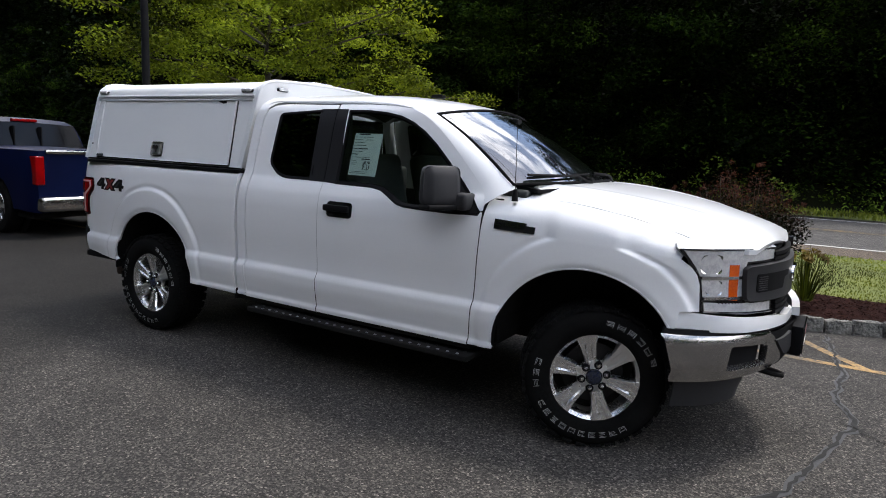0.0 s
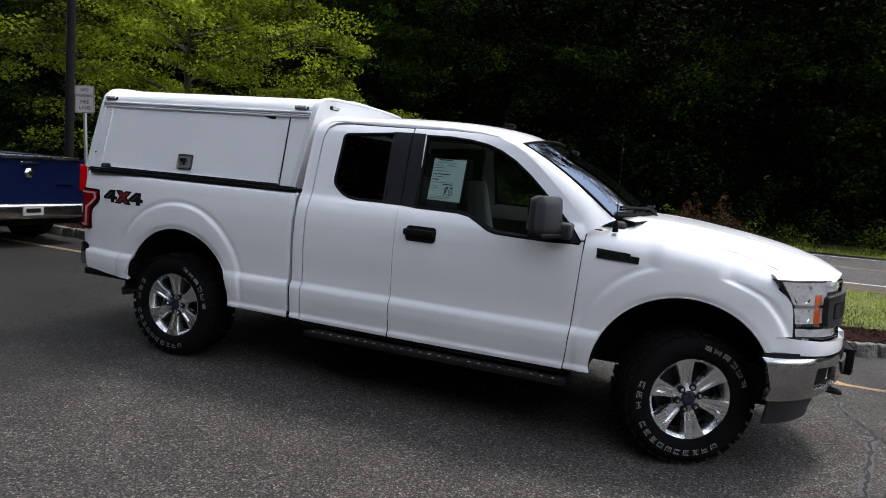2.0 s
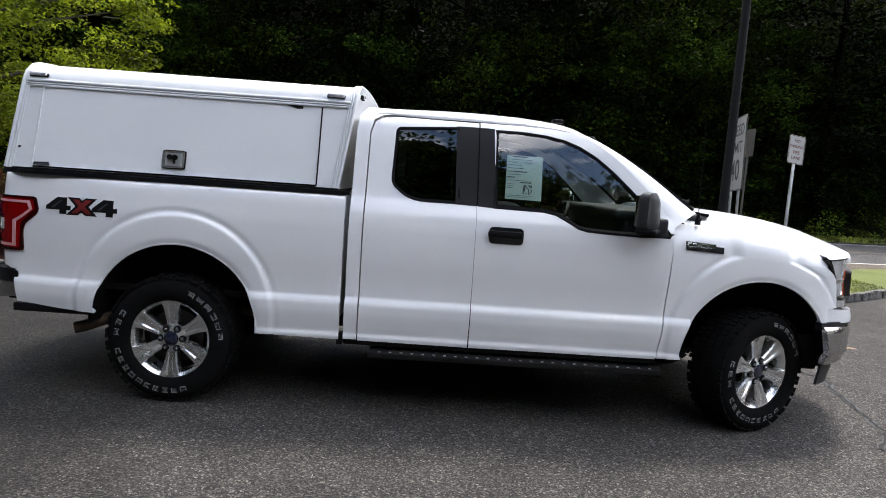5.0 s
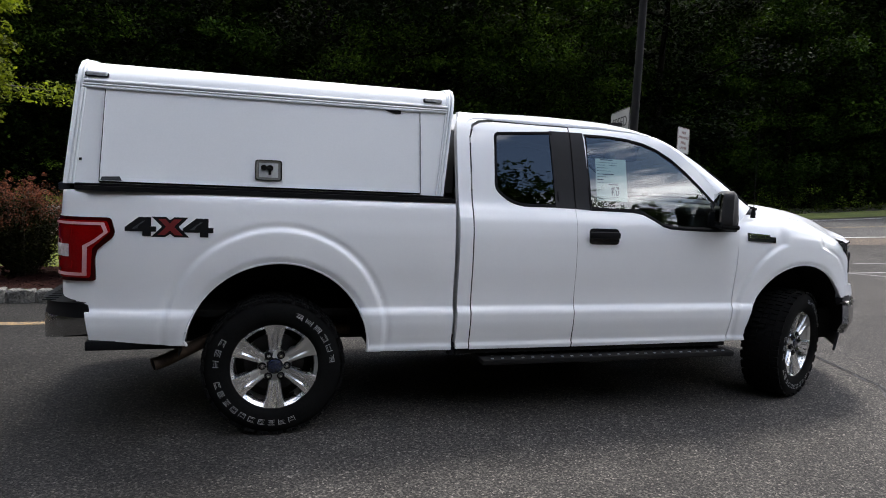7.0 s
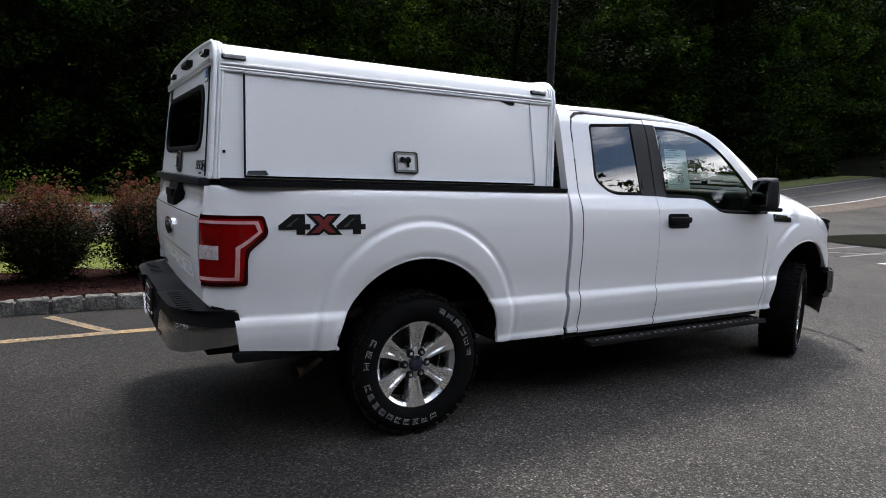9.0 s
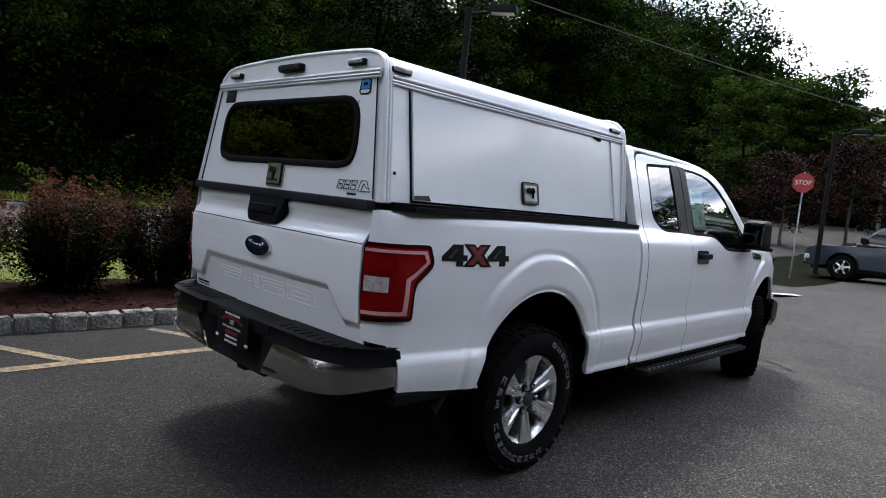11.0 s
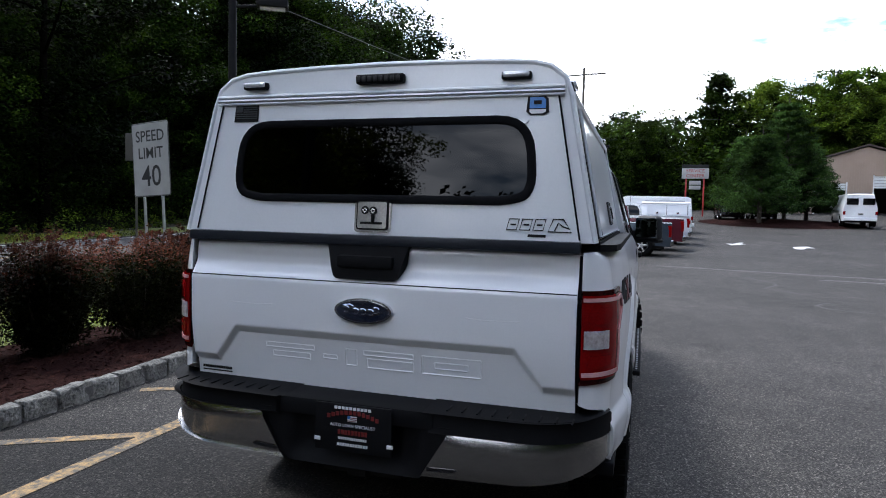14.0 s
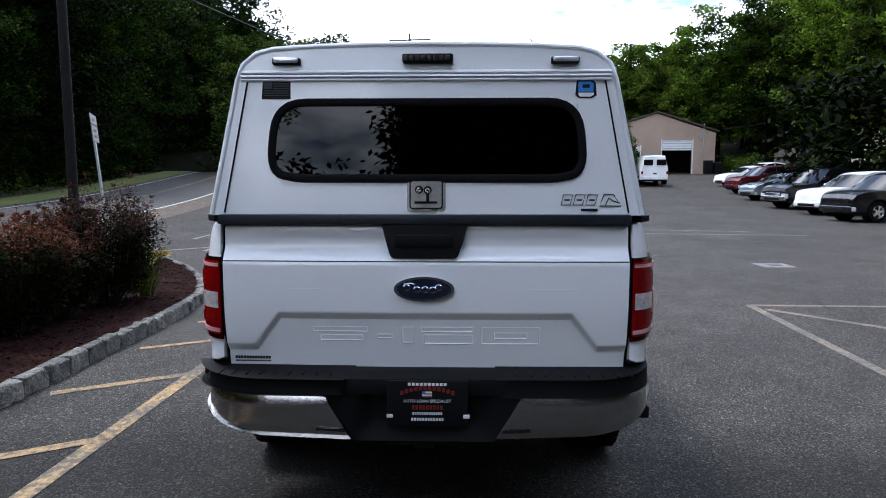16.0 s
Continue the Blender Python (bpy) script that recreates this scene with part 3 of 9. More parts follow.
def text_part(name, words, size, material, m, parent=None, depth=0.001, label="", bold=0.0):
    cu = bpy.data.curves.new(name, "FONT")
    cu.body = words
    cu.size = size
    cu.align_x, cu.align_y = "CENTER", "CENTER"
    cu.extrude = depth
    cu.offset = bold * size
    cu.resolution_u = 3
    tmp = bpy.data.objects.new(name, cu)
    scene.collection.objects.link(tmp)
    dg = bpy.context.evaluated_depsgraph_get()
    me = bpy.data.meshes.new_from_object(tmp.evaluated_get(dg))
    bpy.data.objects.remove(tmp)
    bpy.data.curves.remove(cu)
    me.materials.clear()
    me.materials.append(material)
    me.transform(m)
    ob = new(name, me)
    if parent is not None:
        ob.parent = parent
    if label:
        tagged(ob, label)
    return ob


def inset(poly, d):
    """The outline moved inwards by d."""
    n = len(poly)
    area = sum(poly[i - 1][0] * poly[i][1] - poly[i][0] * poly[i - 1][1] for i in range(n))
    s = 1 if area > 0 else -1
    out = []
    for i in range(n):
        (ax, ay), (bx, by), (cx, cy) = poly[i - 1], poly[i], poly[(i + 1) % n]
        l1, l2 = math.hypot(bx - ax, by - ay) or 1, math.hypot(cx - bx, cy - by) or 1
        nx, ny = -(by - ay) / l1 - (cy - by) / l2, (bx - ax) / l1 + (cx - bx) / l2
        k = max(0.35, (nx * nx + ny * ny) / 2)
        out.append((bx + s * d * nx / k, by + s * d * ny / k))
    return out


def ring_bm(rows):
    """A closed band of faces through rings of points."""
    b = bmesh.new()
    vs = [[b.verts.new(p) for p in r] for r in rows]
    n = len(rows[0])
    for A, B in zip(vs, vs[1:]):
        for i in range(n):
            b.faces.new((A[i], A[(i + 1) % n], B[(i + 1) % n], B[i]))
    bmesh.ops.recalc_face_normals(b, faces=b.faces)
    return b

# ---- ground, lot, road ----
def rise(x):
    """The lot climbs gently towards the far buildings."""
    return 0.0 if x < 16 else 0.0013 * (x - 16)**2 if x < 40 else min(0.749 + 0.0624 * (x - 40), 9.0)


def dip(x, y):
    """The lot falls a little towards the kerb, more so by the bed's end."""
    return -(0.008 + 0.08 * step01(1.2, 4.2, x)) * step01(0.9, 3.0, y) * (1 - step01(5.0, 9.0, y))


def land(x, y):
    return rise(x) + dip(x, y)


def land_bm(x0, x1, y0, y1, nx, ny, dz=0.0):
    b = bmesh.new()
    g = [[b.verts.new((x0 + (x1 - x0) * i / nx, y0 + (y1 - y0) * j / ny, rise(x0 + (x1 - x0) * i / nx) + dz)) for j in range(ny + 1)] for i in range(nx + 1)]
    for i in range(nx):
        for j in range(ny):
            b.faces.new((g[i][j], g[i + 1][j], g[i + 1][j + 1], g[i][j + 1]))
    return b


def strip_bm(pts, width, dz, side=0.0):
    """A flat strip along points, width across, laid on the land."""
    b = bmesh.new()
    rows = []
    for i, p in enumerate(pts):
        a, c = Vector(pts[max(0, i - 1)]), Vector(pts[min(len(pts) - 1, i + 1)])
        d = (c - a).normalized()
        n = Vector((-d.y, d.x))
        rows.append([b.verts.new((p[0] + n.x * (side + s * width / 2), p[1] + n.y * (side + s * width / 2), land(p[0] + n.x * (side + s * width / 2), p[1] + n.y * (side + s * width / 2)) + dz)) for s in (-1, 1)])
    for A, B in zip(rows, rows[1:]):
        b.faces.new((A[0], A[1], B[1], B[0]))
    return b


def setting(name, bm, mat, label, category):
    return tagged(part(name, bm, mat), label, category, "", "structure")


setting("ground", land_bm(-900, 900, -900, 900, 300, 4, -0.30), M["dirt_in_shade"], "dark woodland floor reaching to the horizon", "ground")
pav = bmesh.new()
pgrid = [[pav.verts.new((x, y, land(x, y))) for y in (-60, -40, -20, -8, 0, 0.9, 1.3, 1.7, 2.1, 2.5, 3.0, 3.6, 5.0, 6.0, 7.0, 8.0, 9.0, 24, 40)] for x in [-60 + 3 * k for k in range(20)] + [0.6 * k for k in range(20)] + [12 + 1.5 * k for k in range(43)]]
for A, B in zip(pgrid, pgrid[1:]):
    for j in range(len(A) - 1):
        pav.faces.new((A[j], B[j], B[j + 1], A[j + 1]))
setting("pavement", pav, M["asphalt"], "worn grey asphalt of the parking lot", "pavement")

kerb_line = [(-40.0, 3.02), (-20.0, 3.00), (-8.0, 2.96), (-2.0, 2.93), (1.0, 2.88), (2.0, 2.93), (2.7, 2.98), (3.6, 3.07), (4.6, 3.22), (5.3, 3.48), (6.1, 3.85), (7.1, 4.45), (8.0, 5.15), (9.8, 6.35), (11.4, 7.40), (12.2, 8.15), (12.6, 9.0), (12.7, 9.7)]


def along(pts, step):
    """Points every step metres along a line, with their direction."""
    out, left = [], 0.0
    for p, q in zip(pts, pts[1:]):
        p, q = Vector(p), Vector(q)
        L = (q - p).length
        t = left
        while t < L:
            out.append((p + (q - p) * (t / L), (q - p).normalized()))
            t += step
        left = t - L
    return out


def offset_line(pts, d):
    out = []
    for i, p in enumerate(pts):
        a, c = Vector(pts[max(0, i - 1)]), Vector(pts[min(len(pts) - 1, i + 1)])
        t = (c - a).normalized()
        out.append((p[0] - t.y * d, p[1] + t.x * d))
    return out


def fill_between(lower, upper, dz, humps=0.0, n=6):
    b = bmesh.new()
    rows = []
    for p, q in zip(lower, upper):
        r = []
        for j in range(n + 1):
            x, y = p[0] + (q[0] - p[0]) * j / n, p[1] + (q[1] - p[1]) * j / n
            r.append(b.verts.new((x, y, land(x, y) + dz + humps * noise.noise((x * 1.7, y * 1.7, 3.0)))))
        rows.append(r)
    for A, B in zip(rows, rows[1:]):
        for j in range(n):
            b.faces.new((A[j], B[j], B[j + 1], A[j + 1]))
    return b


fine_kerb = [tuple(p) for p, _ in along(kerb_line, 0.5)]
road_near = curve_of((-60, 14.2), (-25, 10.5), (-8, 9.1), (5, 8.5), (15, 10.4), (25, 12.0), (45, 15.2), (90, 24))
ROAD_LINE = 2.0
lawn_top = [(x, road_near(x)) for x, y in fine_kerb]
mulch_back = [(x, y + smooth_curve([-8, 2.5, 4.5, 6.5, 8.5], [1.75, 1.8, 1.5, 0.9, 0.12], x)) for x, y in fine_kerb]
inner_kerb = offset_line(fine_kerb, 0.10)
island = [k for k, (p, q) in enumerate(zip(inner_kerb, lawn_top)) if q[1] > p[1] + 0.3]
setting("lawn", fill_between([inner_kerb[k] for k in island], [lawn_top[k] for k in island], 0.10, 0.03, 14), M["grass"], "sunlit rough lawn between kerb and road", "lawn")
mk = [k for k in range(len(fine_kerb)) if fine_kerb[k][0] < 8.3 and fine_kerb[k][0] > -14]
setting("mulch_bed", fill_between([inner_kerb[k] for k in mk], [mulch_back[k] for k in mk], 0.125, 0.05, 10), M["mulch"], "planting bed of dark red bark mulch", "planting bed")

# road: near shoulder, carriageway, far verge
xs = list(np.arange(-80, 114, 2.0))
setting("road_shoulder", fill_between([(x, road_near(x)) for x in xs], [(x, road_near(x) + ROAD_LINE) for x in xs], 0.012, 0, 1), M["shoulder"], "brown gravelly road shoulder", "road shoulder")
setting("road", fill_between([(x, road_near(x) + ROAD_LINE) for x in xs], [(x, road_near(x) + ROAD_LINE + 8.2) for x in xs], 0.016, 0, 2), M["road"], "two-lane grey asphalt road", "road")
setting("far_verge", fill_between([(x, road_near(x) + ROAD_LINE + 8.2) for x in xs], [(x, road_near(x) + ROAD_LINE + 11.5) for x in xs], 0.05, 0.05, 4), M["grass"], "mown grass verge across the road", "grass verge")
for nm, d, wd, mt in (("edge_line", ROAD_LINE + 0.05, 0.13, "line_white"), ("edge_line", ROAD_LINE + 7.6, 0.12, "line_white"), ("centre_line", ROAD_LINE + 3.75, 0.11, "line_yellow"), ("centre_line", ROAD_LINE + 4.0, 0.11, "line_yellow")):
    setting(nm, strip_bm([(x, road_near(x) + d) for x in xs], wd, 0.021), M[mt], "painted line along the road", "road marking")

# painted bay lines, arrows, cracks
def line(pts, w, mt, label="worn yellow parking bay line"):
    setting("bay_line", strip_bm(pts, w, 0.005), M[mt], label, "road marking")


def dense(a, b, n=12):
    return [(a[0] + (b[0] - a[0]) * i / n, a[1] + (b[1] - a[1]) * i / n) for i in range(n + 1)]


line(dense((-14, 1.98), (6.2, 1.92), 34), 0.11, "line_yellow")
for a, b in [((1.25 + 1.27 * k, 1.9), (0.74 + 1.27 * k, 2.76)) for k in range(-4, 4)]:
    line(dense(a, b, 6), 0.09, "line_yellow")
for a, b in (((4.09, -3.62), (4.02, -6.4)), ((3.85, -3.68), (2.1, -5.15)), ((4.09, -3.60), (0.4, -3.38))):
    line(dense(a, b, 8), 0.10, "line_tan", "faded parking bay line")
for a, b in (((9.6, 7.0), (14.5, 3.4)), ((10.5, 5.6), (15.0, 5.9)), ((11.8, 4.6), (16.0, 4.8)), ((12.8, 3.6), (17.0, 3.9)), ((13.0, 6.9), (17.0, 7.1))):
    line(dense(a, b, 8), 0.10, "line_faint", "faded white hatching line")
for a, b in (((17.0, -1.4), (15.2, -8.6)), ((14.5, -5.2), (14.0, -9.5)), ((20.5, -9.6), (20.3, -11.0))):
    line(dense(a, b, 8), 0.09, "line_faint", "faded white painted line")


def arrow_at(x, y, turn, s=1.0):
    sh = [(-0.9, -0.12), (0.1, -0.12), (0.1, -0.42), (0.95, 0.0), (0.1, 0.42), (0.1, 0.12), (-0.9, 0.12)]
    b = bmesh.new()
    c, q = math.cos(radians(turn)), math.sin(radians(turn))
    vs = [b.verts.new((x + s * (px * c - py * q), y + s * (px * q + py * c), rise(x + s * (px * c - py * q)) + 0.02)) for px, py in sh]
    bmesh.ops.triangulate(b, faces=[b.faces.new(vs)])
    setting("arrow_marking", b, M["line_white"], "white painted direction arrow", "road marking")


arrow_at(30.2, -5.3, 160, 1.1)
arrow_at(29.0, -7.9, -20, 1.1)
arrow_at(12.2, 1.75, 150, 1.0)
setting("square_marking", strip_bm([(7.76, -5.36), (7.76, -5.92)], 0.55, 0.006), M["line_faint"], "white painted square with a dark middle", "road marking")
setting("square_middle", strip_bm([(7.74, -5.54), (7.74, -5.76)], 0.24, 0.010), M["sealer"], "dark worn middle of the painted square", "road marking")


def crack(pts, wide, seal, seed, label="ragged crack in the asphalt with dull sealer"):
    random.seed(seed)
    base = [p for p, _ in along(pts, 0.05)]
    jit = []
    off = 0.0
    for p in base:
        off = off * 0.8 + random.uniform(-0.022, 0.022)
        jit.append((p[0] + off, p[1] + random.uniform(-0.012, 0.012)))
    if seal:
        sb_, srow_ = bmesh.new(), []
        for i in range(0, len(jit), 2):
            p, q = Vector(jit[max(0, i - 2)]), Vector(jit[min(len(jit) - 1, i + 2)])
            d = (q - p).normalized()
            for_side = [seal * random.uniform(0.32, 0.75) for _ in range(2)]
            x, y = jit[i]
            srow_.append((sb_.verts.new((x - d.y * for_side[0], y + d.x * for_side[0], land(x, y) + 0.004)), sb_.verts.new((x + d.y * for_side[1], y - d.x * for_side[1], land(x, y) + 0.004))))
        for A, B in zip(srow_, srow_[1:]):
            sb_.faces.new((A[0], A[1], B[1], B[0]))
        setting("crack_sealer", sb_, M["sealer"], "dull grey crack sealer", "asphalt repair")
    b = bmesh.new()
    rows = []
    for i, p in enumerate(jit):
        a, c = Vector(jit[max(0, i - 1)]), Vector(jit[min(len(jit) - 1, i + 1)])
        d = (c - a).normalized()
        n = Vector((-d.y, d.x)) * random.uniform(0.25, 1.0) * wide / 2
        rows.append((b.verts.new((p[0] + n.x, p[1] + n.y, land(p[0], p[1]) + 0.008)), b.verts.new((p[0] - n.x, p[1] - n.y, land(p[0], p[1]) + 0.008))))
    for A, B in zip(rows, rows[1:]):
        b.faces.new((A[0], A[1], B[1], B[0]))
    setting("crack", b, M["crack"], label, "crack")


crack([(4.76, 3.1), (4.77, 2.7), (4.83, 1.75), (4.84, 1.3), (4.80, 1.0), (4.88, 0.7), (4.92, 0.4), (4.84, 0.15), (4.77, -0.2), (4.71, -0.42), (4.62, -0.72), (4.49, -0.92), (4.35, -1.05)], 0.034, 0.046, 3)
crack([(4.85, 0.4), (5.2, 0.1), (5.45, -0.4), (5.6, -1.1), (5.9, -1.9), (6.1, -2.9)], 0.016, 0.0, 5)
crack([(7.4, -5.45), (6.3, -5.1), (5.2, -4.9), (4.4, -4.55), (3.95, -4.4)], 0.020, 0.0, 7)
crack([(6.0, -1.6), (6.0, -3.0), (5.2, -4.3), (4.8, -5.8)], 0.012, 0.0, 9)
for pts in ([(14.5, -3.6), (12.5, -3.9), (11.5, -3.5), (10.8, -4.0)], [(16.0, -6.5), (14.0, -7.2), (12.6, -7.0), (12.0, -7.6)], [(9.5, -4.2), (8.8, -3.9), (8.3, -4.6)]):
    base = [p for p, _ in along(pts, 0.3)]
    setting("crack_sealer", strip_bm([(p[0] + 0.08 * math.sin(k * 1.3), p[1] + 0.08 * math.sin(k * 0.9)) for k, p in enumerate(base)], 0.045, 0.006), M["pale_sealer"], "pale line of crack sealer", "asphalt repair")

# ---- the white pickup ----
WB, HUB, ARCH_X = 3.662, 0.367, 3.60
prof_side = curve_of((0.40, 0.948), (0.432, 0.961), (0.458, 0.966), (0.472, 0.958), (0.52, 0.966), (0.615, 0.979), (0.648, 0.979), (0.690, 0.9625), (0.696, 0.957), (0.75, 0.957),
                     (0.95, 0.967), (1.10, 0.963), (1.20, 0.948), (1.265, 0.922), (1.31, 0.898), (1.50, 0.846), (1.74, 0.775), (1.79, 0.748), (1.83, 0.705), (1.86, 0.64))
prof_bed = curve_of((0.40, 0.948), (0.432, 0.961), (0.458, 0.966), (0.472, 0.958), (0.52, 0.966), (0.615, 0.979), (0.648, 0.979), (0.690, 0.9625), (0.696, 0.957), (0.75, 0.957),
                    (0.95, 0.967), (1.10, 0.963), (1.20, 0.950), (1.26, 0.940), (1.295, 0.927), (1.312, 0.905))
prof_fend = curve_of((0.40, 0.948), (0.432, 0.961), (0.458, 0.966), (0.472, 0.958), (0.52, 0.966), (0.615, 0.979), (0.648, 0.979), (0.690, 0.9625), (0.696, 0.957), (0.75, 0.957),
                     (0.95, 0.967), (1.10, 0.958), (1.18, 0.942), (1.24, 0.908), (1.275, 0.862), (1.295, 0.805), (1.30, 0.77))
taper_x = curve_of((-1.1, 0.06), (-0.9, 0.045), (-0.6, 0.015), (-0.3, 0.0), (2.9, 0.0), (3.07, 0.012), (3.33, 0.026), (3.7, 0.060), (4.05, 0.150), (4.2, 0.215))


def flare(x, z):
    out = 0.0
    for cx in (0.02, ARCH_X):
        r = math.hypot(x - cx, z - 0.545)
        out += 0.019 * (1 - step01(0.572, 0.598, r)) - 0.007 * (1 - step01(0.598, 0.632, r)) - 0.010 * (1 - step01(0.49, 0.535, math.hypot(x - cx, z - 0.455)))
    return out


def side_at(prof):
    def w(x, z):
        low = step01(0.95, 0.62, z) * (0.75 - 0.45 * step01(3.7, 4.05, x)) * (1 - step01(-0.5, -0.85, x))
        return prof(z) - taper_x(x) * (1 - low) + flare(x, z) * (0.6 + 0.4 * step01(0.62, 0.80, z))
    return w


w_cab, w_bed, w_fend = side_at(prof_side), side_at(prof_bed), side_at(prof_fend)


def map_side(sg, w, off=0.0):
    return lambda x, z: (x, sg * (w(x, z) + off), z)


hood_edge = curve_of((3.00, 1.310), (3.22, 1.300), (3.40, 1.290), (3.70, 1.248), (4.00, 1.168), (4.12, 1.125), (4.25, 1.112), (4.46, 1.100))
hood_half = curve_of((3.00, 0.800), (3.22, 0.800), (3.40, 0.802), (3.70, 0.775), (3.95, 0.705), (4.10, 0.655), (4.18, 0.60), (4.30, 0.54))


def fend_z(x, v):
    return v if v < 1.0 else 1.0 + (v - 1.0) / 0.3 * (hood_edge(x) - 0.003 - 1.0)


def map_fend(sg, off=0.0):
    """The wing: its shoulder rolls over to the bonnet's edge."""
    def m(x, v):
        y = w_fend(x, min(v, 1.10))
        if v > 1.10:
            t = min(1.0, (v - 1.10) / 0.2)
            y += (hood_half(x) + 0.004 - y) * (0.25 * t + 0.75 * t**3.2)
        return (x, sg * (y + off), fend_z(x, v))
    return m


def map_bed(sg, off=0.0):
    """The bed side runs back, then round the rear corner; u past -0.90 is length along the corner."""
    def m(u, z):
        if u >= -0.90:
            return (u, sg * (w_bed(u, z) + off), z)
        y0 = w_bed(-0.90, z)
        t = -0.90 - u
        a = min(t / 0.20, 1.0)
        R = 0.13
        th = a * math.pi / 2
        x = -0.90 - 0.045 * a - (R + off) * math.sin(th) + 0.012 * max(0, z - 1.17) / 0.14
        y = 0.808 + (y0 - 0.808 + off) * math.cos(th)
        x += max(0.0, t - 0.20)
        return (x, sg * y, z)
    return m


def arch(cx, r, a0, a1, n=18, cz=0.455):
    return [(cx + r * math.cos(radians(a0 + (a1 - a0) * i / n)), cz + r * math.sin(radians(a0 + (a1 - a0) * i / n))) for i in range(n + 1)]


truck = thing("pickup_truck", (0, 0, 0.023), "white extended-cab four-wheel-drive pickup truck parked on worn asphalt", "pickup truck")
body = new("body")
body.parent = truck

# bed sides with wheel openings and tail lamp corners
for sg in (-1, 1):
    ol = [(1.012, 0.435), (1.012, 1.312), (-0.9, 1.312), (-1.125, 1.300), (-1.125, 0.775), (-1.06, 0.752), (-0.985, 0.740), (-0.945, 0.71), (-0.925, 0.535)]
    ol += [(-0.455, 0.50)] + arch(0.02, 0.50, 172, 8) + [(0.515, 0.44)]
    part("bed_side", sheet_bm(ol, (0.014, 0.010), map_bed(sg), 0.03, flip=sg > 0), M["paint"], truck)
    lip = [(x, sg * (w_bed(x, z) - 0.006), z) for x, z in [(-0.455, 0.50)] + arch(0.02, 0.497, 172, 8, 24) + [(0.513, 0.44)]]
    part("arch_lip", tube_bm(lip, 0.008, 6), M["paint"], truck)
    # rail cap along the top of the bed
    rb = bmesh.new()
    for xa, xb, ya, yb in ((-1.00, -0.92, 0.862, 0.915), (-0.92, -0.80, 0.915, 0.925), (-0.80, 1.012, 0.925, 0.925)):
        prism_bm([(xa, sg * 0.78), (xb, sg * 0.78), (xb, sg * yb), (xa, sg * ya)], 0.024, Matrix.Translation((0, 0, 1.306)), bm=rb)
    part("bed_rail", rb, M["black_plastic"], truck, "black plastic bed rail cap")
    # tail lamp round the corner
    tl = [(-0.82, 1.172), (-0.80, 1.10), (-0.81, 1.07), (-0.885, 1.005), (-0.895, 0.96), (-0.893, 0.845), (-1.115, 0.838), (-1.118, 1.172)]
    lamp = part("tail_lamp", sheet_bm(round_poly(tl, 0.015, 3), 0.025, map_bed(sg, 0.010), 0.03, flip=sg > 0), M["red_dark"], truck, "red tail lamp with a clear reversing lens")
    part("lens", sheet_bm(round_poly([(-0.835, 1.155), (-0.82, 1.10), (-0.905, 1.015), (-0.912, 0.862), (-1.095, 0.86), (-1.095, 1.155)], 0.012, 3), 0.025, map_bed(sg, 0.015), 0.006, flip=sg > 0), M["red_lens"], lamp)
    band = [(-0.85, 1.147), (-0.832, 1.098), (-0.922, 1.02), (-0.925, 0.872), (-1.09, 0.87), (-1.09, 0.885), (-0.940, 0.887), (-0.937, 0.985), (-0.937, 1.027), (-0.850, 1.099), (-0.864, 1.133), (-1.09, 1.134), (-1.09, 1.147)]
    part("light_band", sheet_bm(band, 0.02, map_bed(sg, 0.0195), 0.004, flip=sg > 0), M["red_pale"], lamp)
    part("reversing_lens", sheet_bm([(-0.995, 1.032), (-0.995, 0.968), (-1.085, 0.968), (-1.085, 1.032)], 0.02, map_bed(sg, 0.0195), 0.004, flip=sg > 0), M["reverse_lens"], lamp, "clear reversing lens")
    part("bulb_shade", sheet_bm(round_poly([(-0.975, 1.115), (-0.985, 1.055), (-1.07, 1.055), (-1.07, 1.115)], 0.012), 0.02, map_bed(sg, 0.0192), 0.003, flip=sg > 0), M["red_lens"], lamp)
    part("bulb_shade", sheet_bm(round_poly([(-0.975, 0.945), (-0.985, 0.905), (-1.07, 0.905), (-1.07, 0.945)], 0.012), 0.02, map_bed(sg, 0.0192), 0.003, flip=sg > 0), M["red_lens"], lamp)

# 4x4 decals: two figures and a red cross on the bed side
four = [(-0.012, 0.024), (-0.012, 0.045), (0.050, 0.10), (0.105, 0.10), (0.105, 0.052), (0.128, 0.052), (0.128, 0.024), (0.105, 0.024), (0.105, 0.0), (0.066, 0.0), (0.066, 0.024)]
cross = [(0.012, 0.008), (0.052, 0.052), (0.016, 0.092), (0.050, 0.092), (0.068, 0.070), (0.088, 0.092), (0.122, 0.092), (0.087, 0.052), (0.126, 0.008), (0.092, 0.008), (0.070, 0.033), (0.046, 0.008)]
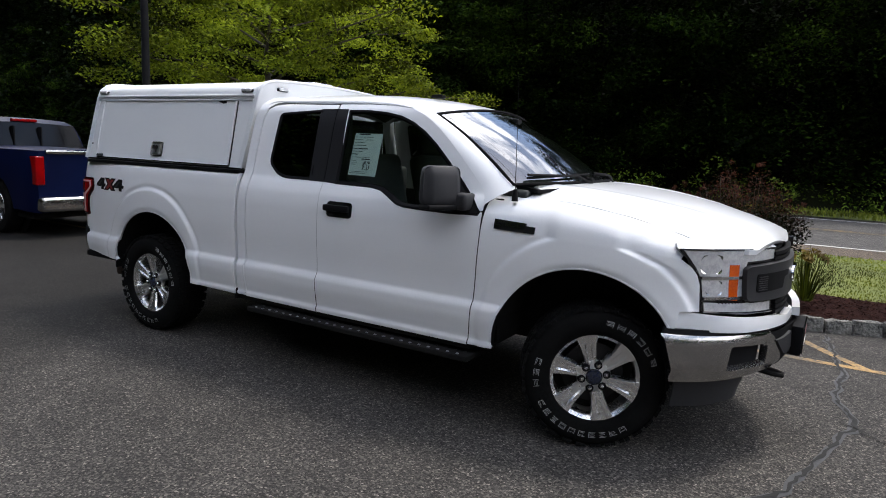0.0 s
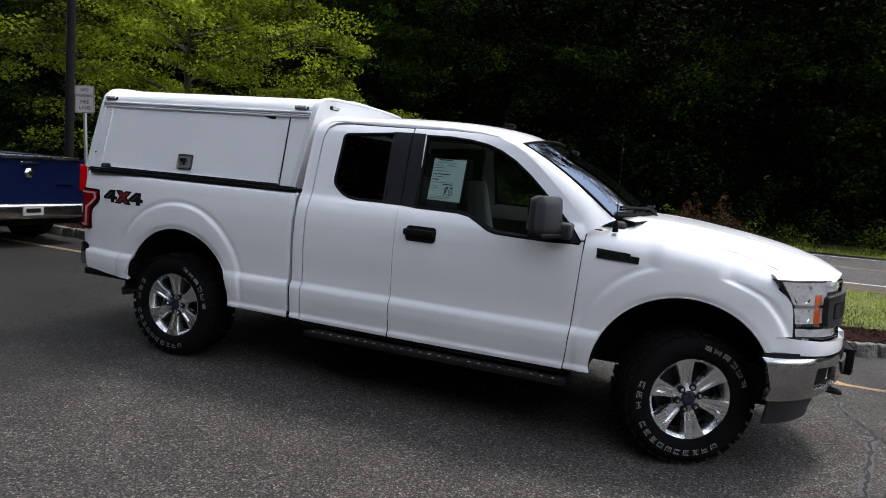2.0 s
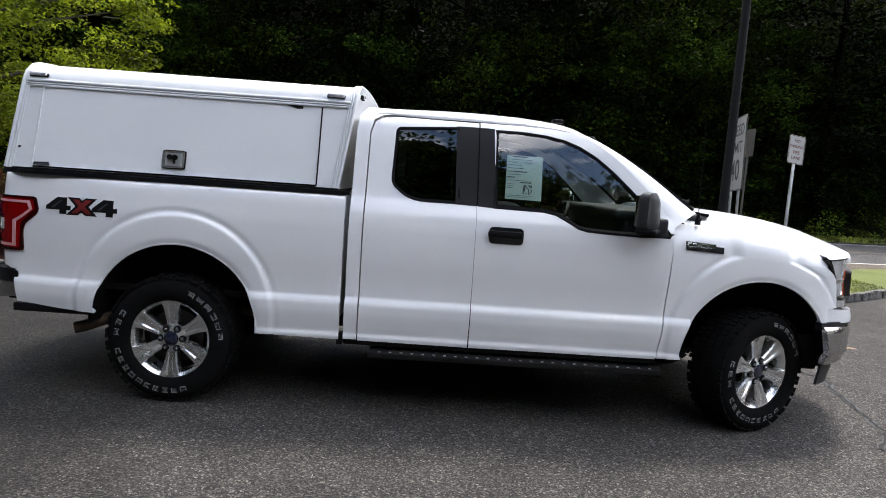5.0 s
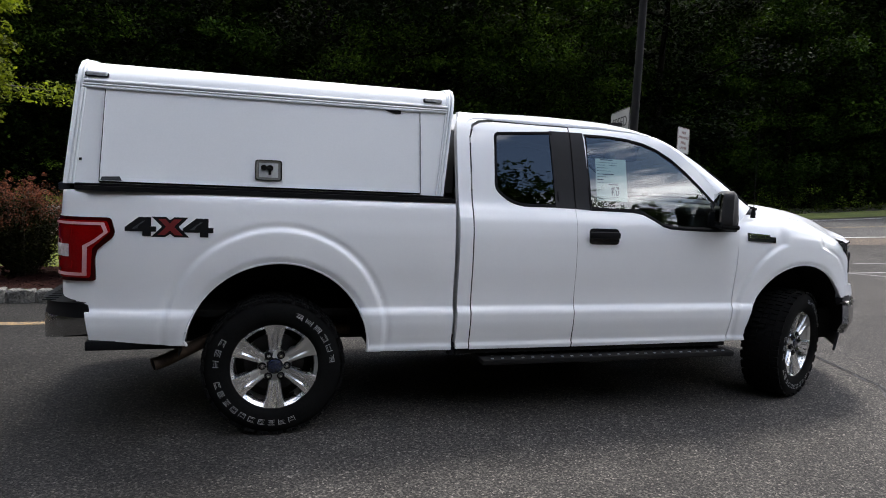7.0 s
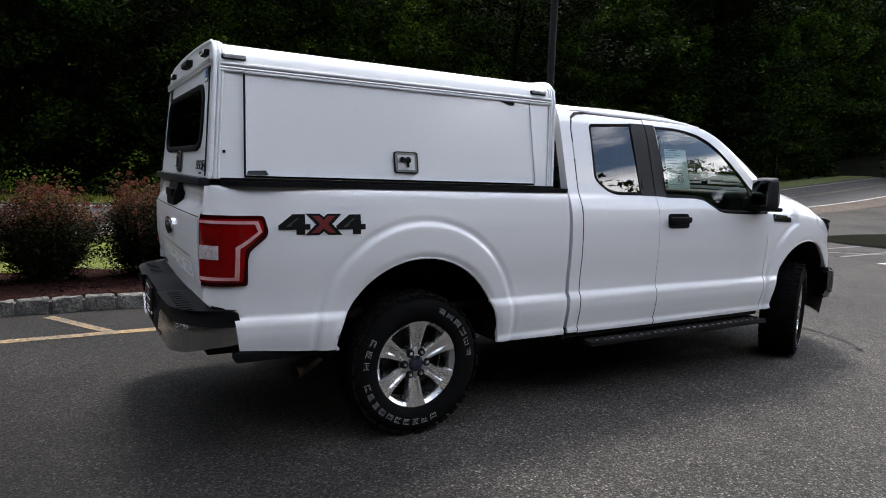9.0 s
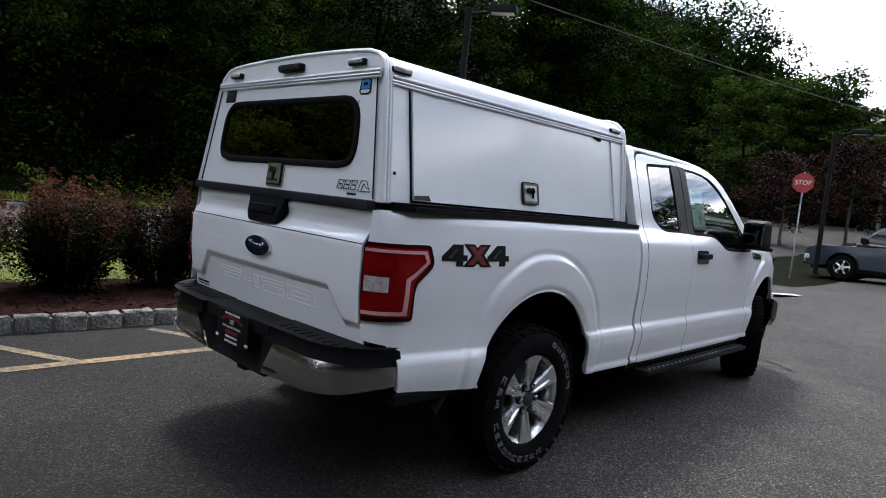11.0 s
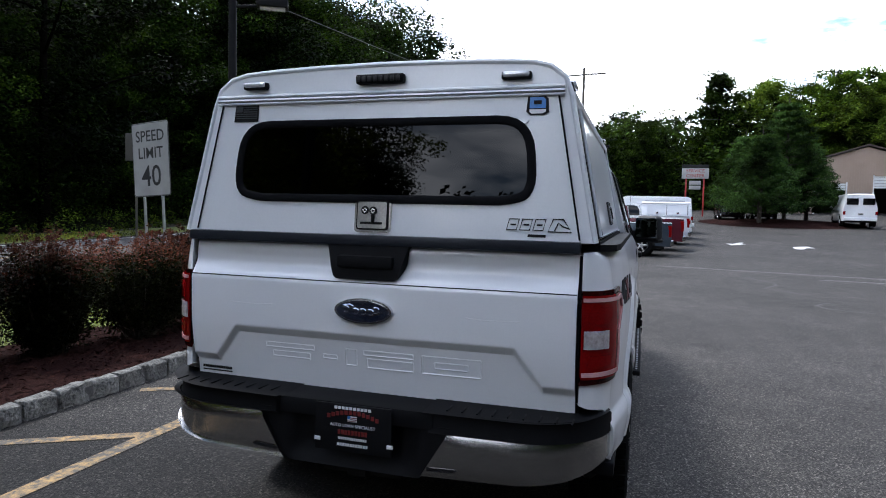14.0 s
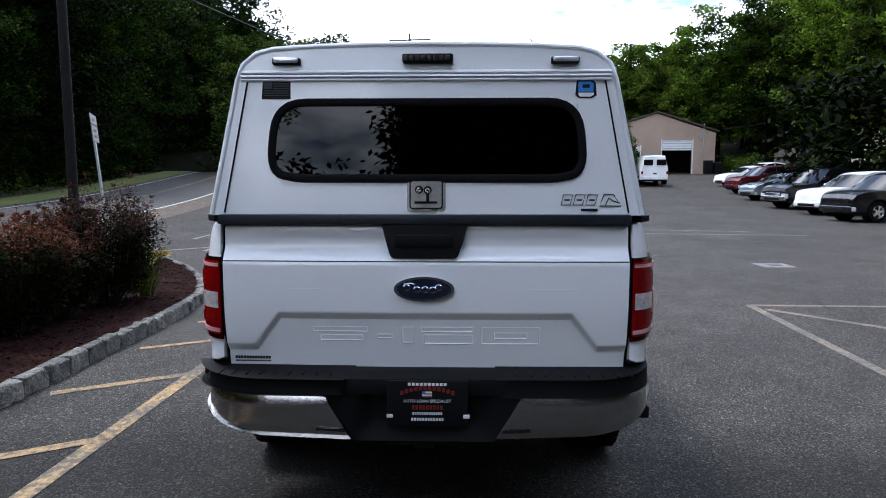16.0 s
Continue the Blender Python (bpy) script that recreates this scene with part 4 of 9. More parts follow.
for sg in (-1, 1):
    for nm, shp, x0, mt, s in (("figure_decal", four, -0.742, M["decal_black"], 1.0), ("cross_decal", cross, -0.612, M["decal_red"], 1.0), ("figure_decal", four, -0.462, M["decal_black"], 1.0)):
        pl = [(x0 + (px if sg < 0 else 0.134 - px) * 1.08, 1.082 + py * 0.98) for px, py in shp]
        part(nm, sheet_bm(pl, 0.03, map_bed(sg, 0.0030), 0.002, flip=sg > 0), mt, truck, "4x4 decal in black and red" if nm == "cross_decal" else "")
        if shp is cross:
            cx_, cz_ = 0.070, 0.050
            pl = [(x0 + (cx_ + ((px if sg < 0 else 0.134 - px) - cx_) * 1.02) * 1.08, 1.082 + (cz_ + (py - cz_) * 0.98) * 0.98) for px, py in ((-0.014, -0.004), (0.034, 0.052), (-0.012, 0.104), (0.052, 0.104), (0.069, 0.088), (0.088, 0.104), (0.150, 0.104), (0.108, 0.052), (0.154, -0.004), (0.090, -0.004), (0.070, 0.014), (0.048, -0.004))]
            part("cross_outline", sheet_bm(pl, 0.03, map_bed(sg, 0.0016), 0.0008, flip=sg > 0), M["decal_black"], truck)
        if shp is four:
            pin = [(x0 + (px if sg < 0 else 0.134 - px) * 1.08, 1.082 + py * 0.98) for px, py in [(0.022, 0.036), (0.022, 0.041), (0.068, 0.080), (0.078, 0.080), (0.050, 0.056), (0.042, 0.040)]]
            part("figure_inlay", sheet_bm(pin, 0.03, map_bed(sg, 0.0045), 0.001, flip=sg > 0), M["decal_grey"], truck)

# front wall and floor of the bed, seen past the gap to the cab
for sg in (-1, 1):
    part("bed_rail", box_bm(-0.80, 0.955, min(sg * 0.78, sg * 0.868), max(sg * 0.78, sg * 0.868), 1.27, 1.3115, 0.012, 3), M["paint"], truck)
part("bed_front", box_bm(0.955, 1.005, -0.86, 0.86, 0.55, 1.31, 0.01), M["paint"], truck)
part("bed_floor", box_bm(-1.03, 0.98, -0.80, 0.80, 0.62, 0.66), M["under"], truck)

# ---- tailgate ----
tg_x = curve_of((0.70, -1.070), (0.76, -1.078), (0.83, -1.088), (0.90, -1.098), (0.96, -1.104), (1.05, -1.106), (1.14, -1.106), (1.16, -1.100), (1.22, -1.068), (1.265, -1.066), (1.29, -1.060), (1.30, -1.045))


def tg_map(y, z):
    a = abs(y)
    edge = 0.954 if a < 0.578 else 0.954 - (a - 0.578) * 1.29 if a < 0.682 else 0.820
    rec = 0.022 * min(1.0, max(0.0, (edge - z) / 0.030))
    scoop = 0.016 * step01(1.165, 1.21, z) * (1 - step01(1.235, 1.285, z)) * (1 - step01(0.55, 0.76, a))
    crown = 0.012 * (a / 0.8)**2
    return (tg_x(z) + rec + scoop + crown, y, z)


tailgate = part("tailgate", sheet_bm([(-0.796, 0.715), (0.796, 0.715), (0.796, 1.298), (-0.796, 1.298)], (0.006, 0.006), tg_map, 0.03, flip=True), M["paint"], truck, angle=30.0)
part("crease_line", tube_bm([(tg_map(y, 1.157)[0] - 0.0005, y, 1.157) for y in np.linspace(-0.795, 0.795, 24)], 0.0022, 5), M["seal"], tailgate)
bezel = round_poly([(-0.168, 1.301), (-0.130, 1.170), (0.130, 1.170), (0.168, 1.301)], [0.0, 0.02, 0.02, 0.0])


def tg_plane(off):
    return lambda y, z: (-1.092 - off + 0.022 * step01(1.2, 1.30, z), y, z)


part("handle_bezel", sheet_bm(bezel, 0.03, tg_plane(0.016), 0.05, flip=True), M["black_plastic"], tailgate, "black plastic tailgate handle bezel")
part("handle", box_bm(-1.118, -1.085, -0.115, 0.115, 1.215, 1.262, 0.010), M["black_plastic"], tailgate)
oval = [(0.118 * math.cos(t), 1.052 + 0.049 * math.sin(t)) for t in np.linspace(0, 2 * math.pi, 40)[:-1]]
badge = part("oval_badge", sheet_bm(oval, 0.03, lambda y, z: (-1.122, y, z), 0.022, flip=True), M["chrome"], tailgate, "dark blue oval badge with a chrome rim")
oval2 = [(0.106 * math.cos(t), 1.052 + 0.040 * math.sin(t)) for t in np.linspace(0, 2 * math.pi, 40)[:-1]]
part("badge_field", sheet_bm(oval2, 0.03, lambda y, z: (-1.125, y, z), 0.004, flip=True), M["badge_blue"], badge)
swash = bmesh.new()
for k, (a, b) in enumerate((((0.060, 0.004), (0.075, 0.022)), ((0.020, 0.0), (0.034, 0.010)), ((-0.012, 0.0), (0.004, 0.010)), ((-0.040, -0.002), (-0.03, 0.010)), ((-0.058, 0.0), (-0.056, 0.026)))):
    tube_bm([(-1.126, (a[0] + b[0]) / 2 + 0.013 * math.cos(t), 1.046 + (a[1] + b[1]) / 2 + 0.011 * math.sin(t)) for t in np.linspace(0.3, 5.2, 9)], 0.0026, 5, bm=swash)
tube_bm([(-1.126, 0.078, 1.072), (-1.126, 0.05, 1.076), (-1.126, 0.036, 1.07)], 0.0028, 5, bm=swash)
part("badge_swash", swash, M["chrome"], badge)
# raised plain shapes across the lower tailgate


def emboss(y0, y1, z0, z1, bar=0.0035):
    emb = bmesh.new()
    corners = [(y0, z0), (y1, z0), (y1, z1), (y0, z1)]
    for i in range(4):
        (ya, za), (yb, zb) = corners[i], corners[(i + 1) % 4]
        tube_bm([(tg_map(ya + (yb - ya) * k / 5, za + (zb - za) * k / 5)[0] + 0.0006, ya + (yb - ya) * k / 5, za + (zb - za) * k / 5) for k in range(6)], bar, 5, bm=emb)
    part("raised_shape", emb, M["paint"], tailgate, "shape pressed into the painted steel")


for y0, y1, z0, z1 in ((0.45, 0.23, 0.872, 0.890), (0.42, 0.25, 0.835, 0.856), (0.19, 0.13, 0.845, 0.860), (0.09, 0.045, 0.826, 0.890), (0.015, -0.19, 0.872, 0.890), (0.0, -0.19, 0.822, 0.858), (-0.225, -0.455, 0.822, 0.890), (-0.275, -0.405, 0.845, 0.868)):
    emboss(y0, y1, z0, z1)
# dealer sticker: two lines of unreadable bars
for z, h, n in ((0.757, 0.011, 13), (0.742, 0.005, 15)):
    for k in range(n):
        bb = bmesh.new()
        y1 = 0.775 - 0.148 * k / n
        box_bm(tg_map(y1, z)[0] - 0.0025, tg_map(y1, z)[0] + 0.001, y1 - 0.148 / n * 0.78, y1, z - h / 2, z + h / 2, bm=bb)
        part("sticker_bar", bb, M["decal_black"], tailgate)
for sg in (-1, 1):
    part("scratch", tube_bm([(tg_map(y, z)[0] - 0.0002, y, z) for y, z in ((0.60 * sg, 1.05), (0.47 * sg, 1.047), (0.40 * sg, 1.052))], 0.0011, 4), M["decal_white"], tailgate)

for sg in (-1, 1):
    part("tailgate_gap", tube_bm([(tg_map(sg * 0.796, z)[0] + 0.012, sg * 0.803, z) for z in np.linspace(0.72, 1.29, 9)], 0.0065, 6), M["seal"], truck)

# ---- rear bumper ----


def bump_turn(a):
    return min(1.0, max(0.0, (a - 0.60) / 0.50)) * math.pi / 2


def bump_y(a):
    return a if a < 0.60 else 0.60 + 0.318 * math.sin(bump_turn(a))


def bump_x(a):
    return -1.218 + 0.010 * (min(a, 0.60) / 0.60)**2 + 0.298 * (1 - math.cos(bump_turn(a)))


def map_bumper(off=0.0, push=None):
    def m(u, z):
        s = -1 if u < 0 else 1
        a = abs(u)
        roll = 0.016 * (step01(0.63, 0.67, z)) + 0.008 * step01(0.52, 0.48, z)
        return (bump_x(a) + roll - off, s * (bump_y(a) + off * step01(0.7, 1.0, a)), z)
    return m


bumper = new("rear_bumper")
bumper.parent = truck
tagged(bumper, "chrome rear bumper with black step pads")
for sg in (-1, 1):
    ce = [(sg * 0.275, 0.488), (sg * 0.62, 0.500), (sg * 0.80, 0.520), (sg * 0.90, 0.540), (sg * 0.96, 0.552), (sg * 1.04, 0.562), (sg * 1.095, 0.572), (sg * 1.095, 0.654), (sg * 0.395, 0.652), (sg * 0.37, 0.644)]
    part("chrome_end", sheet_bm(ce, 0.03, map_bumper(), 0.012, flip=sg < 0), M["chrome_dull"], bumper)
    part("step_edge", sheet_bm([(sg * 0.30, 0.650), (sg * 1.075, 0.650), (sg * 1.06, 0.716), (sg * 1.03, 0.728), (sg * 0.86, 0.724), (sg * 0.30, 0.722)], 0.03, map_bumper(0.004), 0.03, flip=sg < 0), M["black_plastic"], bumper)
    pad = bmesh.new()
    us = np.linspace(0.28, 1.06, 24)
    for k in range(23):
        a0, a1 = us[k], us[k + 1]
        q = [pad.verts.new(p) for p in ((bump_x(a0) - 0.001, sg * bump_y(a0), 0.722 + 0.006 * step01(0.8, 1.0, a0)), (bump_x(a1) - 0.001, sg * bump_y(a1), 0.722 + 0.006 * step01(0.8, 1.0, a1)),
                                        (-1.0 if a1 < 1.02 else bump_x(a1) + 0.02, sg * min(bump_y(a1), 0.90), 0.728 + 0.006 * step01(0.8, 1.0, a1)), (-1.0 if a0 < 1.02 else bump_x(a0) + 0.02, sg * min(bump_y(a0), 0.90), 0.728 + 0.006 * step01(0.8, 1.0, a0)))]
        pad.faces.new(q)
    part("step_pad", pad, M["black_plastic"], bumper)
    for k in range(9):
        y0 = 0.36 + 0.055 * k
        part("tread_rib", box_bm(-1.175, -1.11, sg * y0 - 0.003, sg * y0 + 0.003, 0.722, 0.7275, 0.001), M["black_plastic"], bumper)
    part("tow_slot", sheet_bm(round_poly([(sg * 0.30, 0.512), (sg * 0.30, 0.526), (sg * 0.41, 0.530), (sg * 0.41, 0.518)], 0.006, 2), 0.03, map_bumper(0.0035), 0.003, flip=sg < 0), M["black_gloss"], bumper)
cen = round_poly([(-0.385, 0.672), (-0.27, 0.475), (0.27, 0.475), (0.385, 0.672)], 0.01)
part("centre_panel", sheet_bm(cen, 0.03, lambda u, z: (-1.205 + 0.05 * step01(0.28, 0.2, abs(u)) * step01(0.47, 0.54, z) * 0.9, u, z), 0.03, flip=True), M["black_plastic"], bumper)
part("step_top", box_bm(-1.21, -1.0, -0.32, 0.32, 0.655, 0.722, 0.012), M["black_plastic"], bumper)
part("bumper_core", box_bm(-1.12, -0.95, -0.72, 0.72, 0.50, 0.66, 0.02), M["under"], bumper)
plate = part("dealer_plate", box_bm(-1.232, -1.222, -0.170, 0.135, 0.545, 0.722, 0.004), M["black_plastic"], bumper, "black dealer plate with red and white lettering")


def plate_m(y, z):
    return Matrix.Translation((-1.2335, y, z)) @ Matrix.Rotation(radians(-90), 4, "Z") @ Matrix.Rotation(radians(90), 4, "X")


text_part("plate_text", "AUTO LOAN SPECIALIST", 0.0165, M["decal_white"], plate_m(-0.0175, 0.644), plate, 0.0006)
for z, w, h, mt, n, bow in ((0.709, 0.15, 0.010, "decal_white", 10, 0.0), (0.672, 0.21, 0.015, "decal_red", 12, 0.022), (0.619, 0.12, 0.017, "decal_red", 9, 0.0), (0.596, 0.115, 0.009, "decal_white", 13, 0.0), (0.573, 0.125, 0.010, "decal_white", 12, 0.0)):
    for k in range(n):
        y = -0.0175 + w / 2 - w * (k + 0.5) / n
        dz = bow * (1 - ((k + 0.5) / n * 2 - 1)**2)
        pb = bmesh.new()
        box_bm(-1.2345, -1.230, y - w / n * 0.36, y + w / n * 0.36, z + dz - h / 2, z + dz + h / 2, bm=pb)
        part("plate_bar", pb, M[mt], plate)
fl = part("plate_flag", box_bm(-1.2348, -1.231, -0.035, 0.002, 0.661, 0.681), M["decal_white"], plate)
part("flag_bar", box_bm(-1.2352, -1.231, -0.010, 0.002, 0.671, 0.681), M["decal_blue"], fl)
for k in range(3):
    part("flag_bar", box_bm(-1.2351, -1.231, -0.035, 0.002 if k == 2 else -0.010, 0.662 + 0.006 * (2 - k), 0.665 + 0.006 * (2 - k)), M["decal_red"], fl)
for y in (-0.165, 0.125):
    part("plate_clip", box_bm(-1.235, -1.228, y - 0.012, y + 0.012, 0.578, 0.592, 0.002), M["decal_white"], plate)
part("hitch_receiver", box_bm(-1.16, -0.95, -0.04, 0.04, 0.425, 0.475, 0.008), M["under"], truck)
part("hitch_plate", box_bm(-1.12, -1.09, -0.16, 0.16, 0.42, 0.47, 0.006), M["under"], truck)

# ---- cab ----


def w_glass(x, z):
    """Side glass: flat but for a faint even bow."""
    return 0.892 - (z - 1.31) * 0.283 + 0.005 * (1 - ((z - 1.5) / 0.28)**2)


def window_ring(win, sg):
    """A flat black seal: flush at the door skin, sloping in to the glass."""
    a, b, c = inset(win, -0.006), inset(win, 0.008), inset(win, 0.020)
    return ring_bm([[(x, sg * (w_cab(x, z) + 0.0005), z) for x, z in a], [(x, sg * (w_cab(x, z) + 0.004), z) for x, z in inset(win, -0.003)],
                    [(x, sg * (w_cab(x, z) + 0.003), z) for x, z in b], [(x, sg * (min(w_glass(x, z), w_cab(x, z)) - 0.006), z) for x, z in c]])


CAB_R, DOOR_GAP, DOOR_F = 1.040, 1.805, 2.988
rear_win = round_poly([(1.276, 1.395), (1.284, 1.738), (1.664, 1.764), (1.690, 1.304), (1.395, 1.302)], [0.04, 0.03, 0.01, 0.01, 0.10], 5)
front_win = [(1.905, 1.293), (2.20, 1.288), (2.28, 1.275), (2.345, 1.242), (2.415, 1.203), (2.47, 1.190), (2.60, 1.184), (2.80, 1.180), (2.975, 1.184), (2.985, 1.20),
             (2.93, 1.268), (2.82, 1.375), (2.72, 1.470), (2.62, 1.560), (2.52, 1.636), (2.42, 1.692), (2.32, 1.728), (2.20, 1.750), (2.05, 1.762), (1.896, 1.762)]
a_line = [(3.008, 1.245), (2.98, 1.325), (2.88, 1.425), (2.78, 1.520), (2.68, 1.610), (2.58, 1.688), (2.48, 1.745), (2.38, 1.780), (2.25, 1.797), (2.05, 1.805), (1.795, 1.806)]
for sg in (-1, 1):
    fl = sg > 0
    mp = map_side(sg, w_cab)
    part("cab_corner", sheet_bm([(CAB_R, 0.44), (1.120, 0.44), (1.120, 1.70), (1.14, 1.78), (1.19, 1.812), (1.30, 1.826), (1.30, 1.862), (1.09, 1.862), (1.05, 1.80), (CAB_R, 1.70)], (0.03, 0.010), mp, 0.06, flip=fl), M["paint"], truck)
    rd = [(1.127, 0.435), (1.797, 0.432), (1.800, 0.80), (1.797, 1.30), (1.787, 1.802), (1.30, 1.806), (1.20, 1.796), (1.15, 1.768), (1.128, 1.70)]
    rear_door = part("rear_door", sheet_bm(keyhole(rd, rear_win), (0.03, 0.010), mp, 0.0, flip=fl), M["paint"], truck)
    part("window_seal", window_ring(rear_win, sg), M["seal"], rear_door)
    pn = part("window_pane", sheet_bm(rear_win, 0.08, map_side(sg, w_glass), 0, flip=fl), M["glass_side"], rear_door, "tinted glass")
    pn.visible_shadow = False
    fd = [(1.805, 0.432), (2.955, 0.435), (2.968, 0.55), (2.980, 0.72), (2.992, 0.95), (3.000, 1.10), (3.004, 1.20)] + a_line
    front_door = part("front_door", sheet_bm(keyhole(fd, front_win), (0.03, 0.010), mp, 0.0, flip=fl), M["paint"], truck)
    part("window_seal", window_ring(front_win, sg), M["seal"], front_door)
    pn = part("window_pane", sheet_bm(front_win, 0.08, map_side(sg, w_glass), 0, flip=fl), M["glass_door"], front_door, "clear glass")
    pn.visible_shadow = False
    part("pillar_trim", sheet_bm([(1.668, 1.298), (1.797, 1.296), (1.7865, 1.774), (1.652, 1.773)], 0.05, map_side(sg, w_cab, 0.004), 0.012, flip=fl), M["pillar"], rear_door, "satin black pillar trim")
    part("pillar_trim", sheet_bm([(1.806, 1.296), (1.912, 1.290), (1.884, 1.773), (1.7945, 1.774)], 0.05, map_side(sg, w_cab, 0.004), 0.012, flip=fl), M["pillar"], front_door, "satin black pillar trim")
    part("pillar_gap", sheet_bm([(1.792, 1.296), (1.812, 1.296), (1.798, 1.772), (1.782, 1.772)], 0.05, map_side(sg, w_cab, 0.0015), 0, flip=fl), M["seal"], truck)
    part("sail_trim", sheet_bm([(2.84, 1.182), (2.982, 1.186), (2.93, 1.262), (2.80, 1.388)], 0.05, map_side(sg, w_cab, 0.002), 0.012, flip=fl), M["pillar"], front_door)
    # recessed black door handle
    hb = round_poly([(1.880, 1.080), (2.088, 1.080), (2.088, 1.180), (1.880, 1.180)], 0.028, 4)
    hd = part("door_handle", sheet_bm(hb, 0.03, map_side(sg, w_cab, 0.004), 0.012, flip=fl), M["black_gloss"], front_door, "black door handle")
    yy = sg * (w_cab(1.98, 1.13) + 0.024)
    part("handle_grip", box_bm(1.872, 2.080, yy - 0.013, yy + 0.013, 1.118, 1.160, 0.012), M["black_plastic"], hd)
    # front wing
    fn = [(2.962, 0.44), (3.110, 0.44)] + arch(ARCH_X, 0.505, 178, 28, 20) + [(4.060, 0.70), (4.075, 0.795), (4.158, 0.798), (4.146, 0.93), (4.126, 1.00), (4.094, 1.055), (4.054, 1.108), (4.085, 1.28), (4.095, 1.30), (3.165, 1.30), (3.06, 1.30), (3.012, 1.25), (3.004, 1.10), (2.998, 0.95), (2.986, 0.72), (2.974, 0.55)]
    wing = part("front_wing", sheet_bm(fn, (0.014, 0.010), map_fend(sg), 0.03, flip=fl), M["paint"], truck)
    lip = [(x, sg * (w_fend(x, z) - 0.006), z) for x, z in [(3.108, 0.44)] + arch(ARCH_X, 0.502, 178, 26, 24)]
    part("arch_lip", tube_bm(lip, 0.008, 6), M["paint"], wing)
    bd = part("wing_badge", sheet_bm([(3.083, 1.118), (3.320, 1.112), (3.322, 1.150), (3.270, 1.152), (3.270, 1.165), (3.083, 1.172)], 0.03, map_fend(sg, 0.008), 0.008, flip=fl), M["black_gloss"], wing, "black and chrome model badge of plain shapes")
    for a, b in ((3.088, 3.145), (3.152, 3.166), (3.173, 3.212), (3.219, 3.258)):
        part("badge_bar", sheet_bm(round_poly([(a, 1.138), (b, 1.137), (b, 1.164), (a, 1.167)], 0.006, 2), 0.03, map_fend(sg, 0.0125), 0.005, flip=fl), M["chrome"], bd)
        part("badge_inset", sheet_bm([(a + 0.008, 1.144), (b - 0.004, 1.143), (b - 0.004, 1.156), (a + 0.008, 1.158)], 0.03, map_fend(sg, 0.0135), 0.0015, flip=fl), M["black_gloss"], bd)

# roof, with soft sides that meet the door tops
roof_mid = curve_of((1.04, 1.790), (1.06, 1.845), (1.12, 1.878), (1.30, 1.896), (1.70, 1.905), (2.00, 1.900), (2.25, 1.882), (2.42, 1.855), (2.53, 1.818), (2.60, 1.782))
roof_edge = curve_of((1.04, 1.72), (1.09, 1.80), (1.20, 1.835), (1.70, 1.842), (2.10, 1.830), (2.35, 1.800), (2.50, 1.760), (2.58, 1.722))


def roof_map(x, y):
    t = min(1.0, abs(y) / 0.705)
    return (x - 0.06 * (t**2) * step01(2.3, 2.6, x), y, roof_mid(x) + (roof_edge(x) - roof_mid(x)) * (0.45 * t**2 + 0.55 * t**6))


def ws_pos(u, v):
    """u across from -1 to 1, v from the cowl (0) to the header (1)."""
    half = 0.835 + (0.690 - 0.835) * v
    cx = 3.335 + (2.615 - 3.335) * v
    cz = 1.375 + (1.812 - 1.375) * v + 0.028 * math.sin(v * math.pi)
    return (cx - (0.20 - 0.11 * v) * u * u, half * u, cz - (0.015 + 0.045 * v) * u * u)


roof = part("roof", sheet_bm(round_poly([(1.045, -0.705), (2.56, -0.705), (2.62, -0.45), (2.635, 0.0), (2.62, 0.45), (2.56, 0.705), (1.045, 0.705)], [0.05, 0.02, 0.1, 0.2, 0.1, 0.02, 0.05]), 0.03, roof_map, 0.02), M["paint"], truck)
for sg in (-1, 1):
    # the roof's side, from the door tops up to the roof skin
    side_bm, srow = bmesh.new(), []
    top_line = [(1.105, 1.770), (1.125, 1.800), (1.16, 1.818), (1.22, 1.824), (1.30, 1.815), (1.50, 1.811), (1.795, 1.810), (2.05, 1.809), (2.25, 1.801), (2.38, 1.784)]
    ends = [(Vector((x, sg * (w_cab(x, z) + 0.0005), z)), Vector(roof_map(x, sg * 0.703))) for x, z in top_line]
    A, B = ends[-1][0], Vector(ws_pos(sg * 1.0, 1.0))
    ends += [(A.lerp(B, k), Vector(roof_map(2.38 + 0.16 * k, sg * 0.703))) for k in (0.35, 0.7, 1.0)]
    for P0, P2 in ends:
        mid = P0.lerp(P2, 0.5) + Vector((0, sg * 0.007, 0.006)) * min(1.0, (P2 - P0).length / 0.03)
        srow.append([side_bm.verts.new(p) for p in (P0, P0.lerp(mid, 0.5) + Vector((0, sg * 0.0025, 0.001)), mid, mid.lerp(P2, 0.5) + Vector((0, sg * 0.001, 0.0025)), P2)])
    for P_, Q_ in zip(srow, srow[1:]):
        for j in range(4):
            side_bm.faces.new((P_[j], Q_[j], Q_[j + 1], P_[j + 1]) if sg < 0 else (P_[j], P_[j + 1], Q_[j + 1], Q_[j]))
    part("roof_side", side_bm, M["paint"], truck, angle=60)
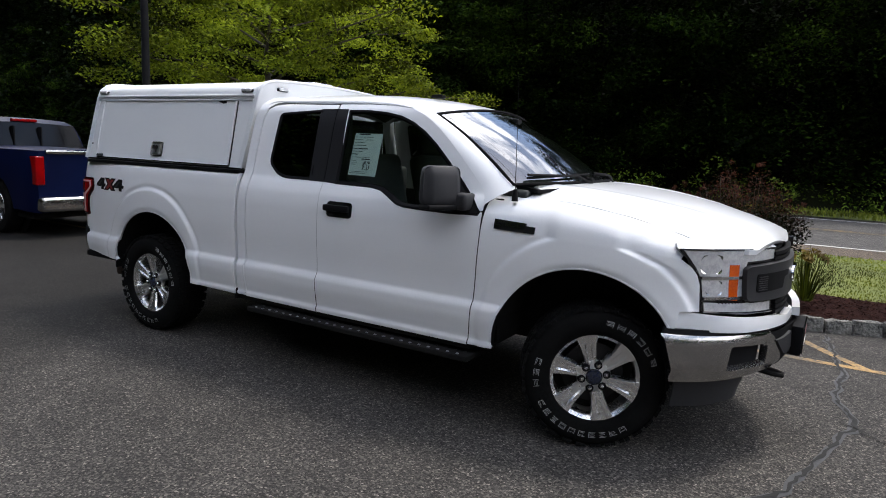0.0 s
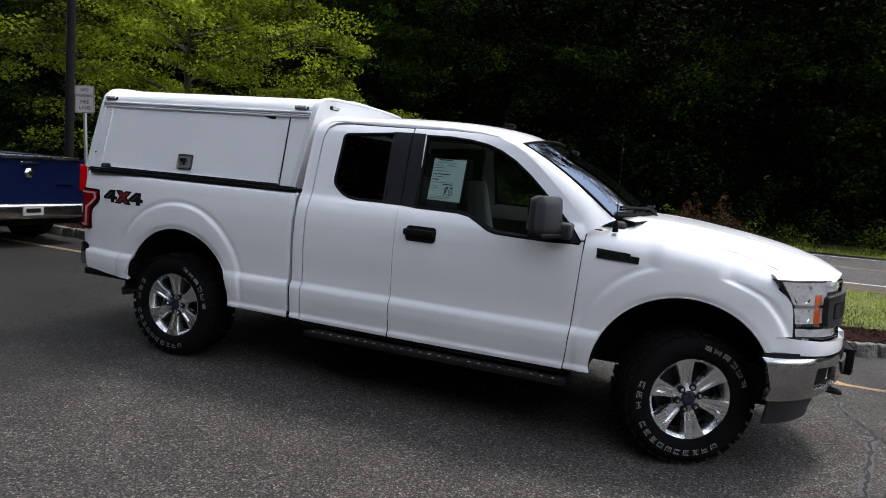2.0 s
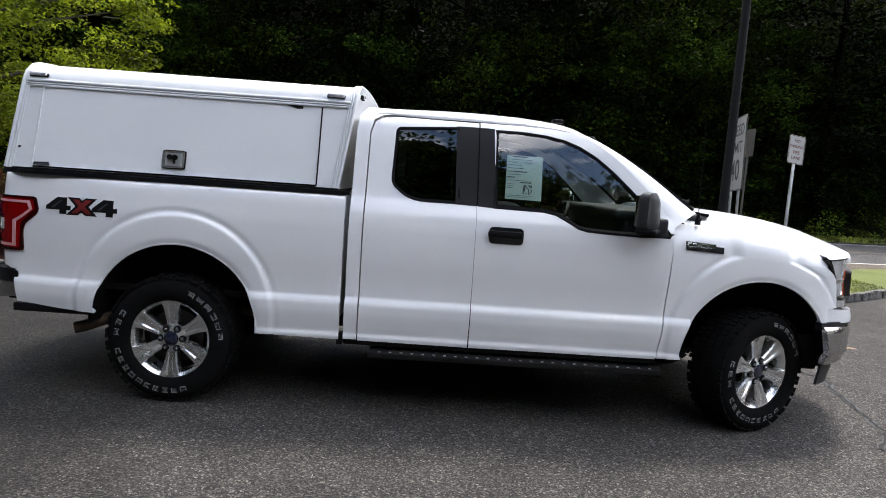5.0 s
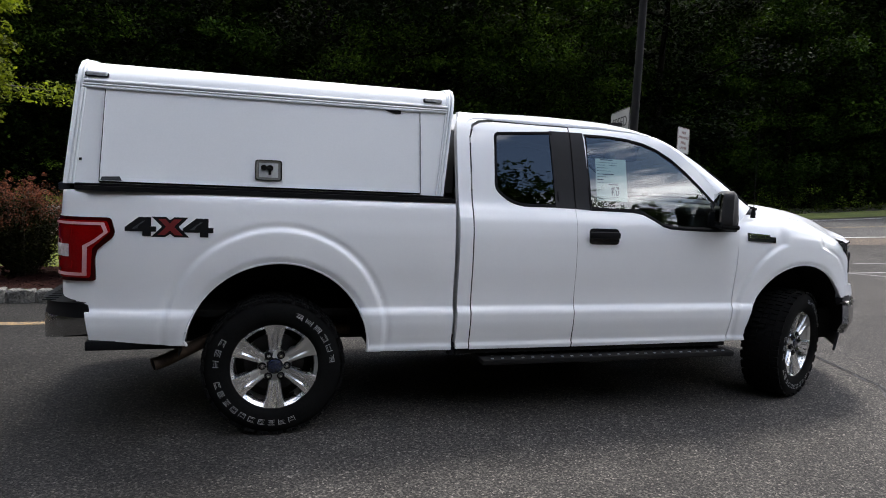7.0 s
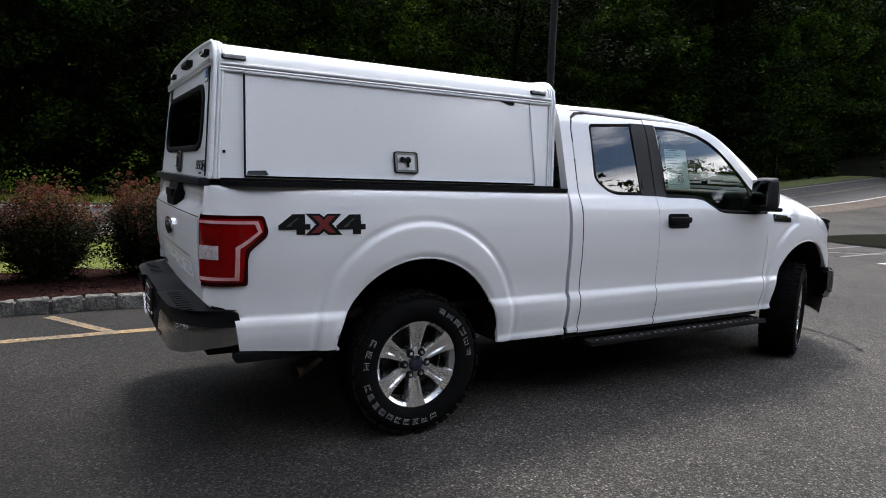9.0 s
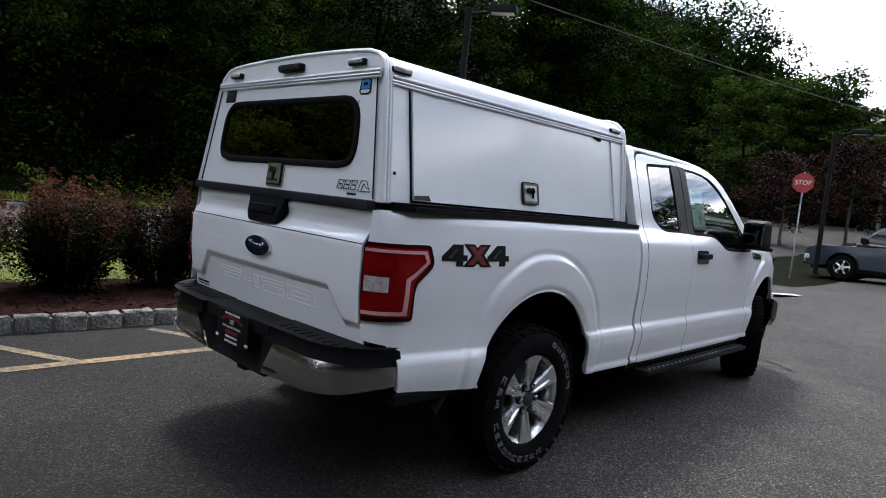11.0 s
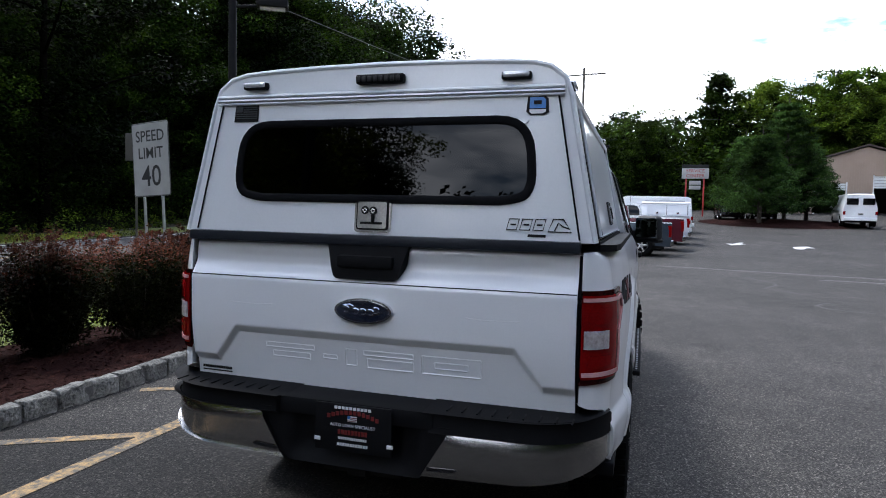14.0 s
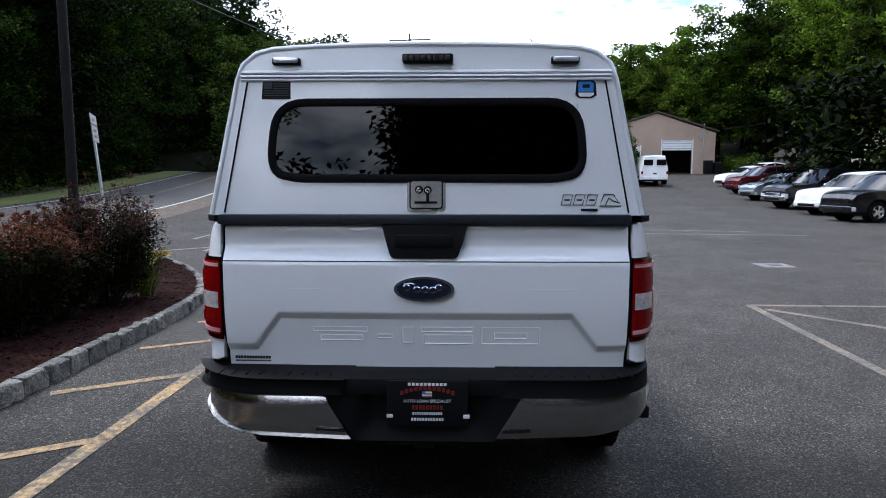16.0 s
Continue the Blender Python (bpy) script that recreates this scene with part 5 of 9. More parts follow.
for sg in (-1, 1):
    pil = bmesh.new()
    prow = []
    for i in range(13):
        t = i / 12
        j = min(6, int(t * 7))
        (xa, za), (xb, zb) = a_line[j], a_line[j + 1]
        k = t * 7 - j
        x, z = xa + (xb - xa) * k, za + (zb - za) * k
        A, B = Vector((x, sg * (w_cab(x, z) + 0.001), z)), Vector(ws_pos(sg * 1.0, -0.04 + 1.04 * t))
        C = A.lerp(B, 0.5) + Vector((0.006, sg * 0.008, 0.008))
        prow.append([pil.verts.new(p) for p in (A, A.lerp(C, 0.5) + Vector((0.002, sg * 0.003, 0.003)), C, C.lerp(B, 0.5) + Vector((0.002, sg * 0.001, 0.003)), B)])
    for P_, Q_ in zip(prow, prow[1:]):
        for j in range(4):
            pil.faces.new((P_[j], P_[j + 1], Q_[j + 1], Q_[j]) if sg < 0 else (P_[j], Q_[j], Q_[j + 1], P_[j + 1]))
    part("windscreen_pillar", pil, M["paint"], truck, angle=60)
part("roof_aerial", box_bm(2.30, 2.38, -0.42, -0.36, 1.872, 1.896, 0.01), M["black_plastic"], truck)
part("cab_back", box_bm(1.05, 1.075, -0.86, 0.86, 0.5, 1.30, 0.01), M["paint"], truck)
part("back_window", box_bm(1.055, 1.066, -0.70, 0.70, 1.30, 1.76, 0.004), M["glass_dark"], truck)

# windscreen, wipers and cowl
screen = part("windscreen", sheet_bm([(-1, 0), (1, 0), (1, 1), (-1, 1)], (0.08, 0.08), ws_pos, 0, flip=False), M["glass_front"], truck, "curved laminated windscreen")
screen.visible_shadow = False
part("screen_seal", tube_bm([ws_pos(u, 0) for u in np.linspace(-1, 1, 17)] + [ws_pos(1, v) for v in np.linspace(0.1, 1, 8)] + [ws_pos(u, 1) for u in np.linspace(0.9, -1, 17)] + [ws_pos(-1, v) for v in np.linspace(0.9, 0.1, 8)], 0.010, 6, closed=True), M["seal"], screen)
part("header_shade", sheet_bm([(-0.98, 0.93), (0.98, 0.93), (0.98, 0.995), (-0.98, 0.995)], (0.1, 0.05), lambda u, v: tuple(Vector(ws_pos(u, v)) + Vector((-0.004, 0, -0.004))), 0), M["black_gloss"], screen)
part("mirror_mount", box_bm(2.70, 2.76, -0.04, 0.04, 1.70, 1.765, 0.01), M["black_plastic"], screen)
part("cowl", sheet_bm([(-0.79, 0), (0.79, 0), (0.79, 0.14), (-0.79, 0.14)], (0.06, 0.03), lambda y, v: (3.30 + v - 0.20 * (y / 0.84)**2, y, 1.362 - 0.018 * v / 0.14 - 0.028 * (y / 0.84)**2), 0.02), M["black_plastic"], truck)
for y0, y1, base in ((-0.72, -0.05, -0.10), (-0.02, 0.60, 0.55)):
    wp = part("wiper", tube_bm([ws_pos(base / 0.83, -0.06)] + [tuple(Vector(ws_pos((base + (y0 - base) * t) / 0.83, 0.015 + 0.045 * t)) + Vector((0.02, 0, 0.022))) for t in (0.3, 0.6, 1.0)], 0.008, 6), M["black_plastic"], truck)
    part("wiper_blade", tube_bm([tuple(Vector(ws_pos((y0 + (y1 - y0) * t) / 0.83, 0.045 + 0.02 * t)) + Vector((0.008, 0, 0.012))) for t in np.linspace(0, 1, 9)], 0.007, 5), M["seal"], wp)
    part("wiper_pivot", box_bm(3.30 - 0.2 * (base / 0.84)**2, 3.345 - 0.2 * (base / 0.84)**2, base - 0.02, base + 0.02, 1.36, 1.40, 0.008), M["black_plastic"], wp)

# bonnet
hood_mid = curve_of((3.22, 1.372), (3.40, 1.366), (3.70, 1.338), (4.00, 1.292), (4.20, 1.246), (4.34, 1.200), (4.42, 1.160), (4.455, 1.125), (4.465, 1.105))


def hood_map(x, y):
    half = hood_half(x)
    t = min(1.0, abs(y) / half)
    z = hood_mid(x) + (hood_edge(x) - hood_mid(x)) * (0.35 * t**2 + 0.65 * t**5)
    ridge = 0.012 * step01(0.56, 0.66, t) * (1 - step01(0.76, 0.92, t)) * step01(4.4, 4.0, x)
    return (x - 0.16 * (y / 0.84)**2 * step01(3.45, 3.2, x), y, z + ridge)


def front_lim(y):
    return 4.462 - 0.26 * abs(y)**2 - 0.55 * max(0, abs(y) - 0.42)**1.6


hl = [(3.24, -0.800), (3.40, -0.802), (3.70, -0.775), (3.95, -0.705), (4.10, -0.655)]
edge = [(front_lim(y), y) for y in np.linspace(-0.60, 0.60, 25)]
bonnet = part("bonnet", sheet_bm(hl + edge + [(x, -y) for x, y in hl[::-1]], 0.03, hood_map, 0.025), M["paint"], truck)
ax, ay, az = 3.165, -0.872, 1.292
part("aerial_base", lathe_bm([(0.0, 0.045), (0.010, 0.045), (0.016, 0.01), (0.018, -0.02), (0.0, -0.02)], 12, "z"), M["black_plastic"], truck).location = (ax, ay, az)
part("aerial_mast", tube_bm([(ax, ay, az + 0.03), (ax - 0.01, ay, az + 0.40), (ax - 0.02, ay, az + 0.66)], [0.0026, 0.0018, 0.0012], 6), M["black_plastic"], truck)

# ---- front end ----
f_y = curve_of((0.0, 0.0), (0.2, 0.20), (0.4, 0.395), (0.6, 0.575), (0.72, 0.672), (0.82, 0.745), (0.90, 0.800), (1.0, 0.865), (1.1, 0.925))
f_x = curve_of((0.0, 4.470), (0.2, 4.458), (0.4, 4.412), (0.6, 4.325), (0.72, 4.245), (0.82, 4.165), (0.90, 4.085), (1.0, 3.995), (1.1, 3.92))


def map_front(off=0.0, lower=0.0):
    def m(u, z):
        s, a = (-1 if u < 0 else 1), abs(u)
        low = step01(0.95, 0.70, z) * (0.02 * (1 - 0.6 * step01(0.7, 0.93, a)) + lower * (1 - step01(0.62, 0.93, a)))
        n = Vector((1.0 - 0.75 * step01(0.3, 1.1, a), 0.15 + 0.75 * step01(0.3, 1.1, a), 0)).normalized()
        return (f_x(a) + (off + low) * n.x, s * (f_y(a) + (off + low * 1.4) * n.y), z)
    return m


front = new("front_end")
front.parent = truck
for sg in (-1, 1):
    S = lambda pl: [(sg * a, b) for a, b in pl]
    fasc = S([(0.945, 0.700), (0.0, 0.690), (0.0, 0.735), (0.20, 0.735), (0.30, 0.745), (0.345, 0.755), (0.80, 0.785), (0.90, 0.793), (0.935, 0.793)])
    part("lower_fascia", sheet_bm(fasc, 0.03, map_front(0.004, 0.035), 0.04, flip=sg > 0), M["paint"], front)
    hl_o = S([(0.948, 1.108), (0.345, 1.108), (0.345, 1.040), (0.572, 1.034), (0.578, 0.845), (0.345, 0.840), (0.355, 0.770), (0.828, 0.792), (0.846, 0.93), (0.872, 1.0), (0.905, 1.052)])
    hdl = part("headlamp", sheet_bm(round_poly(hl_o, 0.012, 2), 0.025, map_front(0.0), 0.05, flip=sg > 0), M["black_gloss"], front, "clear headlamp with an amber indicator strip")
    part("reflector", sheet_bm(S([(0.922, 1.099), (0.36, 1.100), (0.36, 1.050), (0.60, 1.044), (0.62, 0.972), (0.845, 0.972), (0.862, 1.01), (0.890, 1.055)]), 0.03, map_front(0.004), 0.004, flip=sg > 0), M["lamp_silver"], hdl)
    part("reflector", sheet_bm(S([(0.838, 0.958), (0.60, 0.960), (0.60, 0.870), (0.828, 0.868)]), 0.03, map_front(0.004), 0.004, flip=sg > 0), M["lamp_silver"], hdl)
    part("lower_reflector", sheet_bm(S([(0.822, 0.842), (0.58, 0.836), (0.56, 0.832), (0.375, 0.826), (0.38, 0.782), (0.816, 0.800)]), 0.03, map_front(0.004), 0.004, flip=sg > 0), M["lamp_silver"], hdl)
    part("lamp_bar", sheet_bm(S([(0.838, 0.970), (0.565, 0.974), (0.565, 0.958), (0.838, 0.955)]), 0.03, map_front(0.008), 0.006, flip=sg > 0), M["chrome"], hdl)
    part("lamp_bar", sheet_bm(S([(0.822, 0.868), (0.565, 0.870), (0.565, 0.856), (0.822, 0.854)]), 0.03, map_front(0.008), 0.006, flip=sg > 0), M["chrome"], hdl)
    for k in range(9):
        u0 = 0.60 + 0.018 * k
        part("lamp_rib", sheet_bm(S([(u0, 0.835), (u0 + 0.009, 0.835), (u0 + 0.009, 0.855), (u0, 0.855)]), 0.03, map_front(0.0055), 0.003, flip=sg > 0), M["black_gloss"], hdl)
    part("indicator", sheet_bm(S([(0.705, 1.030), (0.650, 1.030), (0.650, 0.850), (0.697, 0.854)]), 0.03, map_front(0.006), 0.004, flip=sg > 0), M["amber"], hdl, "amber indicator lens")
    shelf = bmesh.new()
    srows = [[shelf.verts.new(p) for p in (map_front(0.002)(sg * u, 1.1085), tuple(Vector(map_front(-0.02)(sg * u, 1.122))), tuple(Vector(map_front(-0.16)(sg * u, 1.150))))] for u in np.linspace(0.34, 0.950, 16)]
    for A, B in zip(srows, srows[1:]):
        for j in range(2):
            shelf.faces.new((A[j], B[j], B[j + 1], A[j + 1]))
    part("lamp_shelf", shelf, M["paint"], front)
    part("lamp_rim", tube_bm([map_front(0.006)(sg * u, z) for u, z in ((0.345, 1.104), (0.60, 1.105), (0.80, 1.105), (0.940, 1.104), (0.900, 1.052), (0.868, 1.0), (0.842, 0.93), (0.824, 0.796), (0.60, 0.782), (0.36, 0.774))], 0.0060, 6), M["black_gloss"], hdl)
    for u0, u1, z0, z1 in ((0.745, 0.845, 0.985, 1.080), (0.60, 0.635, 1.052, 1.090), (0.735, 0.815, 0.878, 0.950)):
        part("reflector_bowl", sheet_bm(round_poly(S([(u0, z0), (u1, z0), (u1, z1), (u0, z1)]), 0.02, 3), 0.012, lambda u, z, a=u0, b=u1, c=z0, d=z1: tuple(Vector(map_front(0.0065)(u, z)) - Vector((0.022, 0, 0)) * max(0.0, 1 - ((2 * (abs(u) - a) / (b - a) - 1)**2 + (2 * (z - c) / (d - c) - 1)**2) * 0.7)), 0.0, flip=sg > 0), M["chrome"], hdl)
# grille: bars, a broad charcoal frame with a nostril each side, an oval badge
part("grille_back", sheet_bm([(-0.36, 1.10), (0.36, 1.10), (0.36, 0.745), (-0.36, 0.745)], 0.05, map_front(-0.030), 0.02, flip=False), M["under"], front)
for z in (1.075, 1.048, 0.815, 0.788, 0.762):
    h = 0.36 if z > 0.9 else 0.32
    part("grille_bar", sheet_bm([(-h, z - 0.010), (h, z - 0.010), (h, z + 0.010), (-h, z + 0.010)], (0.05, 0.01), map_front(0.012), 0.03), M["black_plastic"], front)
frame_o = round_poly([(-0.632, 1.022), (-0.42, 1.032), (0.42, 1.032), (0.632, 1.022), (0.622, 0.850), (0.35, 0.842), (-0.35, 0.842), (-0.622, 0.850)], 0.03, 3)
part("grille_frame", sheet_bm(frame_o, 0.03, map_front(0.035), 0.05), M["grey_plastic"], front, "charcoal plastic grille frame")
for sg in (-1, 1):
    part("grille_nostril", sheet_bm(round_poly([(sg * 0.56, 0.985), (sg * 0.20, 0.985), (sg * 0.20, 0.955), (sg * 0.27, 0.950), (sg * 0.29, 0.893), (sg * 0.56, 0.890)], 0.012, 2), 0.03, map_front(0.0385), 0.003, flip=sg > 0), M["black_plastic"], front)
    for k in range(7):
        part("nostril_slat", sheet_bm([(sg * 0.55, 0.90 + 0.011 * k), (sg * 0.48, 0.90 + 0.011 * k), (sg * 0.48, 0.905 + 0.011 * k), (sg * 0.55, 0.905 + 0.011 * k)], 0.03, map_front(0.042), 0.003, flip=sg > 0), M["grey_plastic"], front)
fo = [(0.115 * math.cos(t), 0.942 + 0.048 * math.sin(t)) for t in np.linspace(0, 2 * math.pi, 32)[:-1]]
fb = part("oval_badge", sheet_bm(fo, 0.03, map_front(0.052), 0.02), M["chrome"], front)
part("badge_field", sheet_bm([(a * 0.9, 0.942 + (b - 0.942) * 0.84) for a, b in fo], 0.03, map_front(0.055), 0.004), M["badge_blue"], fb)

# front bumper
b_y = curve_of((0.0, 0.0), (0.25, 0.25), (0.45, 0.44), (0.60, 0.585), (0.75, 0.72), (0.86, 0.80), (0.95, 0.858), (1.05, 0.905), (1.15, 0.935))
b_x = curve_of((0.0, 4.560), (0.25, 4.528), (0.45, 4.462), (0.60, 4.395), (0.75, 4.305), (0.86, 4.225), (0.95, 4.150), (1.05, 4.070), (1.15, 3.985))


def map_fbump(off=0.0):
    def m(u, z):
        s, a = (-1 if u < 0 else 1), abs(u)
        roll = 0.030 * step01(0.52, 0.455, z) + 0.02 * step01(0.665, 0.70, z)
        return (b_x(a) + off - roll, s * (b_y(a) + off * step01(0.5, 1.1, a) - roll * 0.5 * step01(0.6, 1.1, a)), z)
    return m


fbump = new("front_bumper")
fbump.parent = truck
tagged(fbump, "chrome front bumper with black centre and lower air dam")
for sg in (-1, 1):
    S = lambda pl: [(sg * a, b) for a, b in pl]
    fog = round_poly(S([(0.735, 0.630), (0.475, 0.620), (0.462, 0.600), (0.475, 0.505), (0.755, 0.505)]), 0.018, 3)
    ch = S([(1.10, 0.692), (0.95, 0.688), (0.46, 0.680), (0.40, 0.640), (0.335, 0.560), (0.30, 0.500), (0.36, 0.462), (0.95, 0.445), (1.02, 0.445)])
    part("chrome_end", sheet_bm(keyhole(ch, fog), 0.03, map_fbump(), 0.04, flip=sg > 0), M["chrome_dull"], fbump)
    part("fog_recess", sheet_bm(fog, 0.04, map_fbump(-0.045), 0, flip=sg > 0), M["black_plastic"], fbump)
    part("centre_pad", sheet_bm(round_poly(S([(0.395, 0.625), (0.33, 0.630), (0.20, 0.650), (0.17, 0.55), (0.29, 0.535), (0.335, 0.565)]), 0.012, 2), 0.03, map_fbump(0.010), 0.03, flip=sg > 0), M["grey_plastic"], fbump)
    part("tow_hook", tube_bm([(4.40, sg * 0.30, 0.425), (4.49, sg * 0.30, 0.415), (4.53, sg * 0.28, 0.410), (4.53, sg * 0.25, 0.410), (4.49, sg * 0.235, 0.415), (4.40, sg * 0.235, 0.425)], 0.014, 8), M["under"], fbump)
part("centre_panel", sheet_bm([(-0.45, 0.672), (0.45, 0.672), (0.33, 0.555), (0.30, 0.47), (-0.30, 0.47), (-0.33, 0.555)], 0.03, map_fbump(-0.004), 0.03), M["black_plastic"], fbump)
part("upper_trim", sheet_bm([(-1.08, 0.682), (-0.40, 0.676), (0.40, 0.676), (1.08, 0.682), (1.06, 0.708), (-1.06, 0.708)], 0.03, map_fbump(-0.02), 0.05), M["black_plastic"], fbump)
part("plate_bracket", box_bm(4.545, 4.60, -0.165, 0.165, 0.50, 0.665, 0.008), M["black_plastic"], fbump)
fpl = part("dealer_plate", box_bm(4.600, 4.608, -0.155, 0.155, 0.515, 0.665, 0.003), M["black_gloss"], fbump)
part("plate_bars", box_bm(4.6075, 4.6095, -0.10, 0.10, 0.60, 0.63), M["decal_red"], fpl)
part("plate_bars", box_bm(4.6075, 4.6095, -0.09, 0.09, 0.55, 0.57), M["decal_white"], fpl)
part("air_dam", sheet_bm([(-0.93, 0.295), (-0.60, 0.275), (0.60, 0.275), (0.93, 0.295), (0.95, 0.455), (-0.95, 0.455)], 0.04, lambda u, z: (min(b_x(abs(u)) - 0.07, 4.36) - 0.03 * step01(0.45, 0.27, z), (1 if u > 0 else -1) * b_y(abs(u)) * 0.965, z + 0.09 * max(0.0, 1 - abs(u) / 0.96)**1.3 * step01(0.45, 0.27, z)), 0.015), M["grey_plastic"], fbump, "charcoal plastic air dam")
part("splash_shield", box_bm(3.95, 4.14, -0.70, 0.70, 0.36, 0.60, 0.03), M["under"], truck)

# ---- mirrors ----
for sg in (-1, 1):
    mir = new("door_mirror")
    mir.parent = truck
    tagged(mir, "large black plastic door mirror")
    turn_m = Matrix.Translation((2.80, sg * 1.055, 0)) @ Matrix.Rotation(radians(27.0 * sg), 4, "Z")

    def swept(bm):
        bmesh.ops.transform(bm, matrix=turn_m, verts=bm.verts)
        return bm
    mb = box_bm(-0.060, 0.070, -0.125, 0.125, 1.222, 1.448, 0.055, 5)
    for v in mb.verts:
        k = (v.co.z - 1.222) / 0.226
        v.co.x -= 0.05 * step01(0.0, 0.07, v.co.x) * (abs(v.co.y) / 0.125)**2 + 0.018 * step01(0.55, 1.0, k) * step01(0.0, 0.07, v.co.x)
        v.co.y *= 1.0 - 0.07 * k
    part("shell", swept(mb), M["grey_plastic"], mir, "textured charcoal shell")
    part("mirror_glass", swept(box_bm(-0.068, -0.052, -0.102, 0.102, 1.250, 1.428, 0.006)), M["mirror_glass"], mir)
    part("lower_trim", swept(box_bm(-0.052, 0.060, -0.112, 0.112, 1.206, 1.236, 0.014, 3)), M["black_plastic"], mir)
    part("arm", box_bm(2.800, 2.935, min(sg * 0.86, sg * 1.02), max(sg * 0.86, sg * 1.02), 1.205, 1.300, 0.022, 3), M["grey_plastic"], mir)
    part("arm_joint", box_bm(2.792, 2.812, min(sg * 0.90, sg * 1.00), max(sg * 0.90, sg * 1.00), 1.212, 1.312, 0.006, 2), M["black_plastic"], mir)

# ---- running boards ----
for sg in (-1, 1):
    y0, y1 = (sg * 1.02, sg * 0.78) if sg < 0 else (sg * 0.78, sg * 1.02)
    rb_o = part("running_board", box_bm(1.20, 2.99, y0, y1, 0.346, 0.380, 0.010), M["liner"], truck, "black steel running board with raised studs")
    for k in range(26):
        for r in range(3):
            part("stud", box_bm(1.26 + 0.066 * k + 0.02 * (r % 2), 1.276 + 0.066 * k + 0.02 * (r % 2), sg * (0.995 - 0.06 * r) - 0.006, sg * (0.995 - 0.06 * r) + 0.006, 0.379, 0.384, bm=None), M["dark_alloy"] if r else M["steel"], rb_o)
    for x in (1.45, 2.1, 2.75):
        part("bracket", box_bm(x - 0.03, x + 0.03, min(sg * 0.6, sg * 0.85), max(sg * 0.6, sg * 0.85), 0.36, 0.45, 0.006), M["under"], rb_o)
    part("rocker", box_bm(1.04, 2.97, min(sg * 0.86, sg * 0.945), max(sg * 0.86, sg * 0.945), 0.40, 0.47, 0.015), M["under"], truck)
    part("bed_skirt", box_bm(-0.95, -0.48, min(sg * 0.84, sg * 0.935), max(sg * 0.84, sg * 0.935), 0.478, 0.53, 0.01), M["black_plastic"], truck)
    part("rear_mud_flap", box_bm(1.0, 1.035, min(sg * 0.90, sg * 0.955), max(sg * 0.90, sg * 0.955), 0.40, 0.475, 0.004), M["black_plastic"], truck)

# ---- wheel housings, chassis ----
for cx in (0.02, ARCH_X):
    for sg in (-1, 1):
        hs = bmesh.new()
        pr = arch(cx, 0.52, 183, -3, 20)
        ring = []
        for x, z in pr:
            ring.append([hs.verts.new((x, sg * min(0.945, (w_fend if cx > 1 else w_bed)(x, max(z, 0.45)) - 0.022), z)), hs.verts.new((x, sg * 0.50, z))])
        for a, b in zip(ring, ring[1:]):
            hs.faces.new((a[0], a[1], b[1], b[0]))
        hs.faces.new([r[1] for r in ring])
        part("wheel_housing", hs, M["liner"], truck)
for sg in (-1, 1):
    part("frame_rail", box_bm(-1.0, 4.2, min(sg * 0.36, sg * 0.48), max(sg * 0.36, sg * 0.48), 0.40, 0.56, 0.01), M["under"], truck)
part("floor_pan", box_bm(1.06, 3.05, -0.86, 0.86, 0.44, 0.52, 0.02), M["under"], truck)
part("engine_block", box_bm(3.05, 4.05, -0.48, 0.48, 0.42, 1.05, 0.05), M["under"], truck)
part("firewall", box_bm(3.02, 3.10, -0.86, 0.86, 0.44, 1.28, 0.02), M["under"], truck)
part("fuel_tank", box_bm(0.85, 2.2, 0.05, 0.36, 0.30, 0.55, 0.04), M["under"], truck)
part("rear_axle", tube_bm([(0, -0.72, HUB), (0, 0.72, HUB)], 0.05, 10), M["under"], truck)
part("differential", lathe_bm([(0.0, -0.12), (0.10, -0.10), (0.15, 0.0), (0.10, 0.10), (0.0, 0.12)], 16, "y"), M["under"], truck).location = (0, 0, HUB)
part("front_axle", tube_bm([(WB, -0.70, HUB), (WB, 0.70, HUB)], 0.04, 10), M["under"], truck)
part("tail_pipe", tube_bm([(0.45, -0.62, 0.50), (-0.20, -0.66, 0.52), (-0.40, -0.70, 0.45), (-0.58, -0.80, 0.380), (-0.64, -0.83, 0.366)], 0.036, 14, caps=False), M["rust"], truck, "rusty exhaust tail pipe")
part("pipe_bore", lathe_bm([(0.0, 0.0), (0.031, 0.0)], 14, "x"), M["under"], truck).matrix_basis = Matrix.Translation((-0.635, -0.828, 0.367)) @ Matrix.Rotation(radians(26), 4, "Z")

# ---- wheels ----


def tyre_bm():
    p = [(0.236, -0.115), (0.250, -0.128), (0.272, -0.137), (0.305, -0.139), (0.337, -0.134), (0.362, -0.122), (0.376, -0.104), (0.382, -0.080), (0.384, 0.0),
         (0.382, 0.080), (0.376, 0.104), (0.362, 0.122), (0.337, 0.134), (0.305, 0.139), (0.272, 0.137), (0.250, 0.128), (0.236, 0.115)]
    return lathe_bm(p, 72, "y")


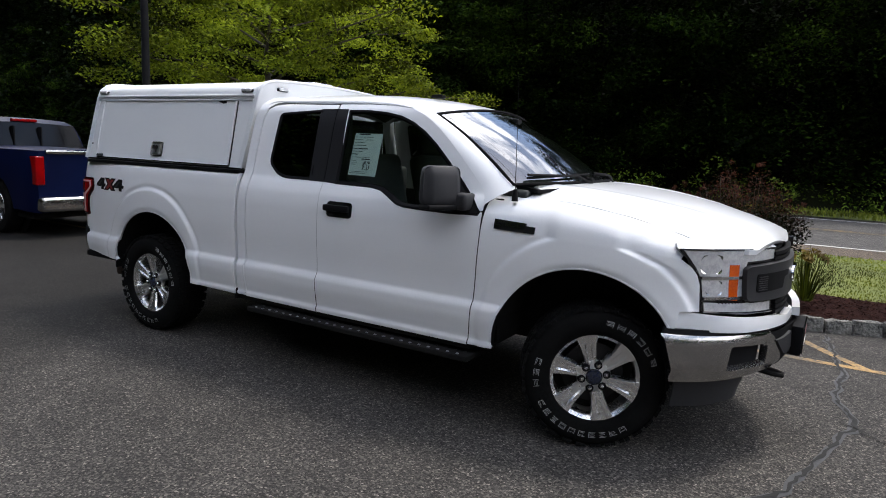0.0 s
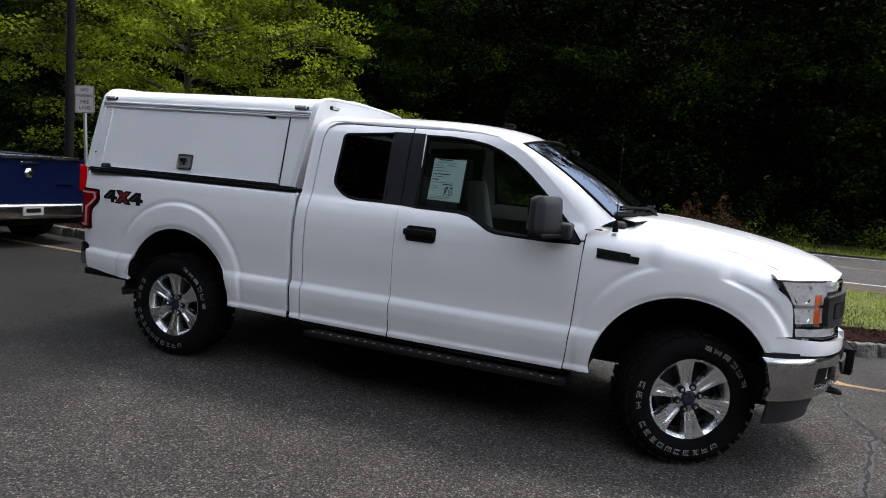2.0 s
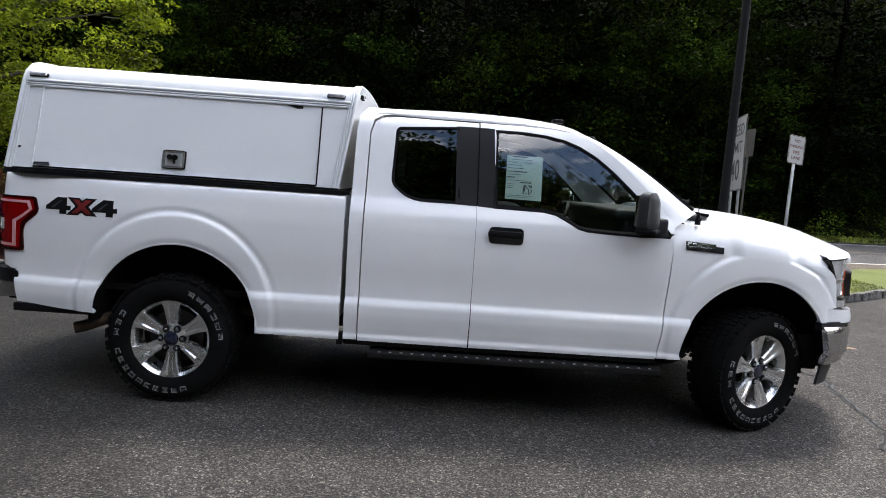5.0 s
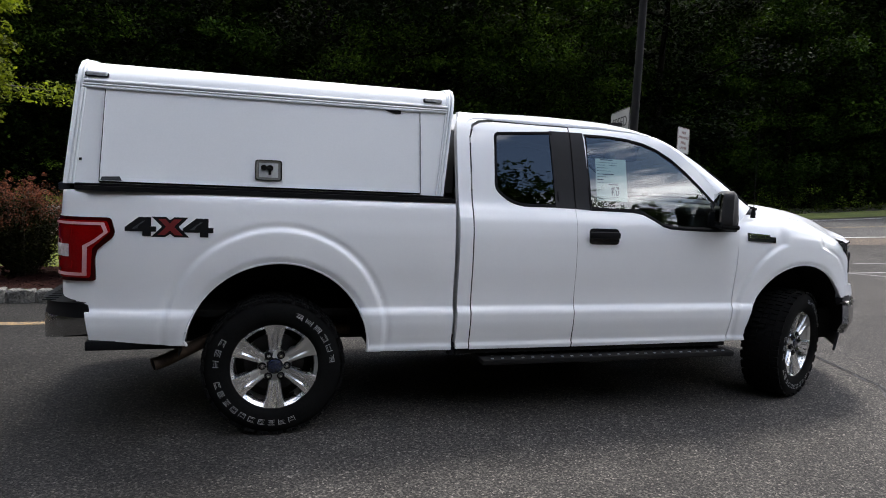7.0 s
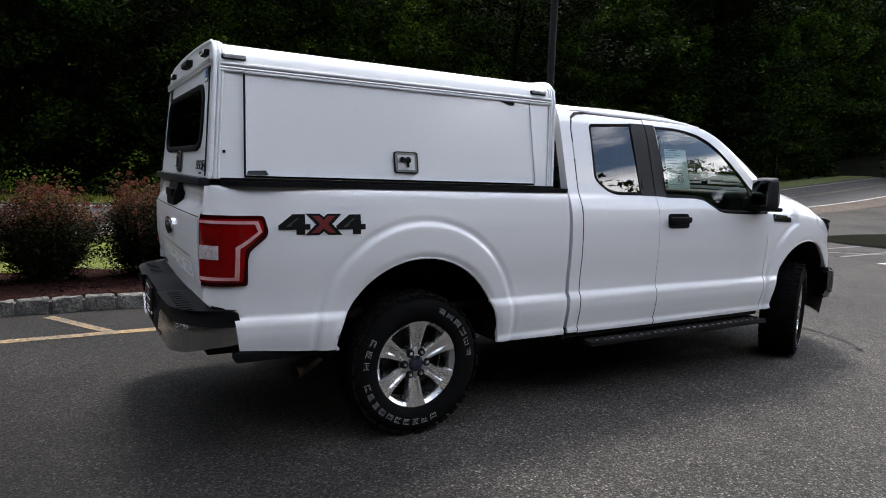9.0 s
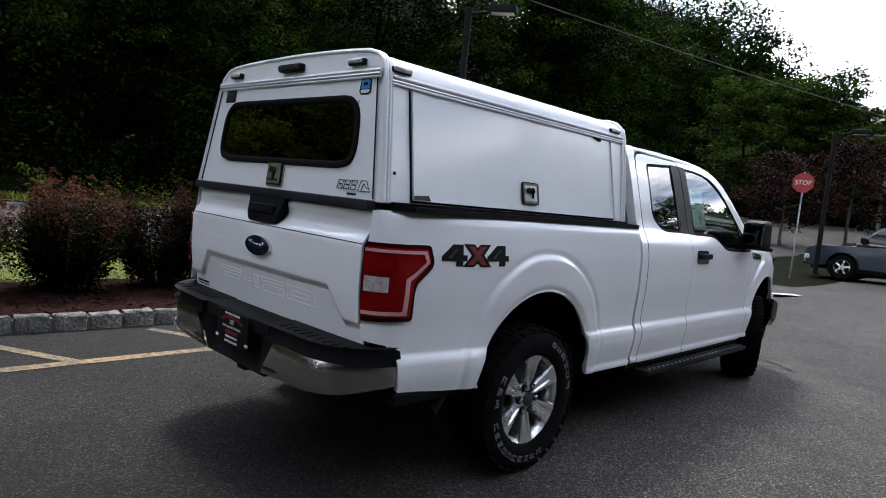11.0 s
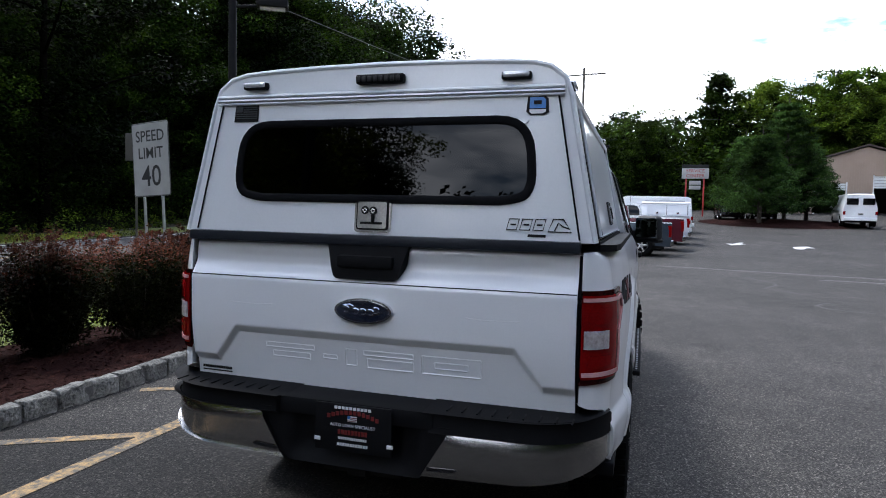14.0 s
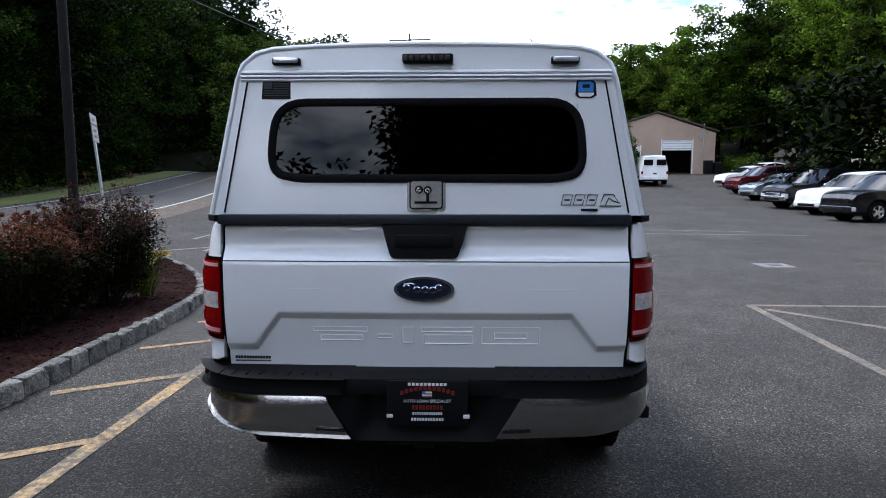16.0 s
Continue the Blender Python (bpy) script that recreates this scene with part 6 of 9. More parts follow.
def wheel_proto():
    w = thing("wheel", (0, 0, 0), "", "")
    part("tyre", tyre_bm(), M["rubber"], w, "black all-terrain tyre with raised outlined lettering shapes")
    lug = bmesh.new()
    for k in range(60):
        a = 2 * math.pi * k / 60
        R = Matrix.Rotation(-a, 4, "Y")
        for y0, y1, sk in ((-0.128, -0.086, 0.010), (-0.075, -0.030, -0.008), (-0.020, 0.022, 0.008), (0.032, 0.075, -0.008), (0.086, 0.128, 0.010)):
            dz = 0.0035 if abs(y0 + y1) < 0.2 else -0.004
            q = bmesh.new()
            box_bm(-0.0135 + sk * (k % 2 - 0.5), 0.0135 + sk * (k % 2 - 0.5), y0, y1, 0.370, 0.3875 + dz, bm=q)
            join_bm(lug, q, R)
    part("tread", lug, M["rubber"], w)
    rim_p = [(0.219, -0.10), (0.240, -0.118), (0.249, -0.124), (0.251, -0.118), (0.243, -0.100), (0.226, -0.082), (0.218, -0.055), (0.214, 0.06), (0.234, 0.10), (0.244, 0.115)]
    part("rim", lathe_bm(rim_p, 64, "y"), M["alloy"], w, "silver alloy rim")
    part("rim_well", lathe_bm([(0.214, 0.02), (0.18, 0.03), (0.06, 0.035), (0.0, 0.035)], 40, "y"), M["under"], w)
    part("brake_disc", lathe_bm([(0.165, 0.005), (0.165, -0.012), (0.08, -0.012), (0.08, -0.03), (0.0, -0.03)], 40, "y"), M["dark_alloy"], w)
    for k in range(6):
        a = math.pi * (k / 3.0)
        sp = bmesh.new()
        # widths and heights along one spoke, from hub to rim
        rows = []
        for r, hw, face, lip in ((0.052, 0.028, -0.086, 0.010), (0.088, 0.032, -0.094, 0.010), (0.132, 0.038, -0.102, 0.009), (0.180, 0.047, -0.110, 0.007), (0.213, 0.058, -0.114, 0.004), (0.239, 0.069, -0.117, 0.0)):
            sec = [(-hw, -0.045), (-hw, face + 0.012), (-hw + 0.006, face), (-hw * 0.45, face), (-hw * 0.25, face + lip), (hw * 0.25, face + lip), (hw * 0.45, face), (hw - 0.006, face), (hw, face + 0.012), (hw, -0.045)]
            rows.append([sp.verts.new((x, y, r)) for x, y in sec])
        for A, B in zip(rows, rows[1:]):
            for i in range(len(A) - 1):
                sp.faces.new((A[i], A[i + 1], B[i + 1], B[i]))
        bmesh.ops.transform(sp, matrix=Matrix.Rotation(a, 4, "Y"), verts=sp.verts)
        part("spoke", sp, M["alloy"], w, angle=25)
        b = a + math.pi / 6
        nut = part("lug_nut", lathe_bm([(0.0, -0.112), (0.007, -0.111), (0.0115, -0.104), (0.0125, -0.075)], 6, "y"), M["chrome"], w)
        nut.location = (0.0665 * math.sin(b), 0, 0.0665 * math.cos(b))
        cupp = part("nut_seat", lathe_bm([(0.0125, -0.0985), (0.021, -0.0985), (0.0235, -0.085)], 14, "y"), M["black_plastic"], w)
        cupp.location = nut.location
    part("hub_face", lathe_bm([(0.045, -0.098), (0.05, -0.096), (0.085, -0.086), (0.092, -0.076), (0.092, -0.05)], 36, "y"), M["alloy"], w)
    part("centre_cap", lathe_bm([(0.0, -0.106), (0.030, -0.105), (0.038, -0.102), (0.042, -0.094)], 28, "y"), M["badge_blue"], w, "dark blue centre cap")
    # raised outlined shapes round the sidewall
    spans = [(a, 8.2) for a in np.linspace(196, 288, 10)] + [(a, 8.6) for a in (152, 163, 174)] + [(a, 9.4) for a in np.linspace(8, 66, 6)]
    masks = ((0, 1, 2), (0, 1, 2, 3), (1, 2, 4), (0, 1, 2, 4), (1, 2, 3, 4), (0, 2, 3), (0, 1, 4), (2, 3, 4))
    for li, (mid, wid) in enumerate(spans):
        ow = bmesh.new()
        strokes = ((0.296, 0.2985, -1, 1), (0.3235, 0.326, -1, 1), (0.296, 0.326, -1, -0.84), (0.296, 0.326, 0.84, 1), (0.309, 0.3115, -0.85, 0.85), (0.3025, 0.3045, -0.6, 0.6), (0.3175, 0.3195, -0.6, 0.6))
        for (r0, r1, a0, a1) in [strokes[j] for j in masks[(li * 3 + li // 4) % 8] + (5, 6)]:
            n = 3
            t0, t1 = radians(mid + wid * 0.40 * a0), radians(mid + wid * 0.40 * a1)
            va = []
            for i in range(n + 1):
                t = t0 + (t1 - t0) * i / n
                va.append([ow.verts.new((r * math.cos(t), -0.1404 if r < 0.311 else -0.1388, r * math.sin(t))) for r in (r0, r1)])
            for A, B in zip(va, va[1:]):
                ow.faces.new((A[0], A[1], B[1], B[0]))
        part("sidewall_shape", ow, M["letter_white"], w, "off-white outlined shape on the tyre wall")
    return w


def merge_under(child, parent, m):
    child.parent = parent
    child.matrix_basis = m


wheel = wheel_proto()
wheel["label"] = "six-spoke silver alloy wheel with all-terrain tyre"
spin = [Matrix.Rotation(radians(a), 4, "Y") for a in (0, -14, 37, 80)]
STEER = Matrix.Rotation(radians(25.5), 4, "Z")
merge_under(wheel, truck, Matrix.Translation((0, -0.840, HUB)) @ spin[0])
for m in (Matrix.Translation((WB - 0.028, -0.748, HUB)) @ STEER @ spin[1],
          Matrix.Translation((0, 0.840, HUB)) @ Matrix.Rotation(math.pi, 4, "Z") @ spin[2],
          Matrix.Translation((WB - 0.028, 0.760, HUB)) @ STEER @ Matrix.Rotation(math.pi, 4, "Z") @ spin[3]):
    copy_thing(wheel, m)

# ---- cab interior ----


def seat_at(x, y, wide):
    s = new("seat")
    s.parent = truck
    tagged(s, "grey vinyl seat")
    c = box_bm(x - 0.05, x + 0.48, y - wide / 2, y + wide / 2, 0.72, 0.92, 0.06, 3)
    part("cushion", c, M["seat"], s)
    b = box_bm(-0.08, 0.08, y - wide / 2, y + wide / 2, 0.0, 0.62, 0.06, 3)
    bmesh.ops.transform(b, matrix=Matrix.Translation((x, 0, 0.88)) @ Matrix.Rotation(radians(-14), 4, "Y"), verts=b.verts)
    part("backrest", b, M["seat"], s)
    h = box_bm(x - 0.24, x - 0.15, y - 0.13, y + 0.13, 1.49, 1.66, 0.04, 3)
    part("headrest", h, M["seat"], s)


for y in (-0.42, 0.42):
    seat_at(1.95, y, 0.56)
part("rear_bench", box_bm(1.15, 1.35, -0.72, 0.72, 0.75, 1.38, 0.05, 3), M["seat"], truck)
dash_o = part("dashboard", box_bm(2.72, 3.12, -0.80, 0.80, 0.95, 1.30, 0.05, 3), M["dash"], truck)
part("dash_top", box_bm(2.66, 3.22, -0.82, 0.82, 1.27, 1.335, 0.03, 3), M["dash"], dash_o)
sw = lathe_bm([(0.165, 0.0), (0.175, 0.014), (0.19, 0.0), (0.175, -0.014), (0.165, 0.0)], 28, "x")
bmesh.ops.transform(sw, matrix=Matrix.Translation((2.55, 0.40, 1.17)) @ Matrix.Rotation(radians(25), 4, "Y"), verts=sw.verts)
stw = part("steering_wheel", sw, M["dash"], truck)
part("wheel_boss", tube_bm([(2.55, 0.40, 1.17), (2.80, 0.40, 1.10)], [0.07, 0.05], 12), M["dash"], stw)
part("headliner", sheet_bm([(1.08, -0.70), (2.52, -0.70), (2.52, 0.70), (1.08, 0.70)], 0.1, lambda x, y: (roof_map(x, y)[0], y, roof_map(x, y)[2] - 0.035), 0), M["headliner"], truck)
for sg in (-1, 1):
    part("door_card", box_bm(1.12, 2.98, min(sg * 0.85, sg * 0.88), max(sg * 0.85, sg * 0.88), 0.55, 1.17, 0.01), M["dash"], truck)
    part("inner_pillar", box_bm(1.70, 1.84, min(sg * 0.66, sg * 0.72), max(sg * 0.66, sg * 0.72), 1.20, 1.76, 0.02), M["dash"], truck)
part("cab_mirror", box_bm(2.66, 2.70, -0.13, 0.13, 1.64, 1.71, 0.015), M["black_plastic"], truck)
# buyers' sheet behind the side glass
pm_ = map_side(-1, w_cab, -0.020)
sheet_o = part("window_sheet", sheet_bm([(1.968, 1.352), (2.190, 1.349), (2.192, 1.618), (1.972, 1.618)], 0.05, pm_, 0.001), M["paper"], truck, "pale green printed paper taped inside the glass")
pb = bmesh.new()
random.seed(4)
for z, a, b, h in [(1.612, 0.05, 0.14, 0.007), (1.594, 0.02, 0.17, 0.002), (1.577, 0.02, 0.08, 0.003), (1.577, 0.11, 0.17, 0.003), (1.560, 0.02, 0.10, 0.003), (1.541, 0.02, 0.12, 0.003), (1.520, 0.02, 0.055, 0.004), (1.520, 0.06, 0.14, 0.006), (1.503, 0.02, 0.10, 0.003),
                   (1.485, 0.02, 0.065, 0.006), (1.466, 0.02, 0.17, 0.002), (1.455, 0.10, 0.17, 0.006), (1.444, 0.02, 0.06, 0.002), (1.432, 0.02, 0.07, 0.002), (1.42, 0.02, 0.055, 0.002), (1.375, 0.02, 0.17, 0.002), (1.365, 0.02, 0.15, 0.002)]:
    sheet_bm([(1.957 + a, z - h / 2), (1.957 + b, z - h / 2), (1.957 + b, z + h / 2), (1.957 + a, z + h / 2)], 0.06, map_side(-1, w_cab, -0.0185), 0, bm=pb)
for i in range(7):
    for j in range(7):
        if random.random() < 0.55:
            sheet_bm([(2.075 + 0.008 * i, 1.386 + 0.008 * j), (2.082 + 0.008 * i, 1.386 + 0.008 * j), (2.082 + 0.008 * i, 1.393 + 0.008 * j), (2.075 + 0.008 * i, 1.393 + 0.008 * j)], 0.06, map_side(-1, w_cab, -0.0185), 0, bm=pb)
part("print_bars", pb, M["decal_grey"], sheet_o)

# ---- the canopy on the bed ----
canopy = thing("truck_canopy", (0, 0, 1.353), "white commercial truck canopy with side doors clamped on the bed rails", "truck canopy")
CZ = 1.33
sec = [(0.845, 1.336), (0.843, 1.345), (0.742, 1.855), (0.735, 1.893), (0.714, 1.932), (0.667, 1.965), (0.60, 1.982), (0.45, 1.991), (0.25, 1.997), (0.0, 2.000)]
full = [(-y, z) for y, z in sec] + [(y, z) for y, z in sec[-2::-1]]
acc = [0.0]
for (y0, z0), (y1, z1) in zip(full, full[1:]):
    acc.append(acc[-1] + math.hypot(y1 - y0, z1 - z0))
LEN = acc[-1]


def cap_yz(s):
    s = max(0.0, min(LEN, s))
    i = 0
    while i < len(acc) - 2 and acc[i + 1] < s:
        i += 1
    t = (s - acc[i]) / (acc[i + 1] - acc[i])
    return full[i][0] + (full[i + 1][0] - full[i][0]) * t, full[i][1] + (full[i + 1][1] - full[i][1]) * t


def cap_x(u, z):
    """u 0 at the rear edge to 1 at the front edge; both ends lean."""
    k = (z - 1.336) / 0.64
    return (-1.045 + 0.055 * k) * (1 - u) + (0.945 + 0.085 * k) * u


def cap_side_s(z):
    """Length along the section of height z on the camera's side."""
    return acc[1] + (z - 1.345) / (1.855 - 1.345) * (acc[2] - acc[1])


CAP = Matrix.Translation((0, 0, -CZ))


def cpart(name, bm, mat, parent=None, label="", angle=38.0):
    bmesh.ops.transform(bm, matrix=CAP, verts=bm.verts)
    return part(name, bm, mat, parent or canopy, label, angle)


def cap_map(off=0.0):
    def m(u, s):
        y, z = cap_yz(s)
        y2, z2 = cap_yz(s + 0.004)
        y1, z1 = cap_yz(s - 0.004)
        n = Vector((0, -(z2 - z1), y2 - y1)).normalized()
        p = Vector((cap_x(u, z), y, z)) + n * off
        return tuple(p)
    return m


def cap_xs(x, z):
    """The panel's own (u, s) of a point x, z on the camera's side."""
    lo, hi = cap_x(0, z), cap_x(1, z)
    return ((x - lo) / (hi - lo), cap_side_s(z))


cpart("shell", sheet_bm([(0, 0), (1, 0), (1, LEN), (0, LEN)], (0.04, 0.03), cap_map(), 0.0), M["cap_paint"], None, "white shell with rounded shoulders")
# end faces
for u, nm in ((1.0, "front_face"),):
    fb_ = bmesh.new()
    fb_.faces.new([fb_.verts.new((cap_x(u, z), y, z)) for y, z in full])
    cpart(nm, fb_, M["cap_paint"])
# rolled edge mouldings at both ends, two ribs each
for u, sgn in ((0.0, -1), (1.0, 1)):
    for d, r, mt in ((0.0, 0.011, "cap_metal"), (0.020, 0.008, "cap_metal"), (0.034, 0.006, "cap_metal")):
        pts = []
        for i in range(41):
            s = LEN * i / 40
            p = Vector(cap_map(0.004)(u, s))
            p.x -= sgn * d
            pts.append(p)
        cpart("edge_moulding", tube_bm(pts, r, 8), M[mt])
# drip rail along both sides
for mir in (0, 1):
    for zz, r in ((1.868, 0.010), (1.850, 0.007), (1.838, 0.006)):
        s = cap_side_s(zz)
        s = LEN - s if mir else s
        pts = [cap_map(0.008)(u, s) for u in np.linspace(0.012, 0.985, 12)]
        cpart("drip_rail", tube_bm(pts, r, 8), M["cap_metal"] if r != 0.007 else M["alum"])
# side door, latch, little maker's plate
for mir in (0, 1):
    def flip_s(pl):
        return [(u, LEN - s) for u, s in pl] if mir else pl
    dpl = flip_s([cap_xs(-0.885, 1.352), cap_xs(0.812, 1.352), cap_xs(0.812, 1.828), cap_xs(-0.868, 1.828)])
    dr = cpart("side_door", sheet_bm(dpl, (0.05, 0.05), cap_map(0.010), 0.010, flip=True), M["cap_paint"], None, "flat white side access door")
    for (xa, za), (xb, zb) in (((-0.888, 1.352), (-0.871, 1.828)), ((0.815, 1.352), (0.815, 1.828)), ((-0.888, 1.3495), (0.815, 1.3495))):
        ends_ = flip_s([cap_xs(xa, za), cap_xs(xb, zb)])
        cpart("door_seam", tube_bm([cap_map(0.003)(ends_[0][0] + (ends_[1][0] - ends_[0][0]) * k / 8, ends_[0][1] + (ends_[1][1] - ends_[0][1]) * k / 8) for k in range(9)], 0.0045, 5), M["seal"], dr)
    lt = cpart("latch", sheet_bm(round_poly(flip_s([cap_xs(-0.118, 1.386), cap_xs(0.024, 1.386), cap_xs(0.024, 1.500), cap_xs(-0.118, 1.500)]), 0.012, 3), (0.02, 0.02), cap_map(0.014), 0.006, flip=True), M["black_gloss"], dr, "folding T-handle latch in a chrome dish")
    cpart("dish", sheet_bm(round_poly(flip_s([cap_xs(-0.112, 1.391), cap_xs(0.018, 1.391), cap_xs(0.018, 1.495), cap_xs(-0.112, 1.495)]), 0.010, 3), (0.02, 0.02), cap_map(0.019), 0.006, flip=True), M["dish_metal"], lt)
    cpart("dish_well", sheet_bm(flip_s([cap_xs(-0.098, 1.404), cap_xs(0.004, 1.404), cap_xs(0.004, 1.482), cap_xs(-0.098, 1.482)]), (0.02, 0.02), cap_map(0.0205), 0.002, flip=True), M["alum"], lt)
    for cx_, cz_, r_ in ((-0.072, 1.456, 0.015), (-0.040, 1.454, 0.017)):
        us_ = [cap_xs(cx_ + 1.1 * r_ * math.cos(t), cz_ + r_ * math.sin(t)) for t in np.linspace(0, 2 * math.pi, 14)[:-1]]
        cpart("lock", sheet_bm(flip_s(us_), 0.02, cap_map(0.0255), 0.006, flip=True), M["black_gloss"], lt)
    cpart("t_grip", sheet_bm(flip_s([cap_xs(-0.048, 1.416), cap_xs(-0.034, 1.416), cap_xs(-0.036, 1.450), cap_xs(-0.046, 1.450)]), 0.02, cap_map(0.0265), 0.006, flip=True), M["black_gloss"], lt)
    mk = cpart("maker_plate", sheet_bm(flip_s([cap_xs(-0.882, 1.356), cap_xs(-0.780, 1.356), cap_xs(-0.792, 1.378), cap_xs(-0.875, 1.374)]), 0.03, cap_map(0.013), 0.003, flip=True), M["decal_grey"], dr)
    for zz in (1.905,):
        for x in (-0.915, 0.895):
            mkb = box_bm(x - 0.056, x + 0.056, -0.746, -0.705, zz - 0.014, zz + 0.010, 0.008, 3)
            if mir:
                bmesh.ops.transform(mkb, matrix=Matrix.Diagonal((1, -1, 1, 1)), verts=mkb.verts)
            ml = cpart("marker_lamp", mkb, M["black_plastic"], None, "clear marker lamp with black base")
            lb = box_bm(x - 0.051, x + 0.051, -0.755, -0.722, zz - 0.008, zz + 0.014, 0.008, 3)
            if mir:
                bmesh.ops.transform(lb, matrix=Matrix.Diagonal((1, -1, 1, 1)), verts=lb.verts)
            cpart("lens", lb, M["clear_lens"], ml)
    hinge = cpart("door_stay", sheet_bm(flip_s([cap_xs(0.60, 1.826), cap_xs(0.665, 1.806), cap_xs(0.70, 1.810), cap_xs(0.70, 1.826)]), 0.03, cap_map(0.013), 0.002, flip=True), M["black_plastic"], dr)
    cpart("rivet", sheet_bm(flip_s([cap_xs(-0.985, 1.455), cap_xs(-0.972, 1.455), cap_xs(-0.972, 1.468), cap_xs(-0.985, 1.468)]), 0.03, cap_map(0.004), 0.003, flip=True), M["black_plastic"])
    cpart("gasket", box_bm(-1.0, 0.955, *((0.825, 0.862) if mir else (-0.862, -0.825)), 1.330, 1.342, 0.004), M["seal"])

# rear door of the canopy


def rear_x(z):
    return cap_x(0, z)


def rear_map(off=0.0):
    return lambda y, z: (rear_x(z) - off, y, z)


rear_pl = [(-y, z) for y, z in sec] + [(y, z) for y, z in sec[-2::-1]]
inner = [(y * 0.996, 1.336 + (z - 1.336) * 0.998) for y, z in rear_pl]
win = round_poly([(-0.628, 1.500), (-0.600, 1.780), (0.590, 1.780), (0.618, 1.500), (0.50, 1.476), (-0.51, 1.476)], [0.11, 0.12, 0.12, 0.11, 0.03, 0.03], 6)
back = cpart("rear_door", sheet_bm(keyhole(inner, win), 0.05, rear_map(0.004), 0.012, flip=True), M["cap_paint"], None, "white lift-up rear door with a dark window")
door_pl = [(-0.795, 1.340), (-0.700, 1.862), (0.700, 1.862), (0.795, 1.340)]
cpart("door_skin", sheet_bm(keyhole(door_pl, win), 0.05, rear_map(0.010), 0.008, flip=True), M["cap_paint"], back)
cpart("window_frame", ring_bm([[(rear_x(z) - o, y, z) for y, z in inset(win, d)] for d, o in ((-0.013, 0.010), (-0.011, 0.019), (-0.006, 0.021), (0.012, 0.021), (0.018, 0.017), (0.020, 0.011))]), M["seal"], back, "black rubber window frame")
cpart("window_pane", sheet_bm(win, 0.08, rear_map(0.012), 0, flip=True), M["glass_cap"], back, "very dark privacy glass")
for zz, r, mt in ((1.892, 0.009, "cap_metal"), (1.876, 0.009, "alum"), (1.864, 0.006, "cap_metal")):
    cpart("gutter", tube_bm([(rear_x(zz) - 0.016, y, zz) for y in np.linspace(-0.722, 0.722, 9)], r, 8), M[mt], back)
for sg in (-1, 1):
    cpart("hinge_bolt", lathe_bm([(0.0, -0.026), (0.006, -0.025), (0.008, -0.01)], 8, "x"), M["black_plastic"], back).location = (rear_x(1.9) + 0.004, sg * 0.665, 1.905 - CZ)
    ml = cpart("marker_lamp", box_bm(rear_x(1.935) - 0.030, rear_x(1.935), sg * 0.545 - 0.055, sg * 0.545 + 0.055, 1.922, 1.950, 0.009, 3), M["black_plastic"], None, "clear marker lamp with black base")
    cpart("lens", box_bm(rear_x(1.935) - 0.036, rear_x(1.935) - 0.008, sg * 0.545 - 0.049, sg * 0.545 + 0.049, 1.929, 1.949, 0.008, 3), M["clear_lens"], ml)
    cpart("door_edge", tube_bm([(rear_x(z) - 0.014, sg * (0.795 + (0.700 - 0.795) * (z - 1.340) / 0.522), z) for z in (1.345, 1.5, 1.7, 1.858)], 0.0035, 5), M["seal"], back)
lb = cpart("brake_lamp", box_bm(rear_x(1.94) - 0.035, rear_x(1.94), -0.110, 0.088, 1.926, 1.962, 0.009, 3), M["black_plastic"], None, "black high-level brake lamp with clear cells")
for k in range(8):
    y = -0.098 + 0.0235 * k
    cpart("cell", box_bm(rear_x(1.94) - 0.039, rear_x(1.94) - 0.03, y, y + 0.019, 1.933, 1.954, 0.004), M["dark_alloy"], lb)
lt = cpart("latch", sheet_bm(round_poly([(-0.082, 1.350), (0.070, 1.350), (0.070, 1.484), (-0.082, 1.484)], 0.016, 3), 0.04, rear_map(0.016), 0.012, flip=True), M["dish_metal"], back, "folding T-handle latch in a chrome dish")
cpart("dish", sheet_bm(round_poly([(-0.072, 1.360), (0.060, 1.360), (0.060, 1.474), (-0.072, 1.474)], 0.012, 3), 0.04, rear_map(0.022), 0.008, flip=True), M["seal"], lt)
cpart("dish_well", sheet_bm(round_poly([(-0.066, 1.366), (0.054, 1.366), (0.054, 1.468), (-0.066, 1.468)], 0.008, 2), 0.04, rear_map(0.0245), 0.001, flip=True), M["dish_metal"], lt)
for y, z, r in ((0.022, 1.436, 0.016), (-0.012, 1.434, 0.016)):
    for rr, o, mt in ((r, 0.0285, "black_plastic"), (r * 0.62, 0.031, "chrome_dull"), (r * 0.22, 0.0325, "black_plastic")):
        cpart("lock", sheet_bm([(y + rr * math.cos(a), z + rr * math.sin(a)) for a in np.linspace(0, 2 * math.pi, 17)[:-1]], 0.04, rear_map(o), 0.003, flip=True), M[mt], lt)
cpart("t_grip", box_bm(rear_x(1.41) - 0.036, rear_x(1.41) - 0.024, -0.018, -0.006, 1.388, 1.424, 0.003), M["black_plastic"], lt)
cpart("t_grip", box_bm(rear_x(1.41) - 0.034, rear_x(1.41) - 0.024, -0.050, 0.040, 1.382, 1.391, 0.002), M["black_plastic"], lt)
cpart("bottom_rail", box_bm(-1.090, -1.035, -0.800, 0.812, 1.300, 1.340, 0.008), M["rail_metal"], None, "dark metal strip over the tailgate")
